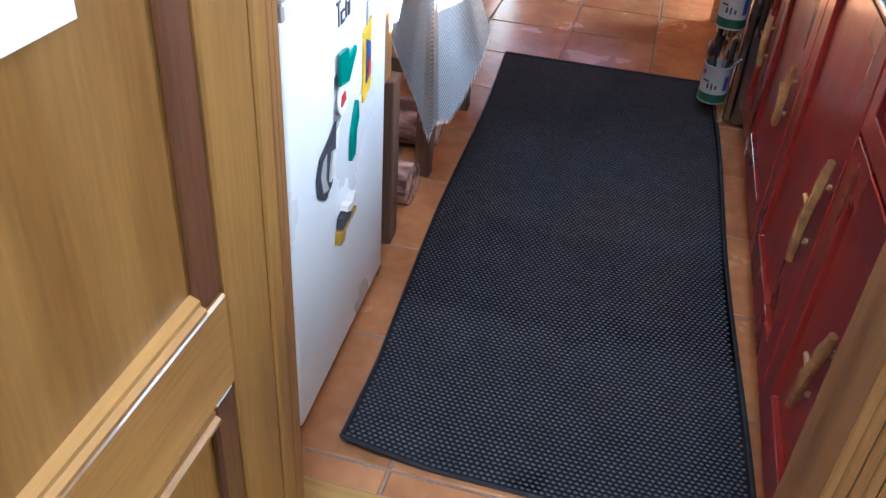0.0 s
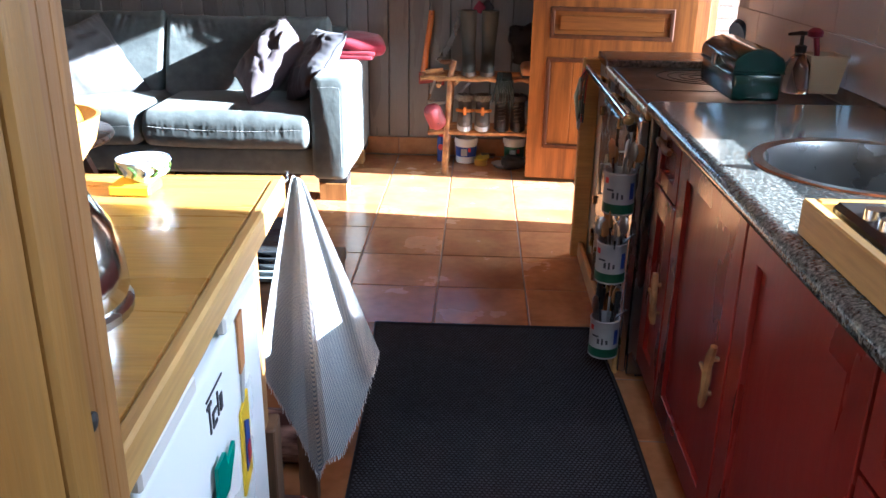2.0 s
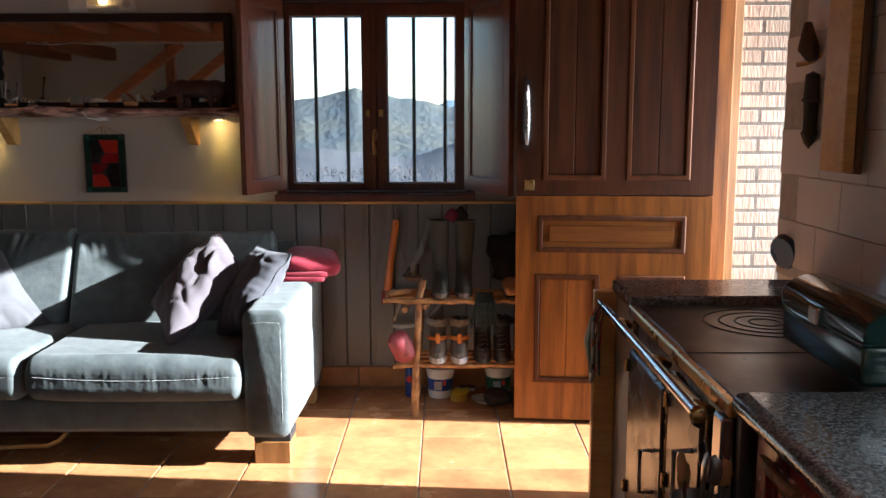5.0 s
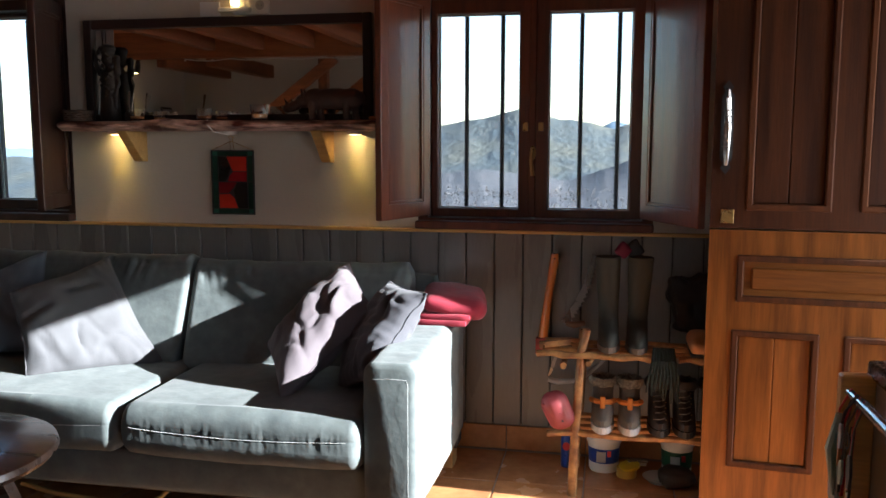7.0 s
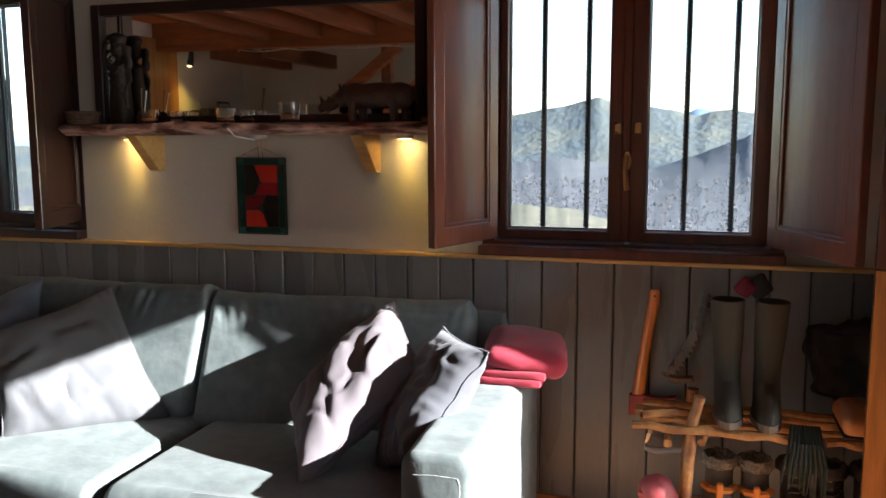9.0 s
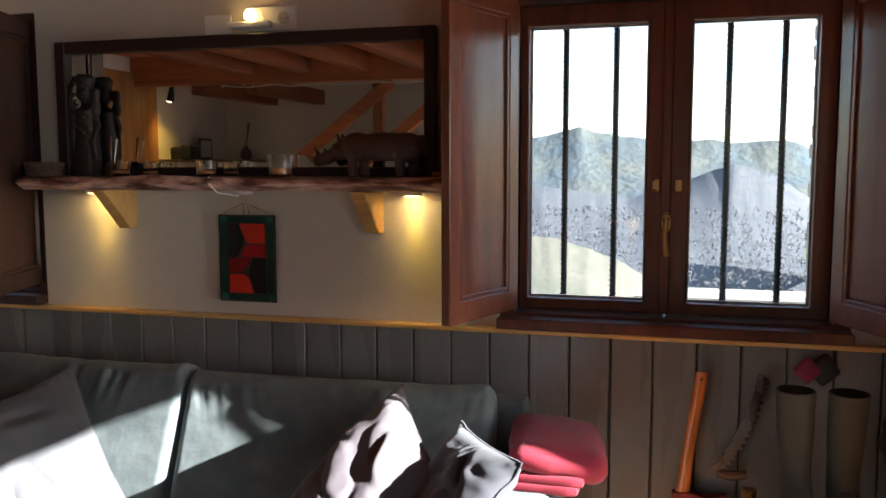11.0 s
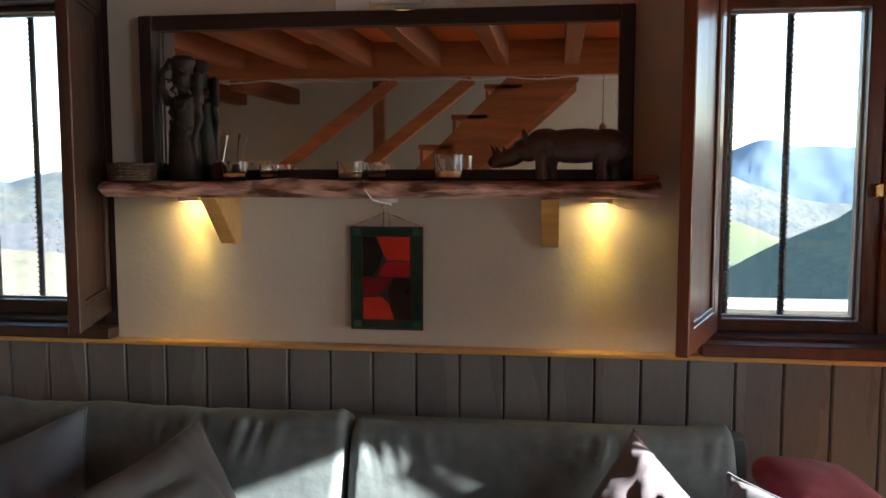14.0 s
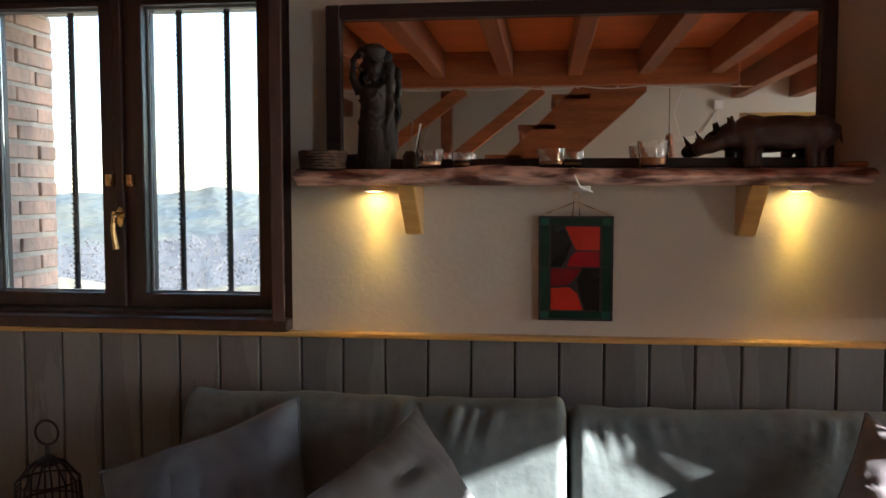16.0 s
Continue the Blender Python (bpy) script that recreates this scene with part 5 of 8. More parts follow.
    for x in (0.51, 0.76):
        for y in (1.16, 1.38):
            bb = lathe([(0.045, 0.0), (0.045, 0.008), (0.030, 0.014), (0.0, 0.014)], 24, (x, y, 0.978))
            part("burner", bb, "black", h, smooth=True)
            g = bmesh.new()
            for a in range(4):
                ca, sa = math.cos(a * math.pi / 2 + 0.78), math.sin(a * math.pi / 2 + 0.78)
                join(g, tube([(x + 0.09 * ca, y + 0.09 * sa, 0.980), (x + 0.085 * ca, y + 0.085 * sa, 1.002), (x + 0.02 * ca, y + 0.02 * sa, 1.002)], 0.0035, 5))
            part("pan_support", g, "black", h)
    for k in range(3):
        part("knob", lathe([(0.016, 0), (0.015, 0.016), (0.0, 0.017)], 16, (0.41, 1.42 - 0.05 * k, 0.978)), "chrome", h, smooth=True)


kitchen()


def stove():
    """The wood-burning range, its long side to the room."""
    s = thing("range_cooker", (0.63, 3.25, 0.0), "black iron wood-burning range cooker with brass fittings and a polished rail", "stove")
    y0, y1 = 2.700, 3.560
    part("carcass", box(0.345, 0.955, y0, y1, 0.08, 0.852), "enamel_black", s)
    part("plinth", box(0.38, 0.95, y0 + 0.01, y1 - 0.01, 0.0, 0.0795), "black", s)
    part("cooktop", box(0.352, 0.955, y0 + 0.0, y1 + 0.0, 0.853, 0.875, 0.003), "iron", s, "brown-black iron cooking plate")
    part("top_trim", box(0.330, 0.351, y0, y1, 0.846, 0.877, 0.004), "brass", s, "brass edge strip")
    ring = bmesh.new()
    for r in (0.155, 0.115, 0.075, 0.04):
        join(ring, lathe([(r - 0.003, 0.0), (r - 0.002, 0.0022), (r + 0.002, 0.0022), (r + 0.003, 0.0)], 40, (0.64, 3.345, 0.8748)))
    part("hotplate_ring", ring, "black", s, "round hotplate rings", smooth=True)
    part("groove", box(0.352, 0.955, 3.05, 3.053, 0.8745, 0.8765), "black", s)
    rows = [("fire_door", 2.85, 3.10, 0.50, 0.80), ("ash_door", 2.85, 3.10, 0.16, 0.44), ("oven_door", 3.15, 3.52, 0.30, 0.76), ("drawer_front", 3.15, 3.52, 0.12, 0.26)]
    for nm, a, b, c, d in rows:
        p = part(nm, box(0.326, 0.344, a, b, c, d, 0.006), "enamel_black", s, "black iron door with a brass frame")
        fr = rect_frame("x", (a - 0.014, b + 0.014, c - 0.014, d + 0.014), (a - 0.001, b + 0.001, c - 0.001, d + 0.001), 0.334, 0.3445, 0.002)
        part("frame", fr, "brass", p, "brass surround")
        hb = tube([(0.326, a + 0.06, (c + d) / 2 + 0.05), (0.292, a + 0.06, (c + d) / 2 + 0.05), (0.292, a + 0.06, (c + d) / 2 - 0.06), (0.326, a + 0.06, (c + d) / 2 - 0.06)], 0.006, 7)
        part("pull", hb, "steel", p)
        for zz in (c + 0.05, d - 0.05):
            part("hinge", tube([(0.322, b - 0.005, zz - 0.015), (0.322, b - 0.005, zz + 0.02)], 0.007, 8), "brass", p)
    for z in (0.34, 0.62, 0.80):
        part("knob", lathe([(0.0, 0.0), (0.012, 0.002), (0.016, 0.014), (0.010, 0.024), (0, 0.026)], 14), "black", s, smooth=True, local=True).matrix_basis = pose(0.325 - 0.63, 2.82 - 3.25, z, 0, -90, 0)
    part("side_pillar", box(0.318, 0.344, y0, y0 + 0.05, 0.02, 0.845, 0.004), "steel", s, "bright steel corner strip")
    part("end_plate", box(0.345, 0.955, y0 - 0.018, y0 - 0.001, 0.02, 0.87, 0.003), "steel", s, "steel end plate")
    r = part("rail", tube([(0.290, 2.76, 0.838), (0.290, 3.775, 0.838)], 0.0125, 14), "chrome", s, "long polished front rail", smooth=True)
    for y in (2.80, 3.12, 3.50):
        b = tube([(0.290, y, 0.838), (0.315, y, 0.835), (0.335, y, 0.825)], [0.017, 0.011, 0.009], 10)
        part("bracket", b, "brass", r, "brass rail bracket", smooth=True)
    part("finial", lathe([(0.0, 0.0), (0.012, 0.004), (0.018, 0.014), (0.014, 0.024), (0.0, 0.03)], 16), "brass", r, "brass rail end", smooth=True, local=True).matrix_basis = pose(0.290 - 0.63, 2.762 - 3.25, 0.838, 90, 0, 0)
    c = thing("wood_end_panel", (0.31, 3.815, 0.0), "raw pale pine board standing at the end of the range", "panel")
    part("board", box(0.274, 0.345, 3.790, 3.825, 0.0, 0.872, 0.004), "bowl_wood", c)
    part("plinth_board", box(0.305, 0.325, 2.72, 3.789, 0.0, 0.072, 0.004), "pine_y", c, "pale pine kick board")
    g = thing("stone_shelf", (0.66, 3.70, 0.0), "dark granite slab beside the doorway on a low wall", "shelf")
    part("slab", box(0.335, 0.975, 3.565, 3.835, 0.862, 0.900, 0.008, seg=2), "granite_dark", g)
    part("support", box(0.348, 0.97, 3.568, 3.832, 0.0, 0.861), "plaster", g)


stove()


def oven_cloths():
    """Keys, cords and pads hanging at the end of the rail."""
    t = thing("hanging_keys", (0.283, 3.72, 0.84), "bunch of keys, cords and small tools hanging from the range rail", "keys")
    rng = random.Random(11)
    mats = ("label_dark", "plastic_red", "leather", "mint", "label_dark", "steel", "tan", "black", "mint", "plastic_red", "black")
    for k in range(11):
        y = 3.655 + 0.010 * k
        x = 0.272 + rng.uniform(-0.014, 0.008)
        l = rng.uniform(0.06, 0.15)
        pts = [(0.286, y, 0.853), (x, y + 0.004, 0.84 - l * 0.4), (x - 0.004, y, 0.85 - l)]
        part("cord", tube(pts, 0.0026, 6), ("laces", "plastic_red", "label_dark")[k % 3], t)
        w, h = rng.uniform(0.007, 0.015), rng.uniform(0.05, 0.10)
        z = 0.85 - l
        out = [(y - w * 0.5, z + 0.004), (y + w * 0.6, z), (y + w, z - h * 0.35), (y + w * 0.6, z - h), (y - w * 0.4, z - h * 0.94), (y - w, z - h * 0.5)]
        part("tag", prism(out, "x", x - 0.009, x - 0.003, 0.001), mats[k], t)
    for k in range(4):
        y = 3.68 + 0.024 * k
        part("ring", tube([(0.270 - 0.002 * k, y + 0.013 * math.cos(a), 0.775 - 0.02 * k + 0.017 * math.sin(a)) for a in [2 * math.pi * q / 18 for q in range(19)]], 0.0016, 5), "steel", t, smooth=True)
    part("pot_cloth", prism([(3.747, 0.735), (3.790, 0.745), (3.815, 0.69), (3.807, 0.60), (3.780, 0.575), (3.751, 0.61)], "x", 0.262, 0.273, 0.003), "label_pale", t, "pale cloth pad")
    part("tassel", tube([(0.262, 3.745, 0.80), (0.252, 3.753, 0.72), (0.258, 3.747, 0.62)], [0.008, 0.013, 0.005], 8, 0.2), "mint", t, "pale green strap")


oven_cloths()


def cutlery_tins():
    """Three tins hung one under another, holding cutlery."""
    rng = random.Random(5)
    for k, (z, nm) in enumerate(((0.575, "spoons"), (0.355, "forks"), (0.100, "knives"))):
        c = (0.268 - 0.006 * (k > 0), 2.675, z)
        r, h = 0.046, 0.128
        t = thing("cutlery_tin", c, "white printed tin can holding kitchen %s, hung beside the range" % nm, "tin can", "cutlery tins")
        part("can", lathe([(0.0, 0.0), (r, 0.0), (r + 0.0015, 0.004), (r, 0.008), (r, h - 0.006), (r + 0.002, h - 0.003), (r, h), (r - 0.003, h), (r - 0.003, 0.006), (0, 0.005)], 28, c), "label_pale", t, "pale printed can", smooth=True)
        part("lower_band", lathe([(r + 0.0006, 0.006), (r + 0.0012, 0.006), (r + 0.0012, 0.034), (r + 0.0006, 0.034)], 28, c), "label_green", t, "green printed band", smooth=True)
        for a0, z0, z1, w, mat in ((200, 0.095, 0.112, 0.30, "plastic_red"), (235, 0.052, 0.070, 0.16, "label_dark"), (252, 0.050, 0.072, 0.12, "label_dark"), (268, 0.052, 0.066, 0.14, "label_dark"), (212, 0.074, 0.080, 0.5, "label_dark"), (300, 0.05, 0.10, 0.35, "plastic_blue")):
            b = bmesh.new()
            n = 5
            a0 = radians(a0)
            v = [[b.verts.new((c[0] + (r + 0.0018) * math.cos(a0 + w * i / n), c[1] + (r + 0.0018) * math.sin(a0 + w * i / n), c[2] + zz)) for zz in (z0, z1)] for i in range(n + 1)]
            for i in range(n):
                b.faces.new((v[i][0], v[i + 1][0], v[i + 1][1], v[i][1]))
            part("print", b, mat, t, "")
        part("hanger", tube([(c[0] + 0.03, c[1], c[2] + h - 0.01), (0.325, c[1] + 0.02, c[2] + h + 0.01), (0.340, c[1] + 0.03, c[2] + h + 0.012)], 0.003, 6), "steel", t)
        for j in range(7):
            a, d = rng.uniform(0, 6.28), rng.uniform(0.008, 0.030)
            x, y = c[0] + d * math.cos(a), c[1] + d * math.sin(a)
            tx, ty = x + 0.02 * math.cos(a), y + 0.02 * math.sin(a)
            top = c[2] + h + rng.uniform(0.035, 0.075)
            u = thing(nm[:-1] if nm != "knives" else "knife", (x, y, c[2] + 0.01), "steel kitchen %s standing in a tin" % (nm[:-1] if nm != "knives" else "knife"), "cutlery", "cutlery")
            if nm == "knives" and j % 2:
                part("blade", tube([(x, y, c[2] + 0.01), (tx, ty, top - 0.03)], 0.004, 5), "steel", u)
                part("grip", tube([(tx, ty, top - 0.03), (tx + 0.004, ty, top + 0.04)], [0.008, 0.010], 7), "black", u, "black handle")
            else:
                part("stem", tube([(x, y, c[2] + 0.01), (tx, ty, top - 0.02)], [0.003, 0.0045], 6), "steel", u)
                bowl = lathe([(0, 0), (0.012, 0.008), (0.017, 0.03), (0.013, 0.052), (0, 0.062)], 10)
                bmesh.ops.scale(bowl, vec=(1, 0.3, 1), verts=bowl.verts)
                bmesh.ops.transform(bowl, matrix=pose(tx, ty, top - 0.025, rng.uniform(-8, 8), rng.uniform(-8, 8), math.degrees(a)), verts=bowl.verts)
                part("head", bowl, "steel" if j % 3 else "tan", u, smooth=True)


cutlery_tins()


def worktop_things():
    b = thing("bread_bin", (0.68, 2.825, 0.876), "glossy dark green enamelled bread bin with a hinged lid", "bread bin")
    ang = 3.0
    x0, x1, y0, y1, z0 = 0.556, 0.692, 2.668, 3.035, 0.914
    part("body", box(x0, x1, y0, y1, z0, z0 + 0.080, 0.012, seg=3), "green_enamel", b, smooth=True)
    prof = [(x0 - 0.003, z0 + 0.083), (x0 - 0.003, z0 + 0.112), (x0 + 0.004, z0 + 0.122), (x0 + 0.025, z0 + 0.138), (x0 + 0.055, z0 + 0.147), (x0 + 0.09, z0 + 0.147), (x1 - 0.03, z0 + 0.138), (x1 - 0.005, z0 + 0.122), (x1 + 0.003, z0 + 0.11), (x1 + 0.003, z0 + 0.083)]
    part("lid", prism(prof, "y", y0 - 0.003, y1 + 0.003, 0.003), "green_enamel", b, "domed green lid", smooth=True)
    part("seam", box(x0 - 0.005, x1 + 0.005, y0 - 0.005, y1 + 0.005, z0 + 0.078, z0 + 0.084, 0.002), "green_enamel", b)
    la = part("latch", box(x0 - 0.014, x0 - 0.0035, 2.835, 2.875, z0 + 0.075, z0 + 0.11, 0.003), "chrome", b, "chrome latch")
    part("feet", box(x0 + 0.01, x1 - 0.01, y0 + 0.02, y1 - 0.02, 0.9127, z0 + 0.001), "black", b)
    c = (0.797, 2.855, 0.912)
    d = thing("soap_dispenser", c, "clear glass soap dispenser with a black pump on the worktop", "soap dispenser")
    part("bottle", lathe([(0.0, 0.0), (0.036, 0.0), (0.038, 0.01), (0.036, 0.085), (0.020, 0.108), (0.014, 0.115), (0.014, 0.12), (0.0, 0.12)], 24, c), "glass", d, smooth=True)
    part("collar", lathe([(0.016, 0.118), (0.017, 0.138), (0.006, 0.142), (0.005, 0.168), (0.012, 0.17), (0.012, 0.18), (0, 0.181)], 16, c), "black", d, "black pump", smooth=True)
    part("nozzle", tube([(c[0], c[1], c[2] + 0.175), (c[0] - 0.045, c[1] - 0.01, c[2] + 0.172)], [0.007, 0.004], 8), "black", d)
    p = thing("utensil_pot", (0.877, 2.880, 0.912), "square cream plastic pot with washing-up brushes on the worktop", "pot")
    prof = [(0.052, 0.0), (0.066, 0.125), (0.070, 0.125), (0.070, 0.132), (0.062, 0.132), (0.049, 0.008)]
    lt = lathe([(r * 1.15, z * 0.85) for r, z in prof] + [(0.0, 0.008)], 4, (0.877, 2.880, 0.912))
    bmesh.ops.rotate(lt, verts=lt.verts, cent=(0.877, 2.880, 0.912), matrix=Matrix.Rotation(radians(45), 3, "Z"))
    part("pot", lt, "soap", p)
    part("brush_handle", tube([(0.872, 2.875, 0.93), (0.860, 2.89, 1.03), (0.855, 2.90, 1.07)], [0.006, 0.008, 0.009], 8), "sponge_pink", p, "maroon brush handle", smooth=True)
    part("brush_head", lathe([(0, 0), (0.022, 0.008), (0.024, 0.022), (0.012, 0.032), (0, 0.034)], 14, (0.852, 2.905, 1.065)), "sponge_pink", p, "maroon brush head", smooth=True)
    g = thing("wall_cabinet", (0.93, 3.62, 1.255), "hanging wall unit with a pale wooden side over the range", "cabinet")
    part("side", box(0.895, 0.928, 3.520, 3.66, 1.255, 2.05, 0.003), "bowl_wood", g, "pale wooden side board")
    part("front_edge", box(0.929, 0.950, 3.518, 3.70, 1.25, 2.05, 0.002), "old_wood", g, "dark back board")
    hk = thing("wall_ornament", (0.965, 3.86, 1.30), "tarnished green-brass bell and bird ornament hanging on the tiles", "ornament")
    part("bell", lathe([(0.0, 0.24), (0.020, 0.23), (0.024, 0.16), (0.030, 0.15), (0.022, 0.145), (0.020, 0.06), (0.026, 0.05), (0.016, 0.02), (0, 0.0)], 14, (0.945, 3.86, 1.31)), "rubber_boot", hk, smooth=True)
    part("bird", tube([(0.945, 3.86, 1.58), (0.935, 3.88, 1.62), (0.94, 3.90, 1.70)], [0.016, 0.03, 0.012], 10, 0.1), "carving_red", hk, smooth=True)
    part("arm", tube([(0.972, 3.86, 1.60), (0.93, 3.87, 1.575), (0.90, 3.88, 1.57)], 0.008, 8), "brass", hk, smooth=True)
    so = thing("wall_socket", (0.972, 3.24, 1.33), "black wall socket on the white tiles", "socket")
    part("plate", box(0.958, 0.9715, 3.14, 3.30, 1.30, 1.36, 0.005), "enamel_black", so)
    for y in (3.18, 3.26):
        part("outlet", lathe([(0.0, 0.0), (0.018, 0.0), (0.020, 0.006), (0.014, 0.007), (0, 0.004)], 18), "chrome", so, smooth=True, local=True).matrix_basis = pose(0.9575 - 0.972, y - 3.24, 0.0, 0, -90, 0)
    bl = thing("blue_pan", (0.93, 4.0, 0.90), "small dark blue enamel pan hanging on the tiles by the doorway", "pan")
    pn = lathe([(0.0, 0.0), (0.09, 0.0), (0.105, 0.03), (0.102, 0.03), (0.088, 0.004), (0, 0.004)], 28)
    bmesh.ops.scale(pn, vec=(0.6, 0.6, 0.6), verts=pn.verts)
    bmesh.ops.transform(pn, matrix=pose(0.945, 4.02, 0.955, 0, 78, 20), verts=pn.verts)
    part("pan", pn, "pan_blue", bl, smooth=True)



worktop_things()


# ---- mats ----
def kitchen_mat():
    """Long woven mat: a real weave of small raised knots."""
    corners = [Vector((-0.408, 0.935, 0)), Vector((0.392, 0.93, 0)), Vector((0.287, 3.043, 0)), Vector((-0.505, 3.035, 0))]
    corners[1] = Vector((0.372, 0.93, 0))
    m = thing("kitchen_mat", (-0.06, 1.98, 0.0), "long dark charcoal woven kitchen mat on the tiles", "mat")

    def at(u, v):
        a = corners[0].lerp(corners[1], u)
        b = corners[3].lerp(corners[2], u)
        p = a.lerp(b, v)
        lift = 0.03 * max(0, 1 - (u * 4.5)) * max(0, 1 - v * 9) + 0.004 * math.sin(v * 14) * abs(u - 0.5) ** 2
        return Vector((p.x + 0.006 * math.sin(v * 9 + 1), p.y, 0.004 + max(0, lift)))

    nu, nv = 8, 30
    bm = bmesh.new()
    g = [[bm.verts.new(at(i / nu, j / nv)) for j in range(nv + 1)] for i in range(nu + 1)]
    for i in range(nu):
        for j in range(nv):
            bm.faces.new((g[i][j], g[i + 1][j], g[i + 1][j + 1], g[i][j + 1]))
    bmesh.ops.solidify(bm, geom=bm.faces[:], thickness=-0.003)
    part("backing", bm, "mat_edge", m)
    verts, faces = [], []
    cu, cv = 62, 200
    for i in range(cu):
        for j in range(cv):
            u = 0.012 + 0.976 * (i + (0.5 if j % 2 else 0.0)) / cu
            v = 0.005 + 0.99 * j / cv
            if u > 0.985:
                continue
            p = at(u, v) + Vector((0, 0, 0.0032))
            a, b = 0.0052, 0.0040
            k = len(verts)
            verts += [(p.x - a, p.y, p.z), (p.x, p.y - b, p.z), (p.x + a, p.y, p.z), (p.x, p.y + b, p.z), (p.x - a * 0.35, p.y, p.z + 0.0028), (p.x + a * 0.35, p.y, p.z + 0.0028)]
            faces += [(k, k + 1, k + 4), (k + 1, k + 2, k + 5), (k + 1, k + 5, k + 4), (k + 2, k + 3, k + 5), (k + 3, k, k + 4), (k + 3, k + 4, k + 5)]
    me = bpy.data.meshes.new("weave")
    inv = BASE[m.name].inverted()
    me.from_pydata([tuple(inv @ Vector(v)) for v in verts], [], faces)
    me.materials.append(M["mat_rubber"])
    w = new("weave", me)
    w.parent = m
    tagged(w, "", "", "", "stuff")
    edge = bmesh.new()
    for u0, v0, u1, v1 in ((0, 0, 1, 0), (1, 0, 1, 1), (1, 1, 0, 1), (0, 1, 0, 0)):
        pts = [at(u0 + (u1 - u0) * k / 24, v0 + (v1 - v0) * k / 24) + Vector((0, 0, 0.002)) for k in range(25)]
        join(edge, tube(pts, 0.0055, 6))
    part("edging", edge, "mat_edge", m, "black stitched edging", smooth=True)


kitchen_mat()


# ---- soft shapes ----
def soft_box(hx, hy, hz, r, bulge=(0, 0, 0), wrinkle=0.0, seed=0.0, n=14, freq=7.0):
    """A stuffed block, centred: rounded edges, bulging faces and creases."""
    bm = bmesh.new()
    bmesh.ops.create_cube(bm, size=2.0)
    bmesh.ops.subdivide_edges(bm, edges=bm.edges[:], cuts=n, use_grid_fill=True)
    for v in bm.verts:
        p = Vector(v.co)
        q = Vector((p.x * hx, p.y * hy, p.z * hz))
        c = Vector((max(-hx + r, min(hx - r, q.x)), max(-hy + r, min(hy - r, q.y)), max(-hz + r, min(hz - r, q.z))))
        d = q - c
        if d.length > 1e-6:
            q = c + d.normalized() * r * min(1.0, max(abs(d.x), abs(d.y), abs(d.z)) / r)
        fx, fy, fz = 1 - p.x ** 2, 1 - p.y ** 2, 1 - p.z ** 2
        q.x += bulge[0] * p.x * fy * fz
        q.y += bulge[1] * p.y * fx * fz
        q.z += bulge[2] * p.z * fx * fy
        if wrinkle:
            w = noise.fractal(Vector((q.x * freq, q.y * freq * 0.7, q.z * freq * 0.5 + seed)), 0.8, 2.0, 4)
            q += d.normalized() * wrinkle * w if d.length > 1e-6 else Vector((0, 0, 0))
        v.co = q
    return bm


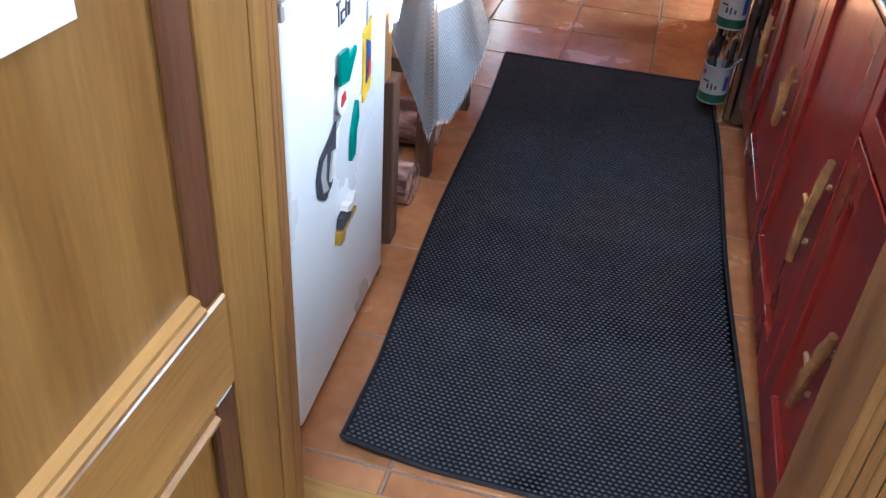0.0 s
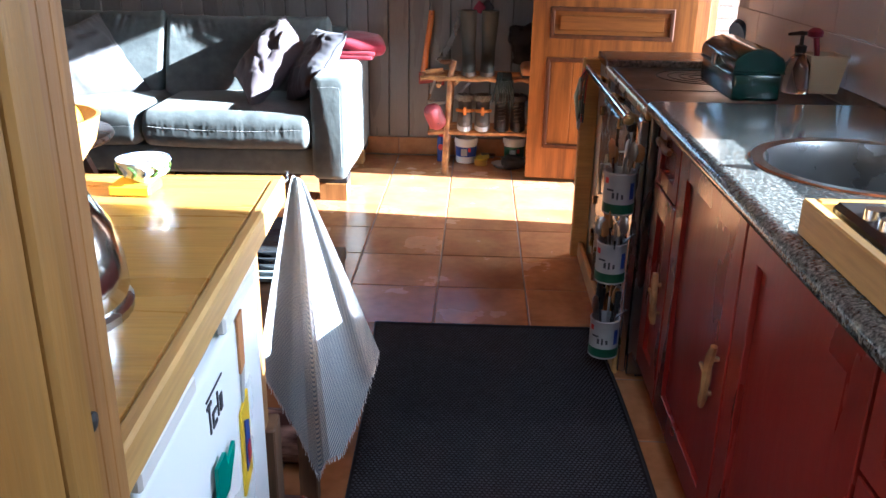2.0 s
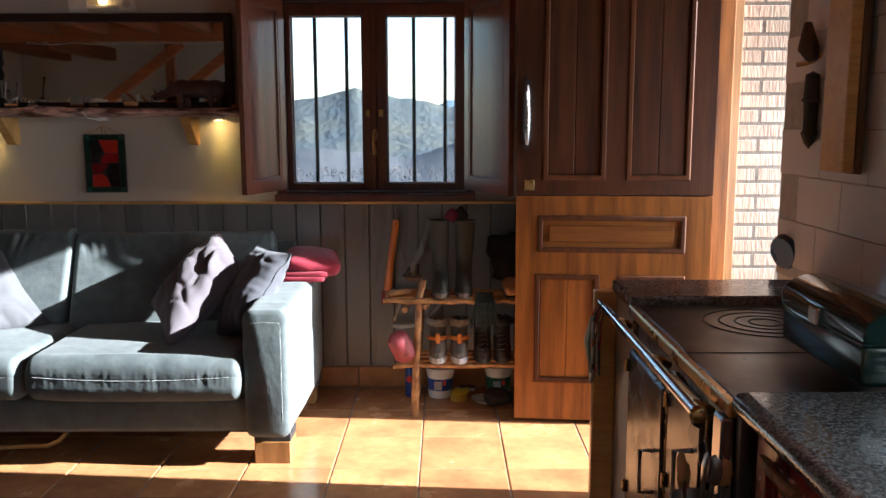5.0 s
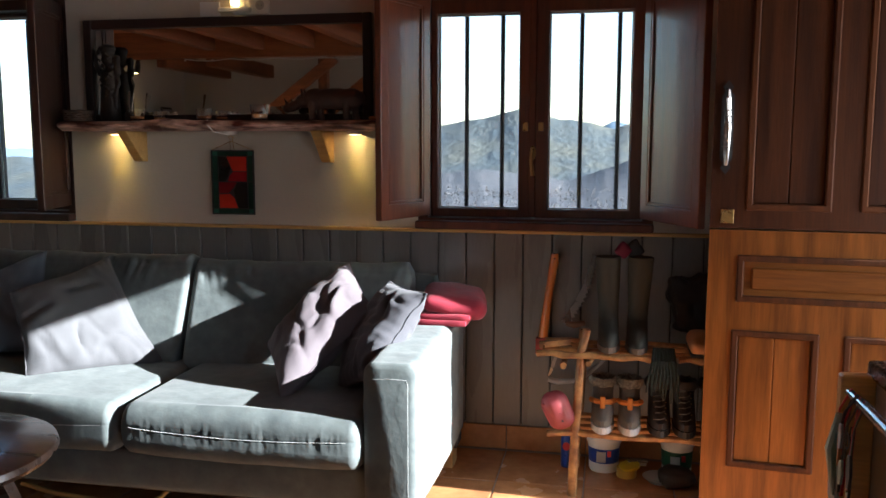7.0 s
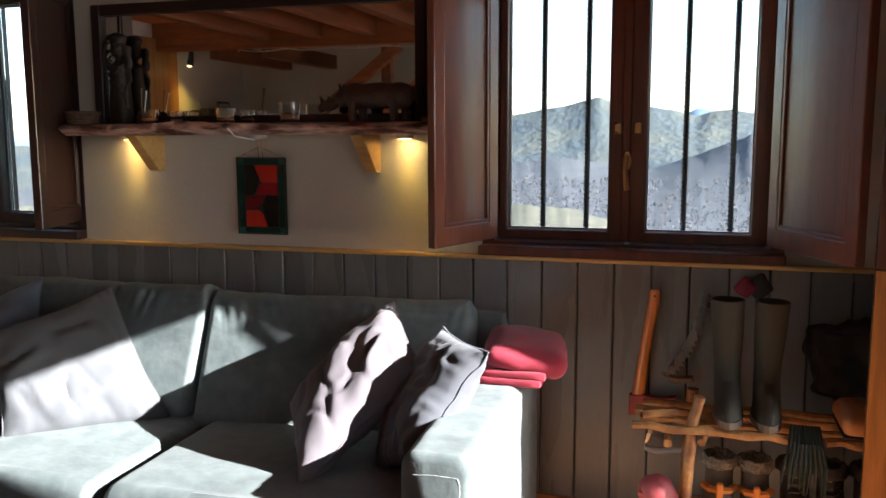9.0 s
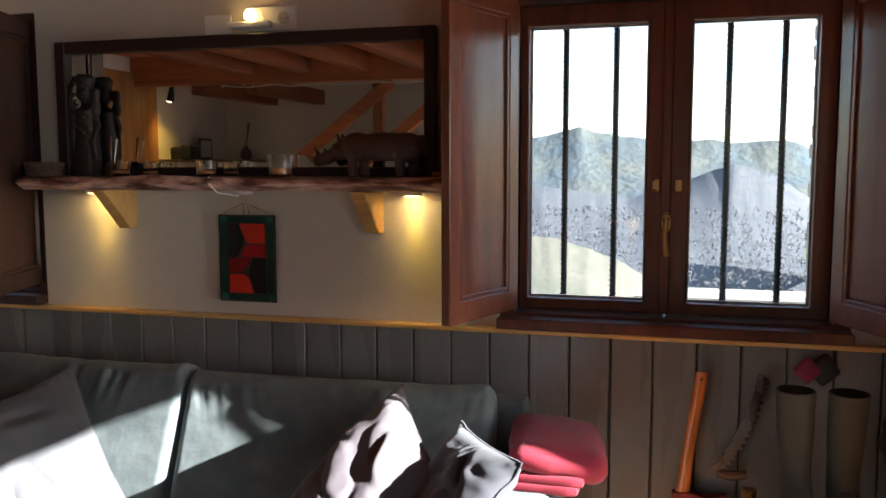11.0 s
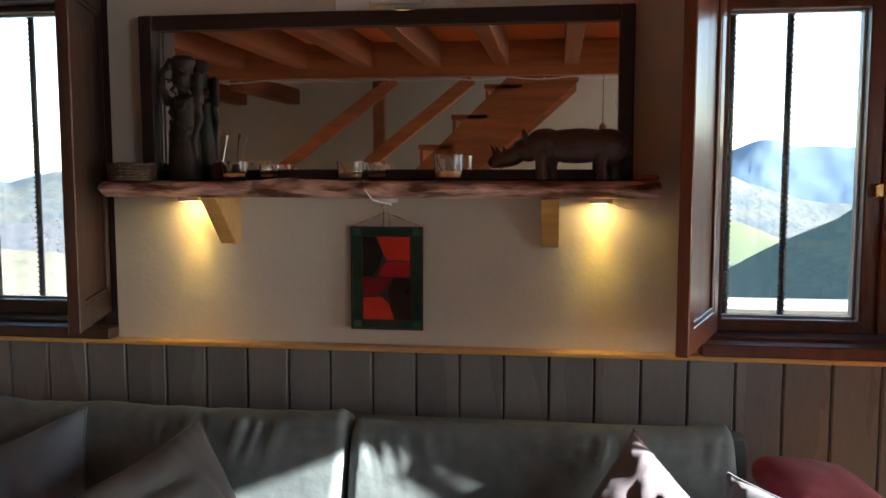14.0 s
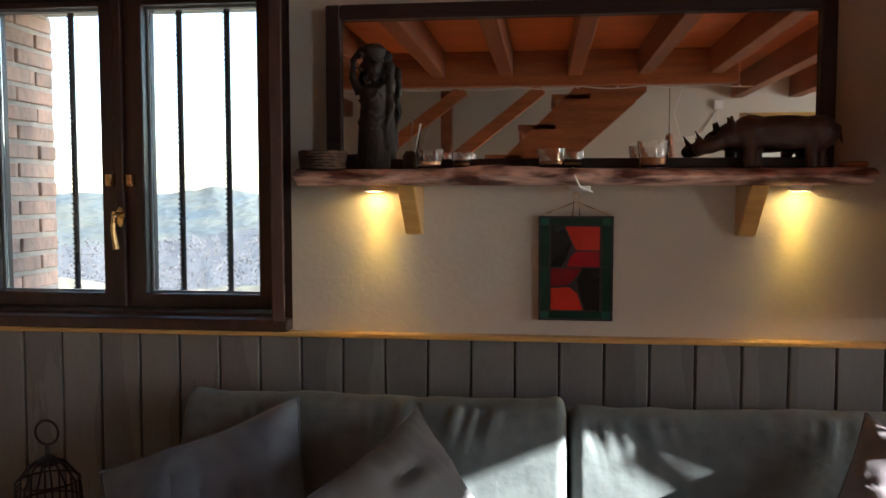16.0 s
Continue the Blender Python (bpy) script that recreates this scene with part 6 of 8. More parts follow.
def stuffed_pillow(corners, t, mat, label, seed, crumple=0.008, dents=(), n=46):
    """A loose pillow slumped between four corners (top, left, bottom, right), creased and dented."""
    c = [Vector(p) for p in corners]
    mid = sum(c, Vector()) / 4
    root = thing("throw_pillow", mid, label, "pillow", "pillows on the sofa")
    nrm = (c[2] - c[0]).cross(c[3] - c[1]).normalized()
    if nrm.y > 0:
        nrm = -nrm

    def base(u, v):
        a, b = (u + 1) / 2, (v + 1) / 2
        a = a + 0.030 * (1 - v * v) * (-u) * abs(u)
        b = b + 0.030 * (1 - u * u) * (-v) * abs(v)
        p = c[0].lerp(c[1], a).lerp(c[3].lerp(c[2], a), b)
        return p + nrm * (1.6 * crumple * noise.noise(Vector((u * 1.9 + seed, v * 1.9, 4.0))))

    bm = bmesh.new()
    for side in (1, -1):
        g = []
        for i in range(n + 1):
            row = []
            for j in range(n + 1):
                u, v = 2 * i / n - 1, 2 * j / n - 1
                k = (max(0.0, (1 - u ** 4) * (1 - v ** 4)) ** 0.55) * (1 - 0.35 * (u * u + v * v) / 2)
                d = t * k
                e = min(1 - abs(u), 1 - abs(v))
                rim = math.exp(-(e / 0.28) ** 2) * min(1.0, e / 0.04)
                along = v if 1 - abs(u) < 1 - abs(v) else u
                d += crumple * 0.55 * rim * noise.noise(Vector((along * 9 + seed, seed * 2, side)))
                q = Vector((u * 2.2 + 0.6 * v + seed, v * 1.1 - 0.5 * u, side * 3.0 + seed))
                d -= crumple * 0.9 * k * max(0.0, 1 - 5.0 * abs(noise.noise(q)))
                d += crumple * 0.6 * k * noise.noise(Vector((u * 3.5, v * 3.5 + seed, side)))
                for du, dv, ang, deep in dents:
                    ca, sa = math.cos(ang), math.sin(ang)
                    x, y = (u - du) * ca + (v - dv) * sa, -(u - du) * sa + (v - dv) * ca
                    d -= deep * math.exp(-(x / 0.24) ** 2 - (y / 0.07) ** 2) - 0.5 * deep * math.exp(-(x / 0.28) ** 2 - ((y - 0.16) / 0.09) ** 2)
                row.append(bm.verts.new(base(u, v) + nrm * (side * d)))
            g.append(row)
        for i in range(n):
            for j in range(n):
                bm.faces.new((g[i][j], g[i + 1][j], g[i + 1][j + 1], g[i][j + 1]))
    bmesh.ops.remove_doubles(bm, verts=bm.verts, dist=1e-4)
    bmesh.ops.recalc_face_normals(bm, faces=bm.faces)
    part("cover", bm, mat, root, smooth=True)
    pts = []
    for k in range(97):
        q = (k % 96) / 96 * 4
        e, f = int(q), q - int(q)
        u, v = [(-1 + 2 * f, -1), (1, -1 + 2 * f), (1 - 2 * f, 1), (-1, 1 - 2 * f)][e]
        pts.append(base(u, v) + nrm * (0.004 * noise.noise(Vector((k * 0.35, seed, 1)))))
    part("seam", tube(pts, 0.0030, 5), mat, root, "sewn edge seam")
    return root


def sewn_block(hx, hy, hz, r, rend, fold, step=0.012, nx=110):
    """A filled upholstery block along x: a rounded section, rounded ends, and folds pushed out along its skin."""
    def section(iy, iz):
        """iy, iz: half sizes; gives (y, z, ny, nz)."""
        rr = max(0.004, min(r, iy - 0.001, iz - 0.001))
        out = []
        for (ya, za), (yb, zb), (ny, nz), a0 in (((-iy, -iz + rr), (-iy, iz - rr), (-1, 0), 180), ((-iy + rr, iz), (iy - rr, iz), (0, 1), 90), ((iy, iz - rr), (iy, -iz + rr), (1, 0), 0), ((iy - rr, -iz), (-iy + rr, -iz), (0, -1), -90)):
            m = max(2, int(2 * (hz if ny else hy) / step))
            out += [(ya + (yb - ya) * q / m, za + (zb - za) * q / m, ny, nz) for q in range(m + 1)]
            cy, cz = yb - ny * rr, zb - nz * rr
            for q in range(1, 5):
                a = radians(a0 - 90 * q / 5)
                out.append((cy + rr * math.cos(a), cz + rr * math.sin(a), math.cos(a), math.sin(a)))
        return out

    bm = bmesh.new()
    rings = []
    for i in range(nx + 1):
        w = 2 * i / nx - 1
        x = hx * math.sin(w * math.pi / 2) * 0.35 + hx * w * 0.65
        t = max(0.0, (abs(x) - (hx - rend)) / rend)
        inset = rend * (1 - math.sqrt(max(0.0, 1 - t * t)))
        k = 1 - t ** 3
        ring = []
        for y, z, ny, nz in section(hy - inset, hz - inset):
            d = k * fold(x, y, z, ny, nz)
            ring.append(bm.verts.new((x, y + ny * d, z + nz * d)))
        rings.append(ring)
    m = len(rings[0])
    for a, b in zip(rings, rings[1:]):
        for q in range(m):
            bm.faces.new((a[q], a[(q + 1) % m], b[(q + 1) % m], b[q]))
    bm.faces.new(rings[0][::-1])
    bm.faces.new(rings[-1])
    bmesh.ops.recalc_face_normals(bm, faces=bm.faces)
    return bm


def soft_noise(a, b, c):
    return noise.noise(Vector((a, b, c)))


def placed(bm, at, rx=0, ry=0, rz=0):
    bmesh.ops.transform(bm, matrix=pose(*at, rx, ry, rz), verts=bm.verts)
    return bm


def sofa():
    s = thing("sofa", (-1.98, 4.93, 0.0), "large grey-green velvet sofa with loose cushions, raised on rough wooden blocks", "sofa")
    part("base", placed(soft_box(0.97, 0.42, 0.078, 0.02, (0, 0.004, 0), 0.004, 1.0), (-1.975, 4.945, 0.208)), "velvet", s, smooth=True)
    part("back_frame", placed(soft_box(1.02, 0.050, 0.335, 0.03, (0, 0.004, 0), 0.003, 2.0), (-1.975, 5.462, 0.475)), "velvet", s, smooth=True)
    for x in (-0.915, -3.035):
        def arm_fold(u, y, z, ny, nz):
            edge = 0.0012 * math.exp(-(((abs(u) - 0.452) / 0.006) ** 2))
            return 0.004 * soft_noise(u * 5 + x, y * 9, z * 6) + 0.0014 * soft_noise(u * 22, y * 20, z * 24 + x) + edge + 0.003 * (1 - (u / 0.5) ** 2)
        arm = part("armrest", placed(sewn_block(0.465, 0.090, 0.266, 0.034, 0.022, arm_fold, 0.016, 90), (x, 4.925, 0.396), 0, 0, 90), "velvet", s, smooth=True)
        yf = 4.4595
        part("stitching", tube([(x - 0.055, yf, 0.608), (x, yf - 0.0005, 0.612), (x + 0.056, yf, 0.610), (x + 0.062, yf, 0.595), (x + 0.062, yf, 0.20)], 0.0009, 5), "thread", arm, "pale stitched seam")
    for x0, x1, sd in ((-2.90, -1.905, 3.0), (-1.888, -1.012, 4.0)):
        cx, hw = (x0 + x1) / 2, (x1 - x0) / 2

        def seam_z(u):
            return 0.020 - 0.016 * (1 - (u / hw) ** 2)

        def seat_fold(u, y, z, ny, nz):
            f = 1 - (u / hw) ** 2
            d = 0.010 * f if ny < 0 else 0.0
            d += 0.020 * max(0.0, nz) * f * (1 - (y / 0.39) ** 2)
            d += 0.0035 * soft_noise(u * 4.5 + sd, y * 4, z * 6) + 0.0012 * soft_noise(u * 16, y * 14 + sd, z * 16)
            if ny < -0.3:
                q = z - seam_z(u)
                pleat = soft_noise(u * 34 + sd, 0.5 + 2 * q, sd) + 0.5 * soft_noise(u * 70, q * 4, sd)
                d += 0.0020 * pleat * math.exp(-(q / 0.030) ** 2) * (0.4 + 0.6 * abs(soft_noise(u * 5, sd, 1)) * 2) - 0.0012 * math.exp(-(q / 0.005) ** 2)
            return d

        c = part("seat_cushion", placed(sewn_block(hw, 0.385, 0.092, 0.062, 0.040, seat_fold, 0.009, 220), (cx, 4.822, 0.378)), "velvet", s, smooth=True)
        pts = []
        for k in range(161):
            u = (hw - 0.045) * (k / 80 - 1)
            z = seam_z(u)
            pts.append((cx + u, 4.822 - 0.385 - seat_fold(u, -0.385, z, -1, 0) - 0.0012, 0.378 + z))
        part("stitching", tube(pts, 0.0013, 5), "thread", c, "pale seam stitching")
    for x0, x1, sd, yc, zc, rz in ((-2.955, -1.972, 7.0, 5.165, 0.640, 0.0), (-1.966, -1.022, 8.0, 5.198, 0.622, 4.0)):
        cx, hw = (x0 + x1) / 2, (x1 - x0) / 2

        def back_fold(u, y, z, ny, nz):
            f = 1 - (u / hw) ** 2
            d = 0.006 * f * (1 if ny < 0 else 0)
            d += 0.0030 * soft_noise(u * 3.0 + sd, z * 3.5, 2.0) + 0.0010 * soft_noise(u * 9, z * 6 + sd, y * 8)
            q = 0.205 + 0.006 * math.sin(u * 9 + sd) - z
            if ny < -0.3 and nz < 0.5:
                patch = max(0.0, soft_noise(u * 3.3 + sd * 1.7, sd, 6.0) + 0.28)
                line = soft_noise((u + 0.25 * q * (1 if u > 0 else -1)) * 30 + sd, q * 1.5, sd)
                d += 0.050 * patch * min(0.35, max(-0.3, line)) * math.exp(-(max(0.0, q) / 0.045) ** 1.3) * (1 if q > 0 else math.exp(-(q / 0.012) ** 2))
                d -= 0.003 * math.exp(-(q / 0.006) ** 2)
            if nz > 0:
                d += nz * (0.007 * soft_noise(u * 9 + sd, y * 6, 1.0) + 0.003 * soft_noise(u * 30, y * 12, sd) + 0.018 * abs(u / hw) ** 5)
            return d

        part("back_cushion", placed(sewn_block(hw, 0.085, 0.250, 0.045, 0.030, back_fold, 0.010, 200), (cx, yc, zc), -24, 0, rz), "velvet", s, smooth=True)
    for x in (-0.912, -3.04):
        for y in (4.585, 5.32):
            part("foot", box(x - 0.075, x + 0.078, y - 0.065, y + 0.06, 0.0945, 0.131, 0.003), "black", s, "dark wooden foot")
            if y < 5:
                single("wood_block", box(x - 0.073, x + 0.077, y - 0.07, y + 0.065, 0.0, 0.094, 0.004), "pine", (x, y, 0), "rough pale wooden block under the sofa foot", "block", "sofa blocks")
            else:
                single("wood_block", box(x - 0.03, x + 0.06, y - 0.05, y + 0.05, 0.0, 0.094, 0.004), "pine_y", (x, y, 0), "rough pale wooden block under the rear sofa foot", "block", "sofa blocks")
    part("underside", box(-2.94, -1.0, 4.54, 5.35, 0.128, 0.134), "black", s)


sofa()
stuffed_pillow([(-1.274, 5.19, 0.892), (-1.507, 4.862, 0.609), (-1.350, 4.60, 0.462), (-1.085, 4.90, 0.745)], 0.098, "pillow_mauve", "crumpled mauve-grey cotton throw pillow leaning on the sofa", 1.3, 0.0095,
               ((0.2, -0.45, 1.3, 0.012), (-0.45, 0.2, 0.9, 0.014), (0.3, 0.45, 1.5, 0.010)))
stuffed_pillow([(-1.080, 5.08, 0.835), (-1.205, 4.79, 0.445), (-1.035, 4.67, 0.560), (-0.862, 4.79, 0.838)], 0.080, "pillow_dark", "dark grey cotton throw pillow leaning against the sofa arm", 4.1, 0.011,
               ((-0.55, 0.35, 0.6, 0.018), (0.2, 0.2, 1.6, 0.010)))
stuffed_pillow([(-2.340, 5.135, 0.888), (-2.500, 4.72, 0.800), (-2.405, 4.66, 0.468), (-2.020, 5.000, 0.462)], 0.072, "pillow_grey", "pale mauve-grey throw pillow propped on the sofa", 7.7, 0.010,
               ((-0.15, -0.62, -0.1, 0.022), (0.72, -0.35, 0.3, 0.024), (0.7, 0.45, 1.9, 0.012)))
stuffed_pillow([(-2.635, 5.130, 0.905), (-3.080, 4.98, 0.745), (-2.960, 4.78, 0.480), (-2.535, 4.96, 0.510)], 0.065, "pillow_blue", "slate-blue throw pillow in the far end of the sofa", 9.9, 0.010,
               ((0.3, -0.1, 0.1, 0.012),))


def blanket():
    b = thing("folded_blanket", (-0.875, 5.20, 0.662), "crimson fleece blanket folded on the sofa arm", "blanket")
    for k, (z, w, d) in enumerate(((0.676, 0.105, 0.15), (0.698, 0.108, 0.145))):
        part("fold", placed(soft_box(w, d, 0.0155, 0.013, (0.002, 0.002, 0.003), 0.003, k * 3.0, n=10), (-0.865 + 0.012 * k, 5.20, z)), "red_fleece", b, smooth=True)
    part("loose_end", placed(soft_box(0.125, 0.145, 0.036, 0.034, (0.006, 0.006, 0.018), 0.008, 5.0, n=14), (-0.835, 5.21, 0.742), 4, 7, 8), "red_fleece", b, smooth=True)


blanket()


def coffee_table():
    c = (-2.215, 3.93)
    t = thing("coffee_table", (*c, 0.0), "dark round wooden stool-table with splayed legs", "table")
    part("tabletop", lathe([(0.0, 0.418), (0.33, 0.418), (0.372, 0.428), (0.385, 0.445), (0.380, 0.462), (0.368, 0.468), (0.0, 0.468)], 48, (*c, 0)), "table_wood", t, smooth=True)
    for k in range(4):
        a = radians(22 + 90 * k)
        x, y = math.cos(a), math.sin(a)
        part("leg", tube([(c[0] + 0.20 * x, c[1] + 0.20 * y, 0.42), (c[0] + 0.37 * x, c[1] + 0.37 * y, 0.0)], [0.030, 0.024], 4), "table_wood", t)
    k = single("wood_block", box(c[0] + 0.02, c[0] + 0.19, c[1] - 0.07, c[1] + 0.06, 0.4685, 0.515, 0.004), "pine", (c[0] + 0.1, c[1], 0.4685), "small pine board block on the round table", "block")


coffee_table()
bn = thing("bentwood_frame", (-2.1, 4.66, 0.0), "pale bentwood rocker frame lying under the sofa", "chair frame")
part("runner", tube([(-2.45, 4.66, 0.055), (-2.30, 4.65, 0.030), (-2.10, 4.64, 0.022), (-1.90, 4.64, 0.030), (-1.86, 4.66, 0.045), (-1.83, 4.70, 0.085)], 0.010, 8), "bowl_wood", bn, smooth=True)
part("runner", tube([(-2.45, 4.95, 0.055), (-2.30, 4.95, 0.030), (-2.10, 4.94, 0.022), (-1.90, 4.94, 0.030), (-1.83, 4.95, 0.085)], 0.010, 8), "bowl_wood", bn, smooth=True)
part("crossbar", tube([(-1.86, 4.66, 0.045), (-1.86, 4.95, 0.045)], 0.009, 8), "black", bn, smooth=True)


def persian_rug():
    x0, x1, y0, y1 = -3.05, -1.052, 2.92, 4.185
    r = thing("patterned_rug", ((x0 + x1) / 2, (y0 + y1) / 2, 0.0), "flat woven rug with cream, rust and blue geometric pattern", "rug")
    part("ground_weave", box(x0, x1, y0, y1, 0.001, 0.006), "rug_red", r)

    def patches(name, mat, shapes, z):
        verts, faces = [], []
        for s in shapes:
            i = len(verts)
            verts.extend([(p[0], p[1], z) for p in s])
            faces.append(tuple(range(i, i + len(s))))
        me = bpy.data.meshes.new(name)
        inv = BASE[r.name].inverted()
        me.from_pydata([tuple(inv @ Vector(v)) for v in verts], [], faces)
        me.materials.append(M[mat])
        o = new(name, me)
        o.parent = r
        tagged(o, "", "", "", "stuff")

    def frame_strip(d0, d1):
        return [[(x0 + d0, y0 + d0), (x1 - d0, y0 + d0), (x1 - d0, y0 + d1), (x0 + d0, y0 + d1)], [(x0 + d0, y1 - d1), (x1 - d0, y1 - d1), (x1 - d0, y1 - d0), (x0 + d0, y1 - d0)],
                [(x0 + d0, y0 + d1), (x0 + d1, y0 + d1), (x0 + d1, y1 - d1), (x0 + d0, y1 - d1)], [(x1 - d1, y0 + d1), (x1 - d0, y0 + d1), (x1 - d0, y1 - d1), (x1 - d1, y1 - d1)]]

    patches("dark_border", "rug_dark", frame_strip(0.012, 0.115), 0.0066)
    patches("cream_border", "rug_cream", frame_strip(0.125, 0.215), 0.0066)
    patches("thin_line", "rug_cream", frame_strip(0.022, 0.030) + frame_strip(0.100, 0.108), 0.0070)
    rng = random.Random(8)
    leaves, reds, blues, creams, darks = [], [], [], [], []

    def dia(cx, cy, a, b):
        return [(cx - a, cy), (cx, cy - b), (cx + a, cy), (cx, cy + b)]

    def hook(cx, cy, s, f):
        return [(cx, cy), (cx + s * f, cy + s * 0.5), (cx + s * f * 0.4, cy + s), (cx - s * 0.2 * f, cy + s * 0.7)]

    for k in range(48):
        f = (k + 0.5) / 48
        for yy in (y0 + 0.064, y1 - 0.064):
            cx = x0 + 0.05 + f * (x1 - x0 - 0.1)
            leaves.append(hook(cx, yy - 0.02, 0.035, 1 if k % 2 else -1))
            if k % 3 == 0:
                leaves.append(dia(cx + 0.015, yy + 0.012, 0.012, 0.010))
        for yy in (y0 + 0.17, y1 - 0.17):
            cx = x0 + 0.15 + f * (x1 - x0 - 0.3)
            (reds if k % 2 else blues).append(dia(cx, yy, 0.020, 0.026))
            darks.append(hook(cx + 0.012, yy - 0.03, 0.016, -1 if k % 2 else 1))
    for k in range(28):
        f = (k + 0.5) / 28
        for xx in (x0 + 0.064, x1 - 0.064):
            leaves.append(hook(xx - 0.01, y0 + 0.06 + f * (y1 - y0 - 0.12), 0.035, 1 if k % 2 else -1))
        for xx in (x0 + 0.17, x1 - 0.17):
            cy = y0 + 0.16 + f * (y1 - y0 - 0.32)
            (reds if k % 2 else blues).append(dia(xx, cy, 0.026, 0.020))
    step = 0.21
    i = 0
    cx = x0 + 0.33
    while cx < x1 - 0.28:
        cy = y0 + 0.33
        j = 0
        while cy < y1 - 0.28:
            s = 0.098
            (blues if (i + j) % 2 else creams).append([(cx - s, cy - s), (cx + s, cy - s), (cx + s, cy + s), (cx - s, cy + s)])
            for a in range(8):
                t0 = a * math.pi / 4
                p = [(cx, cy), (cx + 0.08 * math.cos(t0 - 0.2), cy + 0.08 * math.sin(t0 - 0.2)), (cx + 0.09 * math.cos(t0), cy + 0.09 * math.sin(t0)), (cx + 0.08 * math.cos(t0 + 0.2), cy + 0.08 * math.sin(t0 + 0.2))]
                (reds if a % 2 else darks).append(p)
            cy += step
            j += 1
        cx += step
        i += 1
    patches("cream_motif", "rug_cream", creams, 0.0068)
    patches("blue_motif", "rug_blue", blues, 0.0071)
    patches("leaf_motif", "rug_cream", leaves, 0.0074)
    patches("red_motif", "rug_red", reds, 0.0078)
    patches("dark_motif", "rug_dark", darks, 0.0082)
    fr = bmesh.new()
    for k in range(90):
        y = y0 + (y1 - y0) * k / 89
        join(fr, tube([(x1, y, 0.004), (x1 + rng.uniform(0.018, 0.028), y + rng.uniform(-0.006, 0.006), 0.0018)], 0.0012, 3))
    part("fringe", fr, "rug_cream", r, "short cream fringe")


persian_rug()


# ---- boot rack and what is on it ----
def boot_rack():
    r = thing("boot_rack", (-0.14, 5.20, 0.0), "rustic boot rack of debarked branches and split logs against the boarding", "rack")
    part("post", tube([(-0.343, 5.095, 0.0), (-0.335, 5.10, 0.27), (-0.318, 5.105, 0.58), (-0.298, 5.105, 0.665)], [0.020, 0.018, 0.017, 0.016], 10, 0.05, 2), "branch", r, "knotty branch post", smooth=True)
    part("post", tube([(-0.343, 5.40, 0.0), (-0.33, 5.40, 0.27), (-0.315, 5.40, 0.60)], 0.021, 10, 0.05, 3), "branch", r, "knotty branch post", smooth=True)
    for y in (5.10, 5.40):
        part("post", tube([(0.30, y, 0.0), (0.30, y, 0.60)], 0.021, 10, 0.05, 4), "branch", r, "knotty branch post", smooth=True)
    for x0, z, sd in ((-0.445, 0.262, 5), (-0.490, 0.575, 6)):
        gap = 0.05 if z > 0.5 else None
        for k in range(4):
            y = 5.095 + 0.075 * k
            x1 = 0.36
            if z > 0.5 and k == 0:
                spans = ((x0, -0.055), (0.045, x1))
            else:
                spans = ((x0 + 0.02 * (k % 2), x1),)
            for a, b in spans:
                n = 8
                pts = [(a + (b - a) * q / n, y + 0.004 * math.sin(q * 1.7 + sd + k), z - 0.011 + 0.004 * math.sin(q * 2.1 + sd)) for q in range(n + 1)]
                part("shelf_branch", tube(pts, [0.0135 + 0.003 * math.sin(q * 3.3 + k) for q in range(n + 1)], 8, 0.06, sd * 10 + k), "branch", r, smooth=True)
    part("brace", tube([(-0.46, 5.10, 0.60), (-0.36, 5.11, 0.612)], 0.014, 9, 0.05), "branch", r, smooth=True)
    part("peg", tube([(-0.385, 5.06, 0.528), (-0.385, 5.40, 0.53)], 0.013, 9), "branch", r, smooth=True)
    part("peg", tube([(-0.290, 5.06, 0.540), (-0.24, 5.40, 0.548)], 0.011, 9), "branch", r, smooth=True)


boot_rack()


def rubber_boot(x, y, z, tilt):
    b = thing("rubber_boot", (x, y, z), "tall olive-brown rubber boot standing on the rack", "boot", "rubber boots")
    bm = bmesh.new()
    n = 18
    rings = []
    for zz, rx, ry, cy in ((0.0, 0.040, 0.115, -0.045), (0.018, 0.042, 0.118, -0.045), (0.05, 0.040, 0.105, -0.038), (0.075, 0.040, 0.078, -0.014), (0.11, 0.039, 0.052, 0.012), (0.16, 0.040, 0.048, 0.018), (0.24, 0.046, 0.050, 0.016), (0.35, 0.050, 0.052, 0.014), (0.352, 0.046, 0.048, 0.014), (0.25, 0.042, 0.046, 0.016)):
        rings.append([bm.verts.new((x + tilt * zz + rx * math.cos(2 * math.pi * k / n), y + cy + ry * math.sin(2 * math.pi * k / n), z + zz)) for k in range(n)])
    for a, c in zip(rings, rings[1:]):
        for k in range(n):
            bm.faces.new((a[k], a[(k + 1) % n], c[(k + 1) % n], c[k]))
    bm.faces.new(rings[0][::-1])
    bmesh.ops.recalc_face_normals(bm, faces=bm.faces)
    part("shaft", bm, "rubber_boot", b, smooth=True)
    so = prism([(x + 0.044 * math.cos(t) , y - 0.045 + 0.122 * math.sin(t)) for t in [2 * math.pi * k / 20 for k in range(20)]], "z", z - 0.0, z + 0.022)
    part("sole", so, "suede", b, "pale rubber sole")


rubber_boot(-0.215, 5.24, 0.580, -0.03)
rubber_boot(-0.108, 5.24, 0.580, 0.03)


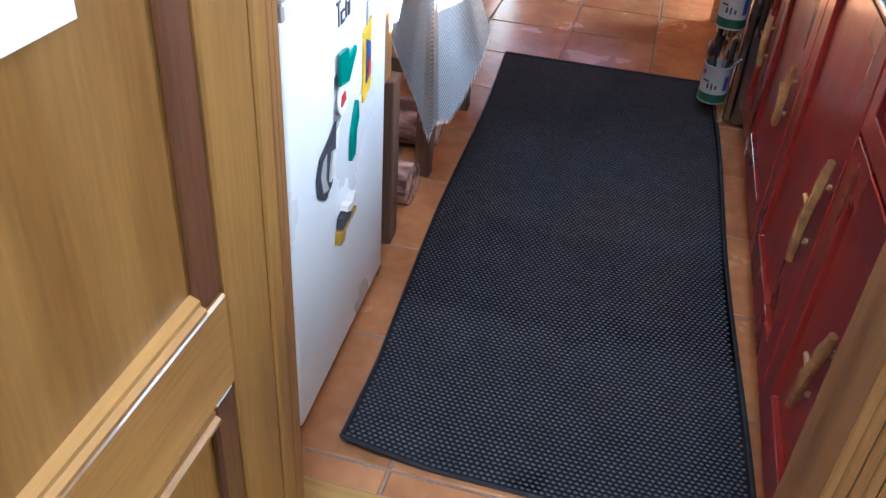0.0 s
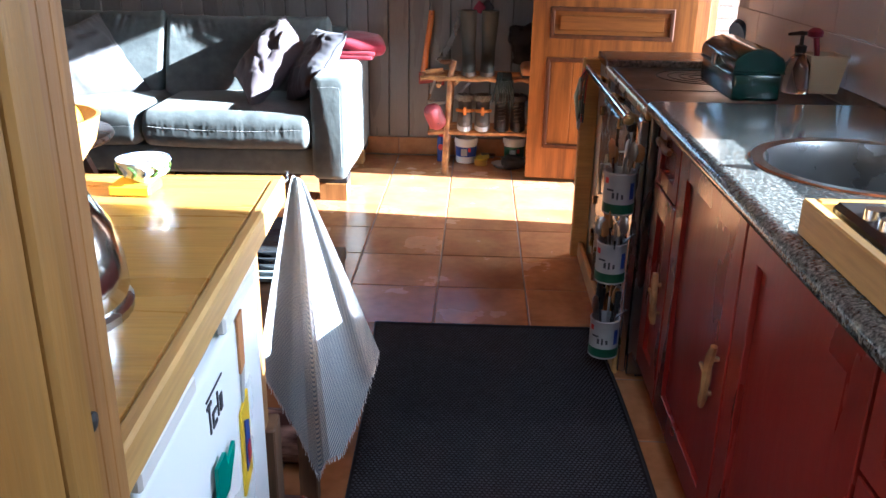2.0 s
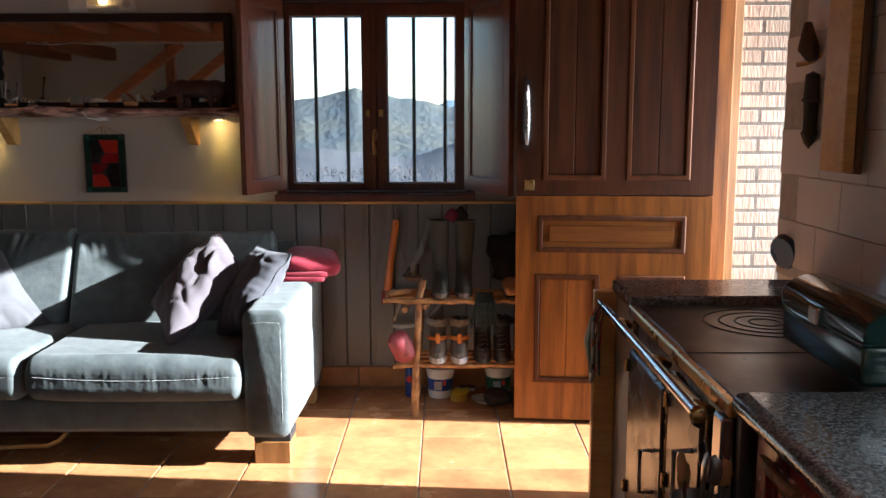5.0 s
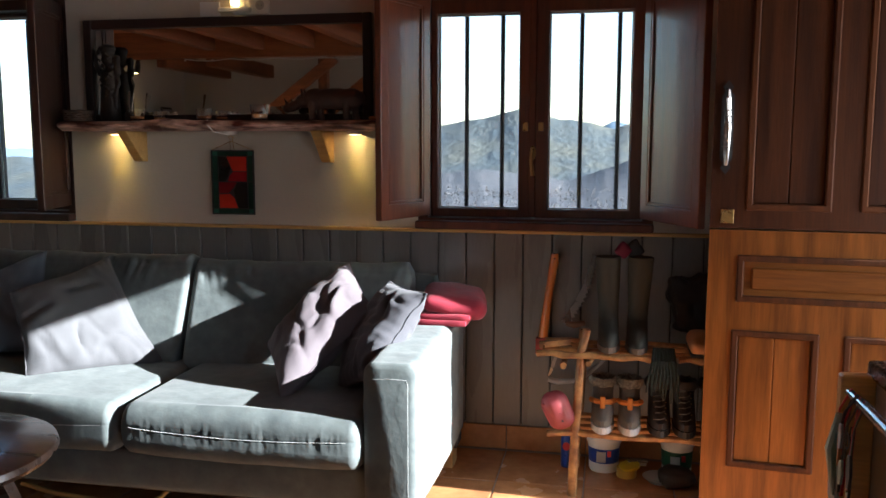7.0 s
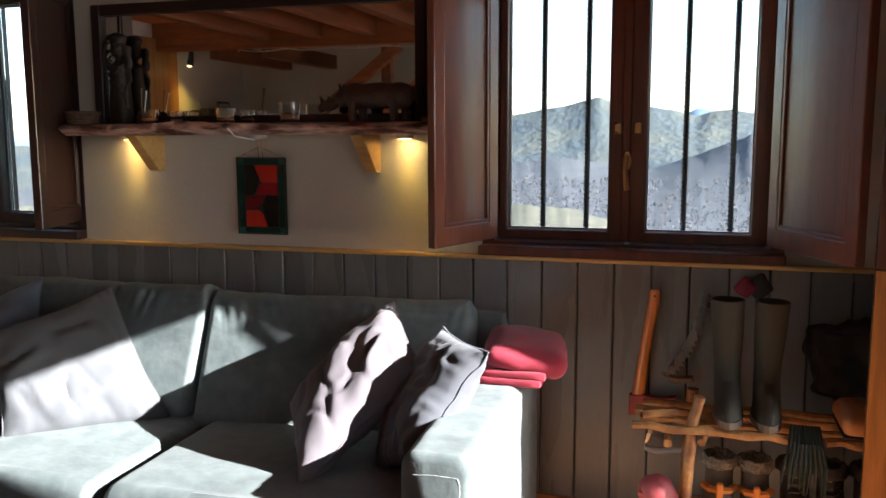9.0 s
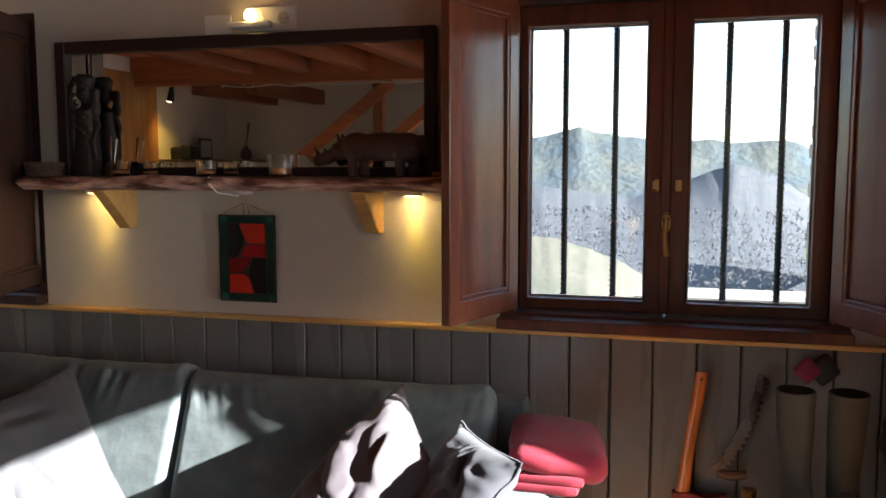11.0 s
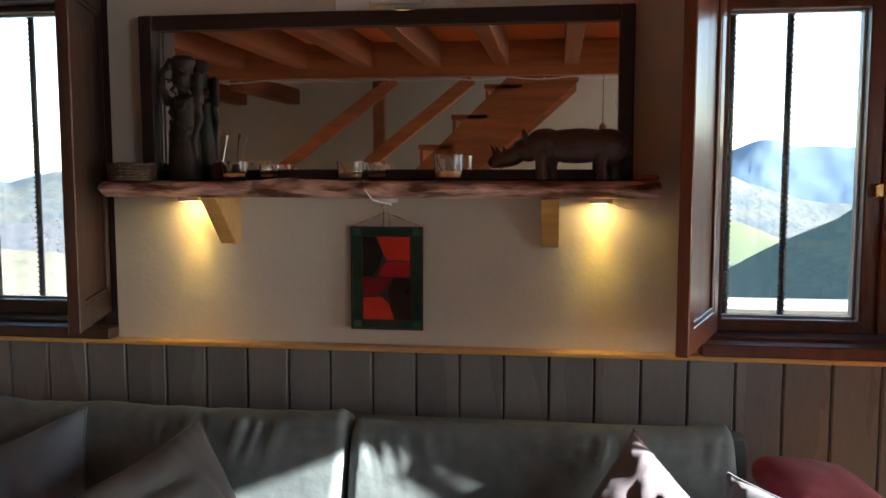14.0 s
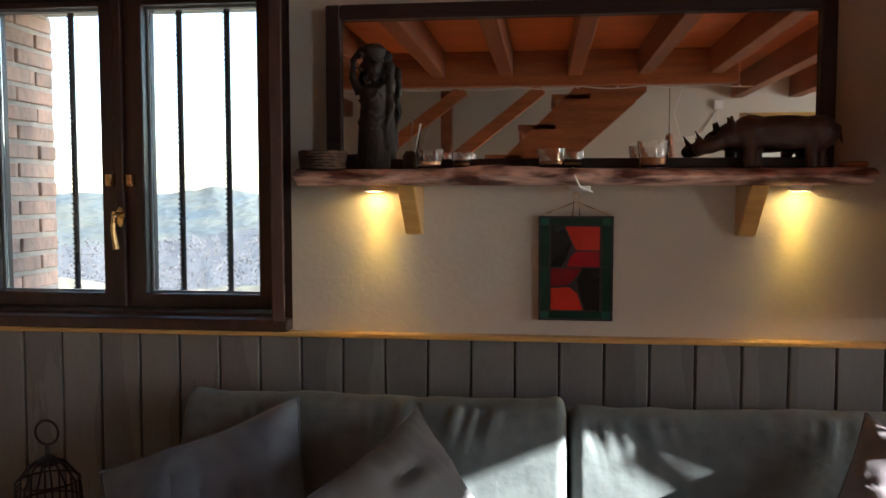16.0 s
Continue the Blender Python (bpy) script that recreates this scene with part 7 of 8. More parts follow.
def short_boot(x, y, z, shaft, collar, strap, label, group, laced=False):
    b = thing("ankle_boot", (x, y, z), label, "boot", group)
    n = 18
    bm = bmesh.new()
    rings = []
    for zz, rx, ry, cy in ((0.018, 0.042, 0.112, -0.035), (0.05, 0.043, 0.108, -0.032), (0.085, 0.042, 0.078, -0.005), (0.12, 0.040, 0.052, 0.015), (0.165, 0.043, 0.048, 0.018)):
        rings.append([bm.verts.new((x + rx * math.cos(2 * math.pi * k / n), y + cy + ry * math.sin(2 * math.pi * k / n), z + zz)) for k in range(n)])
    for a, c in zip(rings, rings[1:]):
        for k in range(n):
            bm.faces.new((a[k], a[(k + 1) % n], c[(k + 1) % n], c[k]))
    bm.faces.new(rings[0][::-1])
    bmesh.ops.recalc_face_normals(bm, faces=bm.faces)
    part("upper", bm, shaft, b, smooth=True)
    part("sole", prism([(x + 0.045 * math.cos(t), y - 0.035 + 0.116 * math.sin(t)) for t in [2 * math.pi * k / 20 for k in range(20)]], "z", z, z + 0.026), "label_pale" if not laced else "black", b, "thick sole")
    co = bmesh.new()
    rr = []
    for zz, e in ((0.150, 0.0), (0.158, 0.012), (0.175, 0.014), (0.188, 0.006), (0.186, -0.008), (0.165, -0.014), (0.09, -0.014)):
        rr.append([co.verts.new((x + (0.041 + e) * math.cos(2 * math.pi * k / n) * (1 + 0.05 * math.sin(k * 5)), y + 0.018 + (0.047 + e) * math.sin(2 * math.pi * k / n), z + zz + 0.004 * math.sin(k * 2.7))) for k in range(n)])
    for a, c in zip(rr, rr[1:]):
        for k in range(n):
            co.faces.new((a[k], a[(k + 1) % n], c[(k + 1) % n], c[k]))
    bmesh.ops.recalc_face_normals(co, faces=co.faces)
    part("collar", co, collar, b, "padded collar" if laced else "fleece-lined collar", smooth=True)
    if strap:
        s = bmesh.new()
        join(s, tube([(x - 0.045, y - 0.02, z + 0.10), (x - 0.028, y - 0.062, z + 0.105), (x + 0.0, y - 0.073, z + 0.106), (x + 0.028, y - 0.062, z + 0.105), (x + 0.045, y - 0.02, z + 0.10)], 0.011, 6))
        join(s, box(x - 0.010, x + 0.010, y - 0.085, y - 0.068, z + 0.075, z + 0.130, 0.004))
        part("strap", s, "orange", b, "orange webbing strap")
    if laced:
        l = bmesh.new()
        for k in range(6):
            zz = z + 0.06 + 0.018 * k
            yy = y - 0.125 + 0.085 * (k / 5) ** 0.7
            join(l, tube([(x - 0.018, yy + 0.01, zz), (x, yy - 0.004, zz + 0.004), (x + 0.018, yy + 0.01, zz + 0.008)], 0.0022, 5))
        part("laces", l, "laces", b, "criss-crossed laces")
        e = bmesh.new()
        for k in range(7):
            for sx in (-1, 1):
                join(e, lathe([(0.0, 0), (0.0032, 0.0), (0.0, 0.003)], 6, (x + sx * 0.022, y - 0.112 + 0.080 * (k / 6) ** 0.7, z + 0.058 + 0.018 * k)))
        part("eyelet", e, "brass", b, "brass eyelets")


for bx in (-0.232, -0.128):
    short_boot(bx, 5.20, 0.268, "suede", "fur", True, "grey-brown fleece-lined snow boot with an orange strap", "snow boots")
for bx in (-0.015, 0.080):
    short_boot(bx, 5.21, 0.268, "leather", "leather", False, "dark leather laced hiking boot on the lower rack", "hiking boots", True)
short_boot(0.190, 5.22, 0.268, "leather", "leather", False, "dark leather laced ankle boot on the lower rack", "hiking boots", True)


def loose_things_by_rack():
    sh = thing("tan_shoe", (0.13, 5.20, 0.578), "tan suede shoe on the upper rack", "shoe")
    part("upper", placed(soft_box(0.045, 0.11, 0.030, 0.028, (0, 0, 0.012), 0.002, 3.0, n=8), (0.13, 5.19, 0.612)), "tan", sh, smooth=True)
    part("sole", box(0.088, 0.172, 5.085, 5.30, 0.578, 0.590, 0.004), "black", sh)
    # gardening glove and rope draped over the gap in the shelf
    gl = thing("hanging_straps", (-0.005, 5.12, 0.45), "bunch of dark green straps hanging from the upper rack", "straps")
    rg = random.Random(21)
    for k in range(9):
        x = -0.045 + 0.0085 * k
        sp = (k - 4) * 0.005
        part("strap", tube([(x, 5.10, 0.605), (x + sp * 0.3, 5.07, 0.56), (x + sp, 5.055, 0.50), (x + sp * 1.2 + rg.uniform(-0.006, 0.006), 5.058, 0.43 + rg.uniform(-0.03, 0.03))], [0.006, 0.007, 0.006, 0.002], 6), "strap_dark", gl, smooth=True)
    ax = thing("axe", (-0.48, 5.50, 0.46), "axe with orange handle and worn red head hanging on boarding", "axe")
    h = bmesh.new()
    pts = [(-0.450, 0.905), (-0.453, 0.86), (-0.470, 0.75), (-0.484, 0.64), (-0.496, 0.53), (-0.500, 0.47)]
    wid = [0.016, 0.019, 0.017, 0.018, 0.021, 0.022]
    rings = []
    for (x, z), w in zip(pts, wid):
        rings.append([h.verts.new((x + w * math.cos(2 * math.pi * k / 12), 5.500 + 0.012 * math.sin(2 * math.pi * k / 12), z)) for k in range(12)])
    for a, b in zip(rings, rings[1:]):
        for k in range(12):
            h.faces.new((a[k], a[(k + 1) % 12], b[(k + 1) % 12], b[k]))
    h.faces.new(rings[0])
    h.faces.new(rings[-1][::-1])
    bmesh.ops.recalc_face_normals(h, faces=h.faces)
    part("haft", h, "axe_wood", ax, "glossy orange wooden haft", smooth=True)
    part("head", prism([(-0.526, 0.535), (-0.476, 0.538), (-0.42, 0.528), (-0.37, 0.540), (-0.362, 0.500), (-0.372, 0.455), (-0.43, 0.478), (-0.478, 0.468), (-0.526, 0.462)], "y", 5.484, 5.516, 0.003), "axe_red", ax, "worn red steel head")
    part("hole", lathe([(0.0, 0), (0.004, 0), (0.004, 0.001), (0, 0.001)], 10), "black", ax, local=True).matrix_basis = pose(0.03, -0.0125, 0.425, 90, 0, 0)
    sw = thing("pruning_saw", (-0.34, 5.49, 0.55), "curved grey pruning saw hanging on the boarding", "saw")
    outline = [(-0.270, 0.90), (-0.278, 0.85), (-0.30, 0.77), (-0.335, 0.69), (-0.375, 0.625), (-0.40, 0.60)]
    b = bmesh.new()
    for k in range(len(outline) - 1):
        (xa, za), (xb, zb) = outline[k], outline[k + 1]
        join(b, prism([(xa, za), (xb, zb), (xb - 0.024, zb + 0.016), (xa - 0.022, za + 0.01)], "y", 5.498, 5.501))
        for q in range(4):
            f = q / 4
            x, z = xa + (xb - xa) * f, za + (zb - za) * f
            join(b, prism([(x, z), (x + 0.008, z - 0.010), (x - 0.007, z - 0.013)], "y", 5.498, 5.501))
    part("blade", b, "steel", sw)
    part("grip", tube([(-0.395, 5.50, 0.602), (-0.36, 5.495, 0.598), (-0.315, 5.49, 0.608)], [0.012, 0.015, 0.012], 8), "old_wood_x", sw, smooth=True)
    s2 = thing("bow_saw", (-0.40, 5.48, 0.35), "small grey bow saw hanging under the upper rack", "saw")
    part("blade", prism([(-0.405, 0.525), (-0.420, 0.53), (-0.462, 0.40), (-0.470, 0.365), (-0.455, 0.38)], "y", 5.478, 5.480), "steel", s2)
    part("frame", tube([(-0.468, 5.48, 0.355), (-0.43, 5.48, 0.345), (-0.33, 5.47, 0.36), (-0.25, 5.45, 0.44), (-0.20, 5.44, 0.50)], [0.010, 0.014, 0.009, 0.008, 0.008], 8), "label_pale", s2, "grey metal frame", smooth=True)
    cl = thing("pink_clog", (-0.40, 5.10, 0.30), "dusty pink rubber clog hanging on the rack's end", "shoe")
    part("shell", placed(soft_box(0.048, 0.040, 0.075, 0.035, (0.006, 0.008, 0.004), 0.003, 2.0, n=8), (-0.402, 5.085, 0.345), 12, -24, 0), "pink_rubber", cl, smooth=True)
    part("strap", tube([(-0.455, 5.07, 0.395), (-0.46, 5.05, 0.375), (-0.42, 5.045, 0.36)], 0.008, 7), "pink_rubber", cl, smooth=True)
    hg = bmesh.new()
    for dx, dz in ((-0.02, 0.02), (0.008, 0.0), (0.02, -0.03)):
        join(hg, lathe([(0, 0), (0.005, 0), (0, 0.004)], 8, (-0.402 + dx, 5.040, 0.345 + dz)))
    part("vent", hg, "black", cl)
    ba = thing("red_cloth", (-0.17, 5.45, 0.90), "pink and black cloth hanging above the boots", "cloth")
    part("cloth", placed(soft_box(0.030, 0.012, 0.030, 0.010, (0, 0.006, 0), 0.008, 8.0, n=9), (-0.160, 5.50, 0.925), 0, 38, 0), "sponge_pink", ba, smooth=True)
    part("fold", placed(soft_box(0.035, 0.012, 0.035, 0.010, (0, 0.006, 0), 0.008, 9.0, n=9), (-0.115, 5.51, 0.925), 0, 50, 0), "black", ba, smooth=True)
    bg = thing("dark_bag", (0.17, 5.44, 0.60), "black fabric bag slumped on the upper rack behind the door", "bag")
    part("body", placed(soft_box(0.19, 0.05, 0.12, 0.035, (0.0, 0.01, 0.0), 0.045, 4.0, n=16, freq=11), (0.22, 5.42, 0.72)), "black", bg, smooth=True)
    for (x, y, r, h, body, band, lab) in ((-0.222, 5.40, 0.068, 0.155, "plastic_white", "plastic_blue", "white plastic tub with a blue printed label under the rack"), (0.078, 5.40, 0.066, 0.162, "plastic_white", "label_green", "white plastic tub with a printed label under the rack")):
        t = thing("plastic_tub", (x, y, 0.0), lab, "tub", "plastic tubs")
        part("tub", lathe([(0.0, 0.001), (r * 0.86, 0.001), (r, h - 0.03), (r + 0.005, h - 0.03), (r + 0.005, h - 0.012), (r + 0.002, h), (r - 0.004, h), (r - 0.006, 0.01), (0, 0.006)], 28, (x, y, 0)), body, t, smooth=True)
        k0, k1 = 0.86 + 0.14 * 0.08, 0.86 + 0.14 * 0.75
        part("label", lathe([(r * k0 + 0.0012, 0.015), (r * k1 + 0.0014, h - 0.05)], 28, (x, y, 0)), band, t, smooth=True)
        p = bmesh.new()
        box(x - 0.03, x + 0.008, y - r - 0.0005, y - r + 0.01, 0.05, 0.095, 0.001, bm=p)
        part("print", p, "label_pale", t)
        part("patch", box(x + 0.014, x + 0.030, y - r + 0.001, y - r + 0.012, 0.075, 0.10, 0.001), "plastic_red", t)
    c = (-0.378, 5.40, 0.0)
    a = thing("spray_can", c, "blue and red aerosol can under the rack", "spray can")
    part("can", lathe([(0.0, 0.0), (0.024, 0.0), (0.025, 0.004), (0.025, 0.150), (0.018, 0.160), (0.0, 0.162)], 20, c), "plastic_blue", a, smooth=True)
    part("cap", lathe([(0.0, 0.195), (0.016, 0.194), (0.019, 0.185), (0.019, 0.158), (0.0, 0.158)], 18, c), "plastic_red", a, "red cap", smooth=True)
    part("label", prism(ellipse(c[0] - 0.002, 0.095, 0.016, 0.018, 14), "y", c[1] - 0.0275, c[1] - 0.0245), "plastic_red", a)
    c = (-0.128, 5.335, 0.0)
    y = thing("yellow_tin", c, "round yellow shoe-wax tin with its lid askew", "tin")
    part("tin", lathe([(0.0, 0.0), (0.040, 0.0), (0.041, 0.004), (0.041, 0.038), (0.0, 0.038)], 26, c), "yellow_tin", y, smooth=True)
    lid = lathe([(0.0, 0.0), (0.042, 0.0), (0.043, 0.010), (0.0, 0.012)], 26)
    part("lid", placed(lid, (c[0] + 0.012, c[1] - 0.006, 0.042), 6, -8, 0), "yellow", y, smooth=True)
    br = thing("shoe_brush", (-0.08, 5.36, 0.04), "small wooden shoe brush on the tin", "brush")
    part("back", placed(box(-0.045, 0.045, -0.014, 0.014, 0, 0.012, 0.004), (-0.085, 5.37, 0.052), 0, 8, 20), "old_wood_x", br)
    part("bristles", placed(box(-0.040, 0.040, -0.011, 0.011, -0.014, 0.0, 0.001), (-0.085, 5.37, 0.052), 0, 8, 20), "label_pale", br)
    c = (0.005, 5.30, 0.0)
    d = single("white_dish", lathe([(0.0, 0.0), (0.045, 0.0), (0.07, 0.022), (0.067, 0.022), (0.043, 0.005), (0, 0.004)], 26, c), "ceramic_white", c, "shallow white dish on the floor under the rack", "dish", smooth=True)
    rg = single("dark_rag", placed(soft_box(0.06, 0.05, 0.035, 0.03, (0.01, 0.01, 0.01), 0.02, 6.0, n=10), (0.07, 5.27, 0.036)), "leather", (0.07, 5.27, 0.0), "crumpled dark rag on the floor under the rack", "rag", smooth=True)


loose_things_by_rack()


# ---- mirror, shelf and wall things ----
def mirror_and_shelf():
    m = thing("wall_mirror", (-1.96, 5.545, 1.48), "wide wall mirror in a very dark wooden frame above the shelf", "mirror")
    x0, x1, z0, z1 = -2.656, -1.262, 1.476, 1.942
    gx0, gx1, gz0, gz1 = -2.614, -1.302, 1.506, 1.900
    part("glass", box(gx0 - 0.004, gx1 + 0.004, 5.522, 5.530, gz0 - 0.004, gz1 + 0.004), "mirror", m, "silvered mirror glass")
    part("backing", box(x0 + 0.01, x1 - 0.01, 5.5305, 5.559, z0 + 0.01, z1 - 0.01), "black", m)
    for a, b, c, d in ((x0, gx0, z0, z1), (gx1, x1, z0, z1), (gx0, gx1, z0, gz0), (gx0, gx1, gz1, z1)):
        part("frame_side", box(a, b, 5.500, 5.530, c, d, 0.004), "mirror_frame", m)
    s = thing("live_edge_shelf", (-1.955, 5.45, 1.45), "thick rustic wall shelf with a gnarled live front edge", "shelf")
    rng = random.Random(12)
    bm = bmesh.new()
    n = 220
    rows = []
    for i in range(n + 1):
        f = i / n
        x = -2.708 + f * 1.505
        yb = 5.556
        yf = 5.345 + 0.018 * math.sin(f * 9) + 0.014 * noise.noise(Vector((x * 6, 0, 1))) + 0.008 * noise.noise(Vector((x * 25, 0, 5)))
        zt = 1.4745 + 0.0 * f
        zf = 1.4745 + 0.005 * noise.noise(Vector((x * 5, 3, 0))) + 0.004 * noise.noise(Vector((x * 22, 3, 4))) + (0.016 * math.exp(-((f - 0.36) / 0.12) ** 2)) - 0.008
        zm = 1.454 + 0.010 * noise.noise(Vector((x * 9, 7, 0))) + 0.005 * noise.noise(Vector((x * 30, 7, 2)))
        zl = 1.436 + 0.010 * noise.noise(Vector((x * 7, 9, 0))) + 0.012 * math.exp(-((f - 0.33) / 0.05) ** 2) + 0.004 * noise.noise(Vector((x * 28, 9, 1)))
        rows.append([bm.verts.new(p) for p in ((x, yb, zt), (x, yf + 0.035, zt), (x, yf + 0.008, zf), (x, yf - 0.004 + 0.006 * noise.noise(Vector((x * 40, 1, 1))), zm), (x, yf + 0.016, zl + 0.006), (x, yf + 0.04, 1.430), (x, yb, 1.430))])
    for a, b in zip(rows, rows[1:]):
        for k in range(7):
            bm.faces.new((a[k], a[(k + 1) % 7], b[(k + 1) % 7], b[k]))
    bm.faces.new(rows[0][::-1])
    bm.faces.new(rows[-1])
    bmesh.ops.recalc_face_normals(bm, faces=bm.faces)
    part("board", bm, "bark", s, smooth=True)
    for xa in (-2.405, -1.480):
        br = prism([(5.5595, 1.4295), (5.37, 1.4295), (5.40, 1.405), (5.515, 1.292), (5.5595, 1.288)], "x", xa - 0.024, xa + 0.024, 0.003)
        b = part("bracket", br, "bowl_wood", s, "pale wooden shelf bracket")
        part("screw", lathe([(0, 0), (0.006, 0), (0.006, 0.002), (0, 0.002)], 10), "black", b, local=True).matrix_basis = pose(xa + 1.955, 5.513 - 5.45, 1.305 - 1.45, 45, 0, 0)
    for xa, mat in ((-2.520, "led"), (-1.935, "label_pale"), (-1.345, "led")):
        p = thing("puck_light", (xa, 5.512, 1.43), "small round lamp under the shelf, " + ("lit warm yellow" if mat == "led" else "unlit"), "lamp", "shelf lamps")
        part("housing", lathe([(0.0, 0.0), (0.030, 0.0), (0.031, -0.014), (0.024, -0.016), (0.0, -0.016)], 24, (xa, 5.512, 1.4295)), "plastic_white", p, smooth=True)
        part("lens", lathe([(0.0, 0.0), (0.022, 0.0), (0.0, -0.001)], 20, (xa, 5.512, 1.4130)), mat, p)
    cb = thing("lamp_cable", (-1.93, 5.36, 1.42), "thin white cable looped round the shelf front", "cable")
    part("wire", tube([(-1.96, 5.335, 1.475), (-1.955, 5.325, 1.452), (-1.94, 5.35, 1.425), (-1.905, 5.42, 1.412), (-1.93, 5.46, 1.413)], 0.0025, 6), "plastic_white", cb, smooth=True)
    part("wire", tube([(-1.345, 5.51, 1.425), (-1.28, 5.545, 1.40), (-1.22, 5.55, 1.39), (-1.19, 5.552, 1.41)], 0.0018, 6), "plastic_white", cb, smooth=True)
    # things on the shelf
    gz = 1.4755
    for x, y, r, h in ((-2.345, 5.42, 0.038, 0.052), (-2.262, 5.47, 0.030, 0.045), (-2.015, 5.415, 0.038, 0.052), (-1.955, 5.47, 0.030, 0.045), (-1.748, 5.41, 0.042, 0.070)):
        g = thing("tumbler", (x, y, gz), "clear glass tumbler with amber wax on the shelf", "glass", "tumblers on the shelf")
        part("cup", lathe([(0.0, 0.0), (r * 0.8, 0.0), (r * 0.86, 0.006), (r, h), (r - 0.003, h), (r * 0.8, 0.010), (0, 0.008)], 24, (x, y, gz)), "glass", g, smooth=True)
        part("wax", lathe([(0.0, 0.0105), (r * 0.74, 0.0105), (r * 0.82, h * 0.38), (0.0, h * 0.36)], 20, (x, y, gz)), "tan", g, "amber wax", smooth=True)
    c = (-2.645, 5.42, gz)
    b = thing("small_basket", c, "small dark woven basket on the shelf's end", "basket")
    wv = bmesh.new()
    for k in range(6):
        join(wv, tube([(c[0] + (0.060 + 0.001 * k) * math.cos(t), c[1] + (0.060 + 0.001 * k) * math.sin(t), c[2] + 0.005 + 0.008 * k + 0.0012 * math.sin(9 * t + k * 3.14)) for t in [2 * math.pi * q / 36 for q in range(37)]], 0.0045, 5))
    part("weave", wv, "wicker", b, smooth=True)
    part("bottom", lathe([(0, 0), (0.058, 0), (0.058, 0.006), (0, 0.006)], 24, c), "wicker", b)
    st = bmesh.new()
    x, y = -2.505, 5.43
    join(st, lathe([(0.0, 0.0), (0.054, 0.0), (0.058, 0.02), (0.056, 0.06), (0.053, 0.11), (0.049, 0.15), (0.045, 0.185), (0.048, 0.215), (0.050, 0.235), (0.020, 0.255), (0.018, 0.268), (0.034, 0.28), (0.038, 0.305), (0.034, 0.33), (0.040, 0.338), (0.044, 0.352), (0.030, 0.366), (0.0, 0.370)], 20, (x, y, gz)))
    join(st, tube([(x - 0.045, y - 0.005, gz + 0.225), (x - 0.070, y - 0.01, gz + 0.27), (x - 0.068, y - 0.01, gz + 0.32), (x - 0.035, y - 0.012, gz + 0.355)], [0.017, 0.013, 0.011, 0.013], 9, 0.08))
    join(st, tube([(x + 0.045, y - 0.005, gz + 0.225), (x + 0.062, y - 0.012, gz + 0.18), (x + 0.045, y - 0.03, gz + 0.12), (x + 0.048, y - 0.02, gz + 0.06)], [0.017, 0.014, 0.013, 0.015], 9, 0.1))
    join(st, lathe([(0, 0), (0.018, 0.005), (0.022, 0.03), (0.016, 0.05), (0.02, 0.07), (0.018, 0.09), (0, 0.10)], 12, (x + 0.055, y - 0.01, gz + 0.22)))
    bmesh.ops.transform(st, matrix=Matrix.Translation((x - 0.006, 5.473, gz)) @ Matrix.Diagonal((0.84, 0.72, 0.95, 1)) @ Matrix.Translation((-x, -y, -gz)), verts=st.verts)
    for q in range(26):
        a = q * 2.4
        zz = 0.02 + 0.0115 * q
        join(st, tube([(x - 0.006 + 0.040 * math.cos(a), 5.473 - 0.034 * abs(math.sin(a)), gz + zz), (x - 0.006 + 0.043 * math.cos(a + 0.5), 5.473 - 0.036 * abs(math.sin(a + 0.5)), gz + zz + 0.012)], 0.005, 6))
    cs = single("carved_statue", st, "carving", (x, y, gz), "dark carved wooden standing figure on the shelf", "statue", smooth=True)
    # a rhinoceros carved in one piece
    rh = bmesh.new()
    y = 5.425

    def blob(xc, zc, rx, ry, rz_, m=None):
        o = bmesh.new()
        bmesh.ops.create_icosphere(o, subdivisions=3, radius=1.0)
        for v in o.verts:
            v.co *= 1 + 0.04 * noise.noise(v.co * 3)
        bmesh.ops.scale(o, vec=(rx, ry, rz_), verts=o.verts)
        join(rh, o, (m or Matrix()) if m else Matrix.Translation((xc, y, zc)))

    blob(-1.41, gz + 0.092, 0.118, 0.042, 0.045)
    blob(-1.335, gz + 0.090, 0.060, 0.040, 0.046)
    blob(-1.495, gz + 0.092, 0.055, 0.038, 0.046)
    blob(-1.545, gz + 0.082, 0.038, 0.028, 0.030)
    blob(0, 0, 0.048, 0.022, 0.022, pose(-1.590, y, gz + 0.062, 0, -22, 0))
    blob(-1.625, gz + 0.050, 0.020, 0.018, 0.018)
    for xx in (-1.50, -1.475, -1.345, -1.315):
        dy = 0.018 if xx in (-1.475, -1.315) else -0.018
        join(rh, tube([(xx, y + dy, gz + 0.075), (xx - 0.004, y + dy, gz + 0.035), (xx, y + dy, gz + 0.001)], [0.022, 0.016, 0.018], 10, 0.05))
    join(rh, tube([(-1.622, y, gz + 0.066), (-1.640, y, gz + 0.098)], [0.010, 0.001], 8))
    join(rh, tube([(-1.600, y, gz + 0.075), (-1.605, y, gz + 0.094)], [0.007, 0.001], 8))
    for dy in (-0.016, 0.016):
        join(rh, tube([(-1.545, y + dy, gz + 0.104), (-1.552, y + dy * 1.3, gz + 0.134)], [0.009, 0.004], 7))
    join(rh, tube([(-1.278, y, gz + 0.11), (-1.268, y, gz + 0.06)], [0.006, 0.003], 6))
    cr = single("animal_statue", rh, "carving_red", (-1.44, y, gz), "reddish carved wooden rhinoceros on the shelf", "statue", smooth=True)
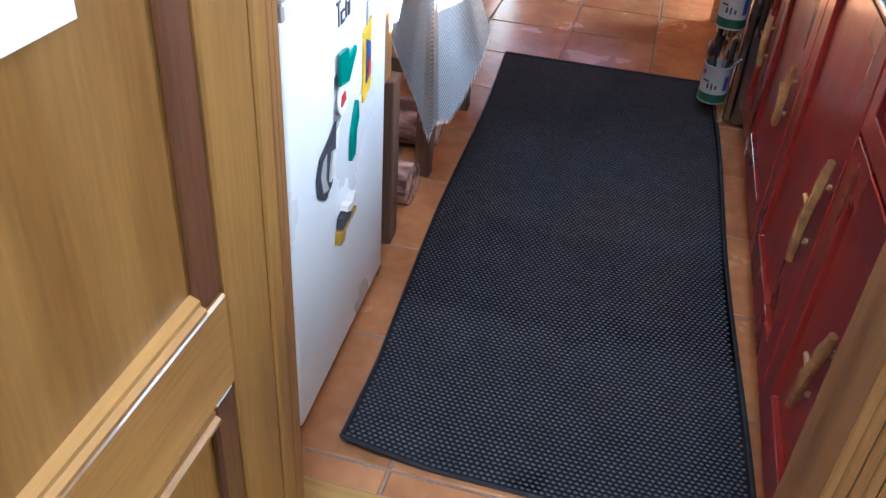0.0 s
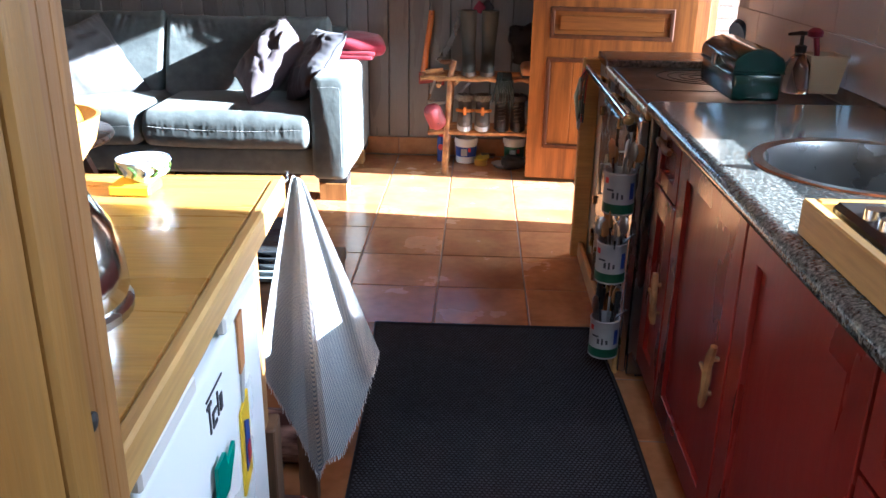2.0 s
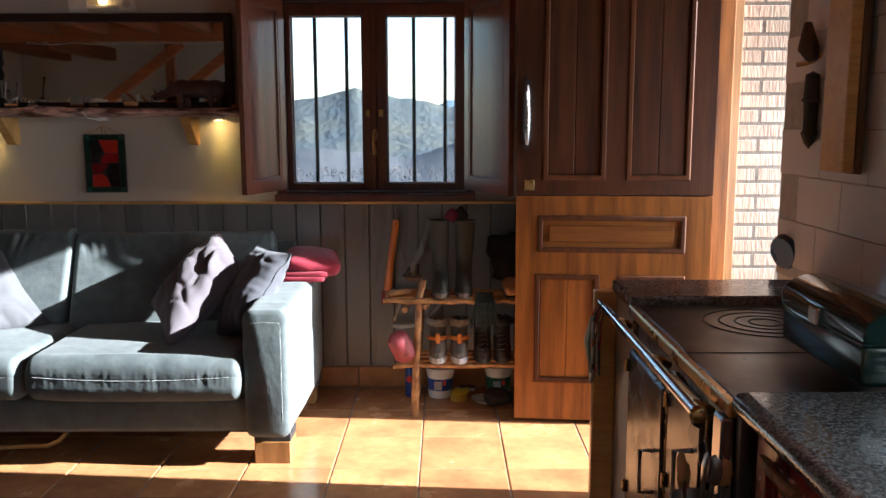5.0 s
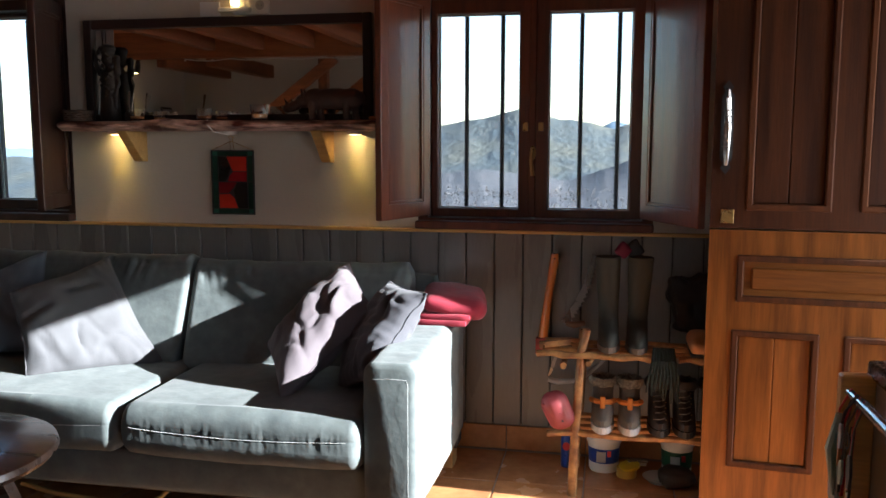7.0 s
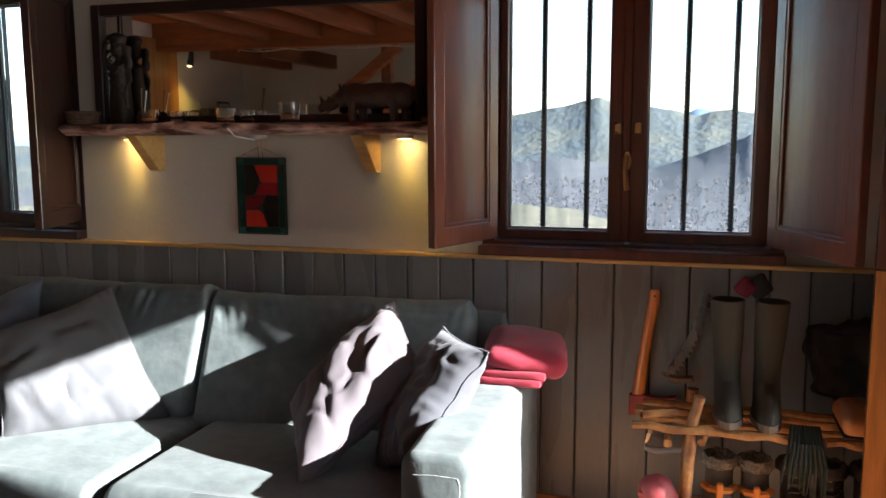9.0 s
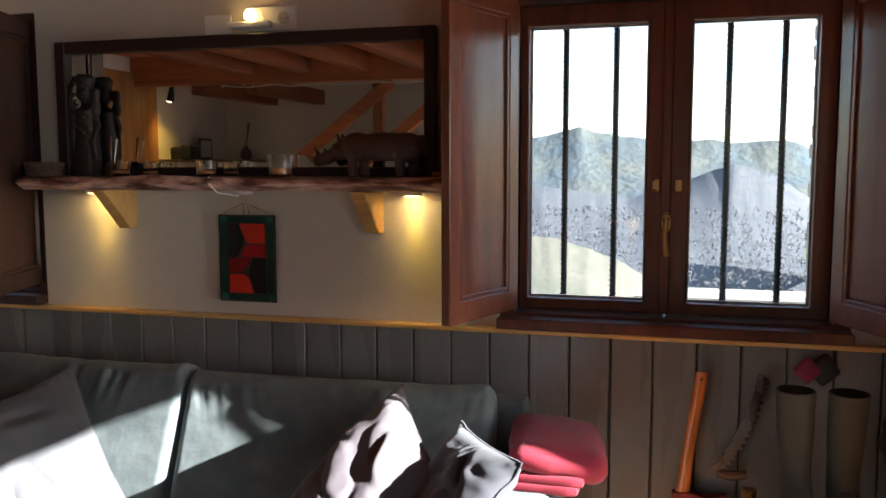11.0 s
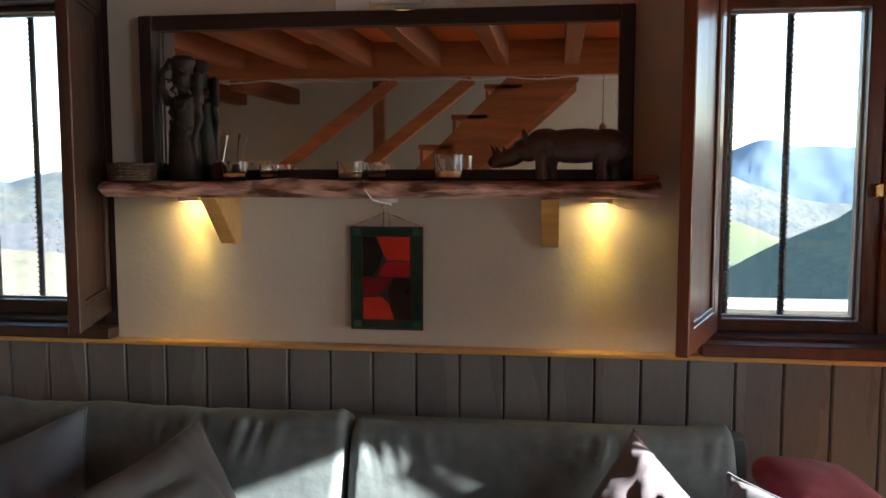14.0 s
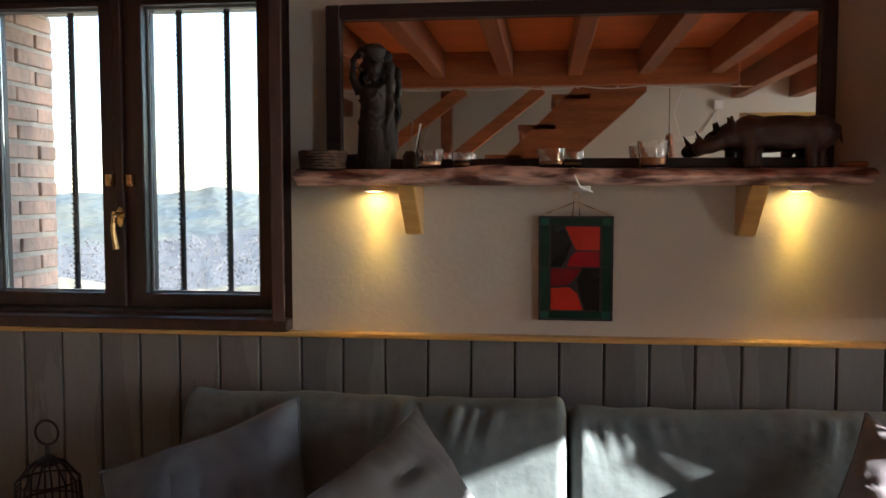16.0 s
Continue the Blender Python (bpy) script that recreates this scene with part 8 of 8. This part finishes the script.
    for o in (cs, cr):
        m = o.modifiers.new("fuse", "REMESH")
        m.mode, m.voxel_size, m.use_smooth_shade = "VOXEL", 0.0035, True
    v = thing("brush_jar", (-2.405, 5.455, gz), "small jar of paint brushes on the shelf", "jar")
    part("jar", lathe([(0, 0), (0.020, 0), (0.022, 0.035), (0.012, 0.05), (0.010, 0.05), (0.018, 0.034), (0, 0.004)], 18, (-2.405, 5.455, gz)), "leather", v, smooth=True)
    part("brush", tube([(-2.405, 5.455, gz + 0.01), (-2.400, 5.45, gz + 0.11), (-2.396, 5.447, gz + 0.135)], [0.002, 0.002, 0.0045], 6), "old_wood", v)
    part("brush", tube([(-2.400, 5.455, gz + 0.01), (-2.380, 5.45, gz + 0.10), (-2.374, 5.447, gz + 0.125)], [0.002, 0.002, 0.004], 6), "ceramic_white", v)
    single("stone_piece", box(-1.255, -1.20, 5.42, 5.50, gz, gz + 0.016, 0.006), "tan", (-1.23, 5.46, gz), "flat reddish piece of wood on the shelf's end", "block")
    # stained glass
    g = thing("stained_glass_panel", (-1.943, 5.545, 1.046), "small red and black stained-glass panel with dark green border", "ornament")
    X0, X1, Z0, Z1 = -2.048, -1.838, 1.046, 1.344
    y0, y1 = 5.538, 5.5415
    part("back", box(X0 + 0.002, X1 - 0.002, 5.5418, 5.545, Z0 + 0.002, Z1 - 0.002), "black", g)

    def pane(name, pts, mat):
        part(name, prism([(X0 + px * (X1 - X0), Z1 - pz * (Z1 - Z0)) for px, pz in pts], "y", y0, y1), mat, g)

    for pts in ([(0.03, 0.02), (0.14, 0.02), (0.14, 0.085), (0.03, 0.085)], [(0.86, 0.02), (0.97, 0.02), (0.97, 0.085), (0.86, 0.085)], [(0.03, 0.915), (0.14, 0.915), (0.14, 0.98), (0.03, 0.98)], [(0.86, 0.915), (0.97, 0.915), (0.97, 0.98), (0.86, 0.98)]):
        pane("corner_pane", pts, "teal_glass")
    for pts in ([(0.15, 0.02), (0.85, 0.02), (0.85, 0.085), (0.15, 0.085)], [(0.15, 0.915), (0.85, 0.915), (0.85, 0.98), (0.15, 0.98)],
                [(0.03, 0.095), (0.14, 0.095), (0.14, 0.485), (0.03, 0.485)], [(0.03, 0.495), (0.14, 0.495), (0.14, 0.905), (0.03, 0.905)],
                [(0.86, 0.095), (0.97, 0.095), (0.97, 0.485), (0.86, 0.485)], [(0.86, 0.495), (0.97, 0.495), (0.97, 0.905), (0.86, 0.905)]):
        pane("border_pane", pts, "green_glass")
    pane("pane", [(0.36, 0.10), (0.82, 0.10), (0.82, 0.325), (0.50, 0.325), (0.46, 0.26)], "red_glass")
    pane("pane", [(0.50, 0.34), (0.82, 0.335), (0.82, 0.485), (0.38, 0.485), (0.42, 0.40)], "red_glass_mid")
    pane("pane", [(0.17, 0.10), (0.34, 0.10), (0.44, 0.27), (0.38, 0.40), (0.30, 0.485), (0.17, 0.485)], "black_glass")
    pane("pane", [(0.17, 0.50), (0.58, 0.50), (0.50, 0.59), (0.40, 0.66), (0.17, 0.67)], "dark_red_glass")
    pane("pane", [(0.17, 0.69), (0.42, 0.68), (0.52, 0.74), (0.60, 0.90), (0.17, 0.90)], "red_glass")
    pane("pane", [(0.60, 0.50), (0.82, 0.50), (0.82, 0.90), (0.63, 0.90), (0.54, 0.72), (0.52, 0.62)], "black_glass")
    le = bmesh.new()
    join(le, rect_frame("y", (X0, X1, Z0, Z1), (X0 + 0.005, X1 - 0.005, Z0 + 0.005, Z1 - 0.005), 5.535, 5.544))
    part("lead_frame", le, "lead", g)
    ch = bmesh.new()
    hook = (-1.943, 5.52, 1.405)
    for xe in (X0 + 0.004, X1 - 0.004):
        join(ch, tube([(xe, 5.54, Z1), (-1.943, 5.53, 1.385)], 0.0016, 5))
    for dx in (-0.010, 0.010):
        join(ch, tube([(-1.943 + dx, 5.54, Z1), (-1.943 + dx * 0.6, 5.53, 1.398)], 0.0014, 5))
    join(ch, tube([(-1.955, 5.53, 1.40), (-1.943, 5.525, 1.412), (-1.931, 5.53, 1.40)], 0.002, 6))
    part("chain", ch, "brass", g, "thin brass chain")
    # sockets above
    k = thing("wall_sockets", (-1.84, 5.55, 1.955), "white double wall socket above the mirror", "socket")
    part("plate", box(-1.925, -1.748, 5.546, 5.5595, 1.953, 2.035, 0.004), "plastic_white", k)
    for x in (-1.882, -1.792):
        part("outlet", lathe([(0, 0), (0.020, 0), (0.021, 0.003), (0.016, 0.003), (0.0, 0.0015)], 18), "label_pale", k, local=True, smooth=True).matrix_basis = pose(x + 1.84, -0.0045, 0.038, 90, 0, 0)
        for dx in (-0.008, 0.008):
            part("pin_hole", lathe([(0, 0), (0.0025, 0), (0, 0.001)], 8), "black", k, local=True).matrix_basis = pose(x + 1.84 + dx, -0.0068, 0.038, 90, 0, 0)
    pc = single("white_card", box(-2.088, -1.990, 5.552, 5.5595, 1.952, 2.015, 0.001), "paper", (-2.04, 5.555, 1.952), "small white card on the wall above the mirror", "card")
    rt = thing("plug_lamp", (-1.915, 5.53, 2.00), "small plug-in lamp glowing warm yellow above the mirror", "lamp")
    part("body", box(-1.985, -1.83, 5.515, 5.5455, 1.962, 1.985, 0.006), "plastic_white", rt)
    part("bulb", lathe([(0, 0), (0.018, 0.004), (0.022, 0.02), (0.014, 0.036), (0, 0.04)], 16, (-1.90, 5.52, 1.985)), "bulb", rt, smooth=True)


M["teal_glass"] = material("teal_stained_glass", (0.03, 0.14, 0.10), 0.15, scale=6, spread=0.4, rough_spread=0.04)
M["red_glass_mid"] = material("ruby_stained_glass", (0.42, 0.015, 0.025), 0.15, scale=6, spread=0.4, rough_spread=0.04)
mirror_and_shelf()


# ---- what the mirror shows of the room behind ----
def stairs():
    s = thing("staircase", (-2.9, 1.45, 0.0), "open orange pine staircase rising to the loft", "stairs")
    ys = (1.10, 1.82)
    rise, run = 0.212, 0.237
    for k in range(10):
        z = 2.11 - rise * k
        x = -1.72 - run * k
        part("tread", box(x - 0.27, x, ys[0], ys[1] + 0.02, z - 0.035, z, 0.003), "beam_x", s)
        part("riser", box(x - 0.025, x - 0.004, ys[0] + 0.03, ys[1] - 0.004, z, z + rise - 0.036), "beam_x", s)
    for y in (ys[0] - 0.02, ys[1] - 0.02):
        out = [(-4.02, 0.0), (-3.70, 0.0), (-1.33, 2.12), (-1.33, 2.36), (-1.62, 2.36)]
        part("stringer", prism(out, "y", y, y + 0.04), "beam_x", s)
    for a, b in (((-4.25, 0.90), (-2.60, 2.13)), ((-3.45, 1.03), (-2.06, 2.13))):
        d = Vector((b[0] - a[0], b[1] - a[1])).normalized()
        n = Vector((-d.y, d.x)) * 0.042
        pr = prism([(a[0] + n.x, a[1] + n.y), (a[0] - n.x, a[1] - n.y), (b[0] - n.x, b[1] - n.y), (b[0] + n.x, b[1] + n.y)], "y", 1.96, 2.03, 0.003)
        single("stair_brace", pr, "beam_x", ((a[0] + b[0]) / 2, 2.0, (a[1] + b[1]) / 2), "orange pine diagonal brace below the loft beam", "beam", "loft braces")
    single("stair_post", box(-2.77, -2.69, 1.88, 1.955, 0.0, 2.13, 0.003), "beam", (-2.73, 1.92, 0.0), "orange pine post below the loft beam", "post")
    st = thing("string_lights", (-2.3, 2.215, 2.12), "thin white string of small lights along the loft beam", "string lights")
    pts = []
    for k in range(60):
        f = k / 59
        x = -3.9 + f * 3.2
        pts.append((x, 2.212, 2.118 - 0.018 * abs(math.sin(f * 3.2 / 0.42 * math.pi))))
    part("wire", tube(pts, 0.0045, 5), "plastic_white", st)
    for k in range(13):
        x = -3.9 + 0.26 * k
        part("bulb", lathe([(0, 0), (0.008, 0.004), (0.008, 0.012), (0, 0.016)], 10, (x, 2.216, 2.100)), "plastic_white", st, "small clear bulb")
    p = thing("pendant_lamp", (-1.153, 1.71, 1.65), "small turned wooden pendant lamp over the island", "lamp")
    part("shade", lathe([(0.048, 0.0), (0.046, 0.03), (0.042, 0.034), (0.041, 0.06), (0.036, 0.064), (0.034, 0.10), (0.028, 0.104), (0.024, 0.16), (0.008, 0.175), (0.0, 0.175)], 24, (-1.153, 1.71, 1.66)), "beam", p, smooth=True)
    part("cord", tube([(-1.153, 1.71, 1.83), (-1.153, 1.71, 2.74)], 0.003, 6), "black", p)
    part("canopy", lathe([(0.0, 0.0), (0.05, 0.01), (0.055, 0.045), (0, 0.046)], 20, (-1.153, 1.71, 2.733)), "old_wood", p, smooth=True)
    w = thing("wall_spotlight", (-4.51, 1.95, 2.03), "small clip-on spotlight lit warm yellow near the side wall", "lamp")
    part("head", tube([(-4.51, 1.95, 2.16), (-4.515, 1.95, 2.10), (-4.53, 1.95, 2.03)], [0.016, 0.024, 0.03], 12), "black", w, smooth=True)
    part("arm", tube([(-4.51, 1.95, 2.16), (-4.51, 2.08, 2.20), (-4.51, 2.14, 2.24)], 0.006, 6), "black", w)
    part("lens", lathe([(0, 0), (0.024, 0), (0, -0.001)], 16, (-4.532, 1.95, 2.027)), "led", w)


stairs()
structure("door_2", box(XL, XL + 0.035, 1.90, 2.62, 0.0, 2.24, 0.004), "pine", "orange pine side door in the far wall")
lj = bmesh.new()
for x in (-4.22, -3.74):
    box(x - 0.05, x + 0.05, 0.712, 2.048, 2.07, 2.20, 0.004, bm=lj)
structure("landing_joists", lj, "beam", "dark pine joists at the stair landing")
sb = thing("side_shelf", (XL + 0.12, 1.55, 1.56), "narrow wooden shelf on the far wall below the small spotlight", "shelf")
part("board", box(XL, XL + 0.22, 1.15, 1.88, 1.535, 1.56, 0.003), "old_wood_x", sb)
pf = thing("framed_photo", (XL + 0.10, 1.28, 1.56), "small dark framed photograph standing on the wall shelf", "picture")
part("frame", box(XL + 0.09, XL + 0.105, 1.17, 1.38, 1.5605, 1.75, 0.003), "black", pf)
part("photo", box(XL + 0.1055, XL + 0.107, 1.19, 1.36, 1.58, 1.73), "label_pale", pf, "faded grey photograph")
rd = thing("dark_radio", (XL + 0.11, 1.55, 1.56), "small black box-shaped radio on the wall shelf", "radio")
part("case", box(XL + 0.06, XL + 0.16, 1.45, 1.64, 1.5605, 1.68, 0.012), "black", rd)
part("aerial", tube([(XL + 0.08, 1.60, 1.68), (XL + 0.08, 1.66, 1.76)], 0.003), "steel", rd)
vz = thing("dark_vase", (-4.44, 0.86, 1.56), "small dark round vase with one upright brush on a corner shelf", "vase")
part("vase", lathe([(0, 0), (0.035, 0), (0.055, 0.04), (0.050, 0.08), (0.022, 0.11), (0.026, 0.125), (0.0, 0.12)], 18, (-4.44, 0.86, 1.5605)), "carving_red", vz, smooth=True)
part("brush", tube([(-4.44, 0.86, 1.67), (-4.42, 0.86, 1.80), (-4.405, 0.86, 1.90)], [0.006, 0.008, 0.014], 7), "old_wood", vz, smooth=True)
cs = thing("corner_shelf", (-4.5, 0.82, 1.55), "narrow wooden shelf in the far corner of the room", "shelf")
part("board", box(XL + 0.001, -4.25, 0.712, 0.95, 1.535, 1.56, 0.003), "old_wood_x", cs)
wc = thing("wall_cable", (-0.55, 0.74, 1.9), "thin pale cable and junction box fixed to the kitchen wall", "cable")
part("wire", tube([(-1.02, 1.70, 2.30), (-1.06, 1.30, 2.02), (-0.95, 0.95, 1.84), (-0.75, 0.722, 1.90), (-0.62, 0.718, 2.10)], 0.0035, 6), "plastic_white", wc, smooth=True)
part("wire", tube([(-0.62, 0.718, 2.10), (-0.62, 0.718, 1.86), (-0.95, 0.718, 1.84)], 0.004, 6), "plastic_white", wc, smooth=True)
part("box", box(-0.655, -0.585, 0.712, 0.742, 2.10, 2.17, 0.004), "plastic_white", wc, "pale junction box")
cn = thing("dark_canister", (XL + 0.11, 1.76, 1.56), "dark lidded canister on the wall shelf", "canister")
part("can", lathe([(0, 0), (0.045, 0), (0.048, 0.09), (0.03, 0.10), (0.0, 0.105)], 18, (XL + 0.11, 1.76, 1.5605)), "carving", cn, smooth=True)
spot("side_spot", (-4.53, 1.95, 2.02), (-4.70, 1.72, 1.2), 1.6, 85)


def lantern():
    sx, sy = -3.365, 5.22
    st = thing("side_stool", (sx, sy, 0.0), "small dark wooden stool beside the sofa", "stool")
    part("seat", lathe([(0, 0.41), (0.15, 0.41), (0.16, 0.425), (0.155, 0.44), (0, 0.44)], 28, (sx, sy, 0)), "old_wood_x", st, smooth=True)
    for k in range(3):
        a = radians(30 + 120 * k)
        part("leg", tube([(sx + 0.10 * math.cos(a), sy + 0.10 * math.sin(a), 0.41), (sx + 0.14 * math.cos(a), sy + 0.14 * math.sin(a), 0.0)], 0.018, 8), "old_wood", st)
    l = thing("lantern", (sx, sy, 0.4405), "dark wire lantern with a ring handle on the stool", "lantern")
    c = (sx, sy, 0.4405)
    part("base", lathe([(0, 0), (0.085, 0), (0.088, 0.012), (0.0, 0.014)], 24, c), "black", l, smooth=True)
    for k in range(14):
        a = 2 * math.pi * k / 14
        pts = [(sx + r * math.cos(a), sy + r * math.sin(a), c[2] + z) for r, z in ((0.083, 0.012), (0.085, 0.12), (0.080, 0.19), (0.045, 0.235), (0.015, 0.25))]
        part("wire", tube(pts, 0.0028, 5), "black", l)
    for z, r in ((0.07, 0.085), (0.13, 0.086), (0.19, 0.081)):
        part("hoop", tube([(sx + r * math.cos(t), sy + r * math.sin(t), c[2] + z) for t in [2 * math.pi * q / 28 for q in range(29)]], 0.003, 5), "black", l)
    part("candle", lathe([(0, 0), (0.028, 0), (0.028, 0.08), (0, 0.082)], 18, (sx, sy, c[2] + 0.014)), "soap", l, "cream candle", smooth=True)
    part("cap", lathe([(0.03, 0.235), (0.02, 0.255), (0.006, 0.262), (0.006, 0.29), (0, 0.29)], 16, c), "black", l, smooth=True)
    part("ring", tube([(sx + 0.033 * math.cos(t), sy, c[2] + 0.322 + 0.033 * math.sin(t)) for t in [2 * math.pi * q / 28 for q in range(29)]], 0.0035, 6), "black", l, smooth=True)


lantern()


def outdoor_table():
    t = thing("outdoor_table", (0.2, 7.7, -0.25), "pale sun-bleached plank table outside the window", "table")
    for k in range(3):
        part("plank", box(-0.72, 1.15, 7.35 + 0.125 * k, 7.47 + 0.125 * k, 0.815, 0.840, 0.003), "sun_bleached", t)
    part("apron", box(-0.66, 1.10, 7.42, 7.45, 0.775, 0.813), "old_wood_x", t)
    for x in (-0.62, 0.33, 1.04):
        for y in (7.42, 7.66):
            part("leg", box(x - 0.035, x + 0.035, y - 0.035, y + 0.035, -0.27, 0.814), "old_wood", t)


outdoor_table()


# ---- floor tiles and wall tiles ----
def floor_tiles():
    floor = bpy.data.objects["floor"]
    BASE[floor.name] = Matrix()
    G = 0.355
    bm = bmesh.new()
    h = G / 2 - 0.0028
    top = [bm.verts.new((sx * (h - 0.003), sy * (h - 0.003), 0.0)) for sx, sy in ((-1, -1), (1, -1), (1, 1), (-1, 1))]
    low = [bm.verts.new((sx * h, sy * h, -0.003)) for sx, sy in ((-1, -1), (1, -1), (1, 1), (-1, 1))]
    bot = [bm.verts.new((sx * h, sy * h, -0.006)) for sx, sy in ((-1, -1), (1, -1), (1, 1), (-1, 1))]
    bm.faces.new(top)
    for k in range(4):
        j = (k + 1) % 4
        bm.faces.new((top[k], low[k], low[j], top[j]))
        bm.faces.new((low[k], bot[k], bot[j], low[j]))
    bmesh.ops.recalc_face_normals(bm, faces=bm.faces)
    me = bpy.data.meshes.new("tile")
    bm.to_mesh(me)
    bm.free()
    me.materials.append(M["terracotta"])
    rng = random.Random(2)
    for i in range(-13, 4):
        for j in range(-8, 7):
            x, y = -0.30 + G * (i + 0.5), 3.40 + G * (j + 0.5)
            if x < XL or x > XR + 0.1 or y > YW + 0.1 or y < 0.6:
                continue
            ob = new("tile", me)
            ob.parent = floor
            ob.matrix_basis = pose(x, y, rng.uniform(-0.0004, 0.0004), rng.uniform(-0.12, 0.12), rng.uniform(-0.12, 0.12), 0)
    # kitchen wall tiles
    bed = rect_frame("x", (0.72, 4.128, 0.872, 2.30), (KW[0], KW[1], 1.12, 2.06), 0.9725, 0.9795)
    wt = structure("wall_tiles", bed, "tile_grout", "glossy white kitchen wall tiles")
    BASE[wt.name] = Matrix()
    tw, th = 0.305, 0.152
    bm = box(-0.004, 0.0, -tw / 2 + 0.0012, tw / 2 - 0.0012, -th / 2 + 0.0012, th / 2 - 0.0012, 0.0018)
    me = bpy.data.meshes.new("wall_tile")
    bm.to_mesh(me)
    bm.free()
    me.materials.append(M["tile_white"])
    for r in range(9):
        off = tw / 2 if r % 2 else 0
        k = 0
        y = 4.128 - tw / 2 + off - tw
        y = 4.128 - tw / 2 - (0 if not r % 2 else tw / 2)
        z = 0.915 + th / 2 + r * th
        while y > 0.8:
            if not (KW[0] - tw / 2 < y < KW[1] + tw / 2 and z > 1.06):
                ob = new("tile", me)
                ob.parent = wt
                ob.matrix_basis = pose(0.972, y, z, rng.uniform(-0.2, 0.2), 0, rng.uniform(-0.25, 0.25))
            y -= tw


floor_tiles()
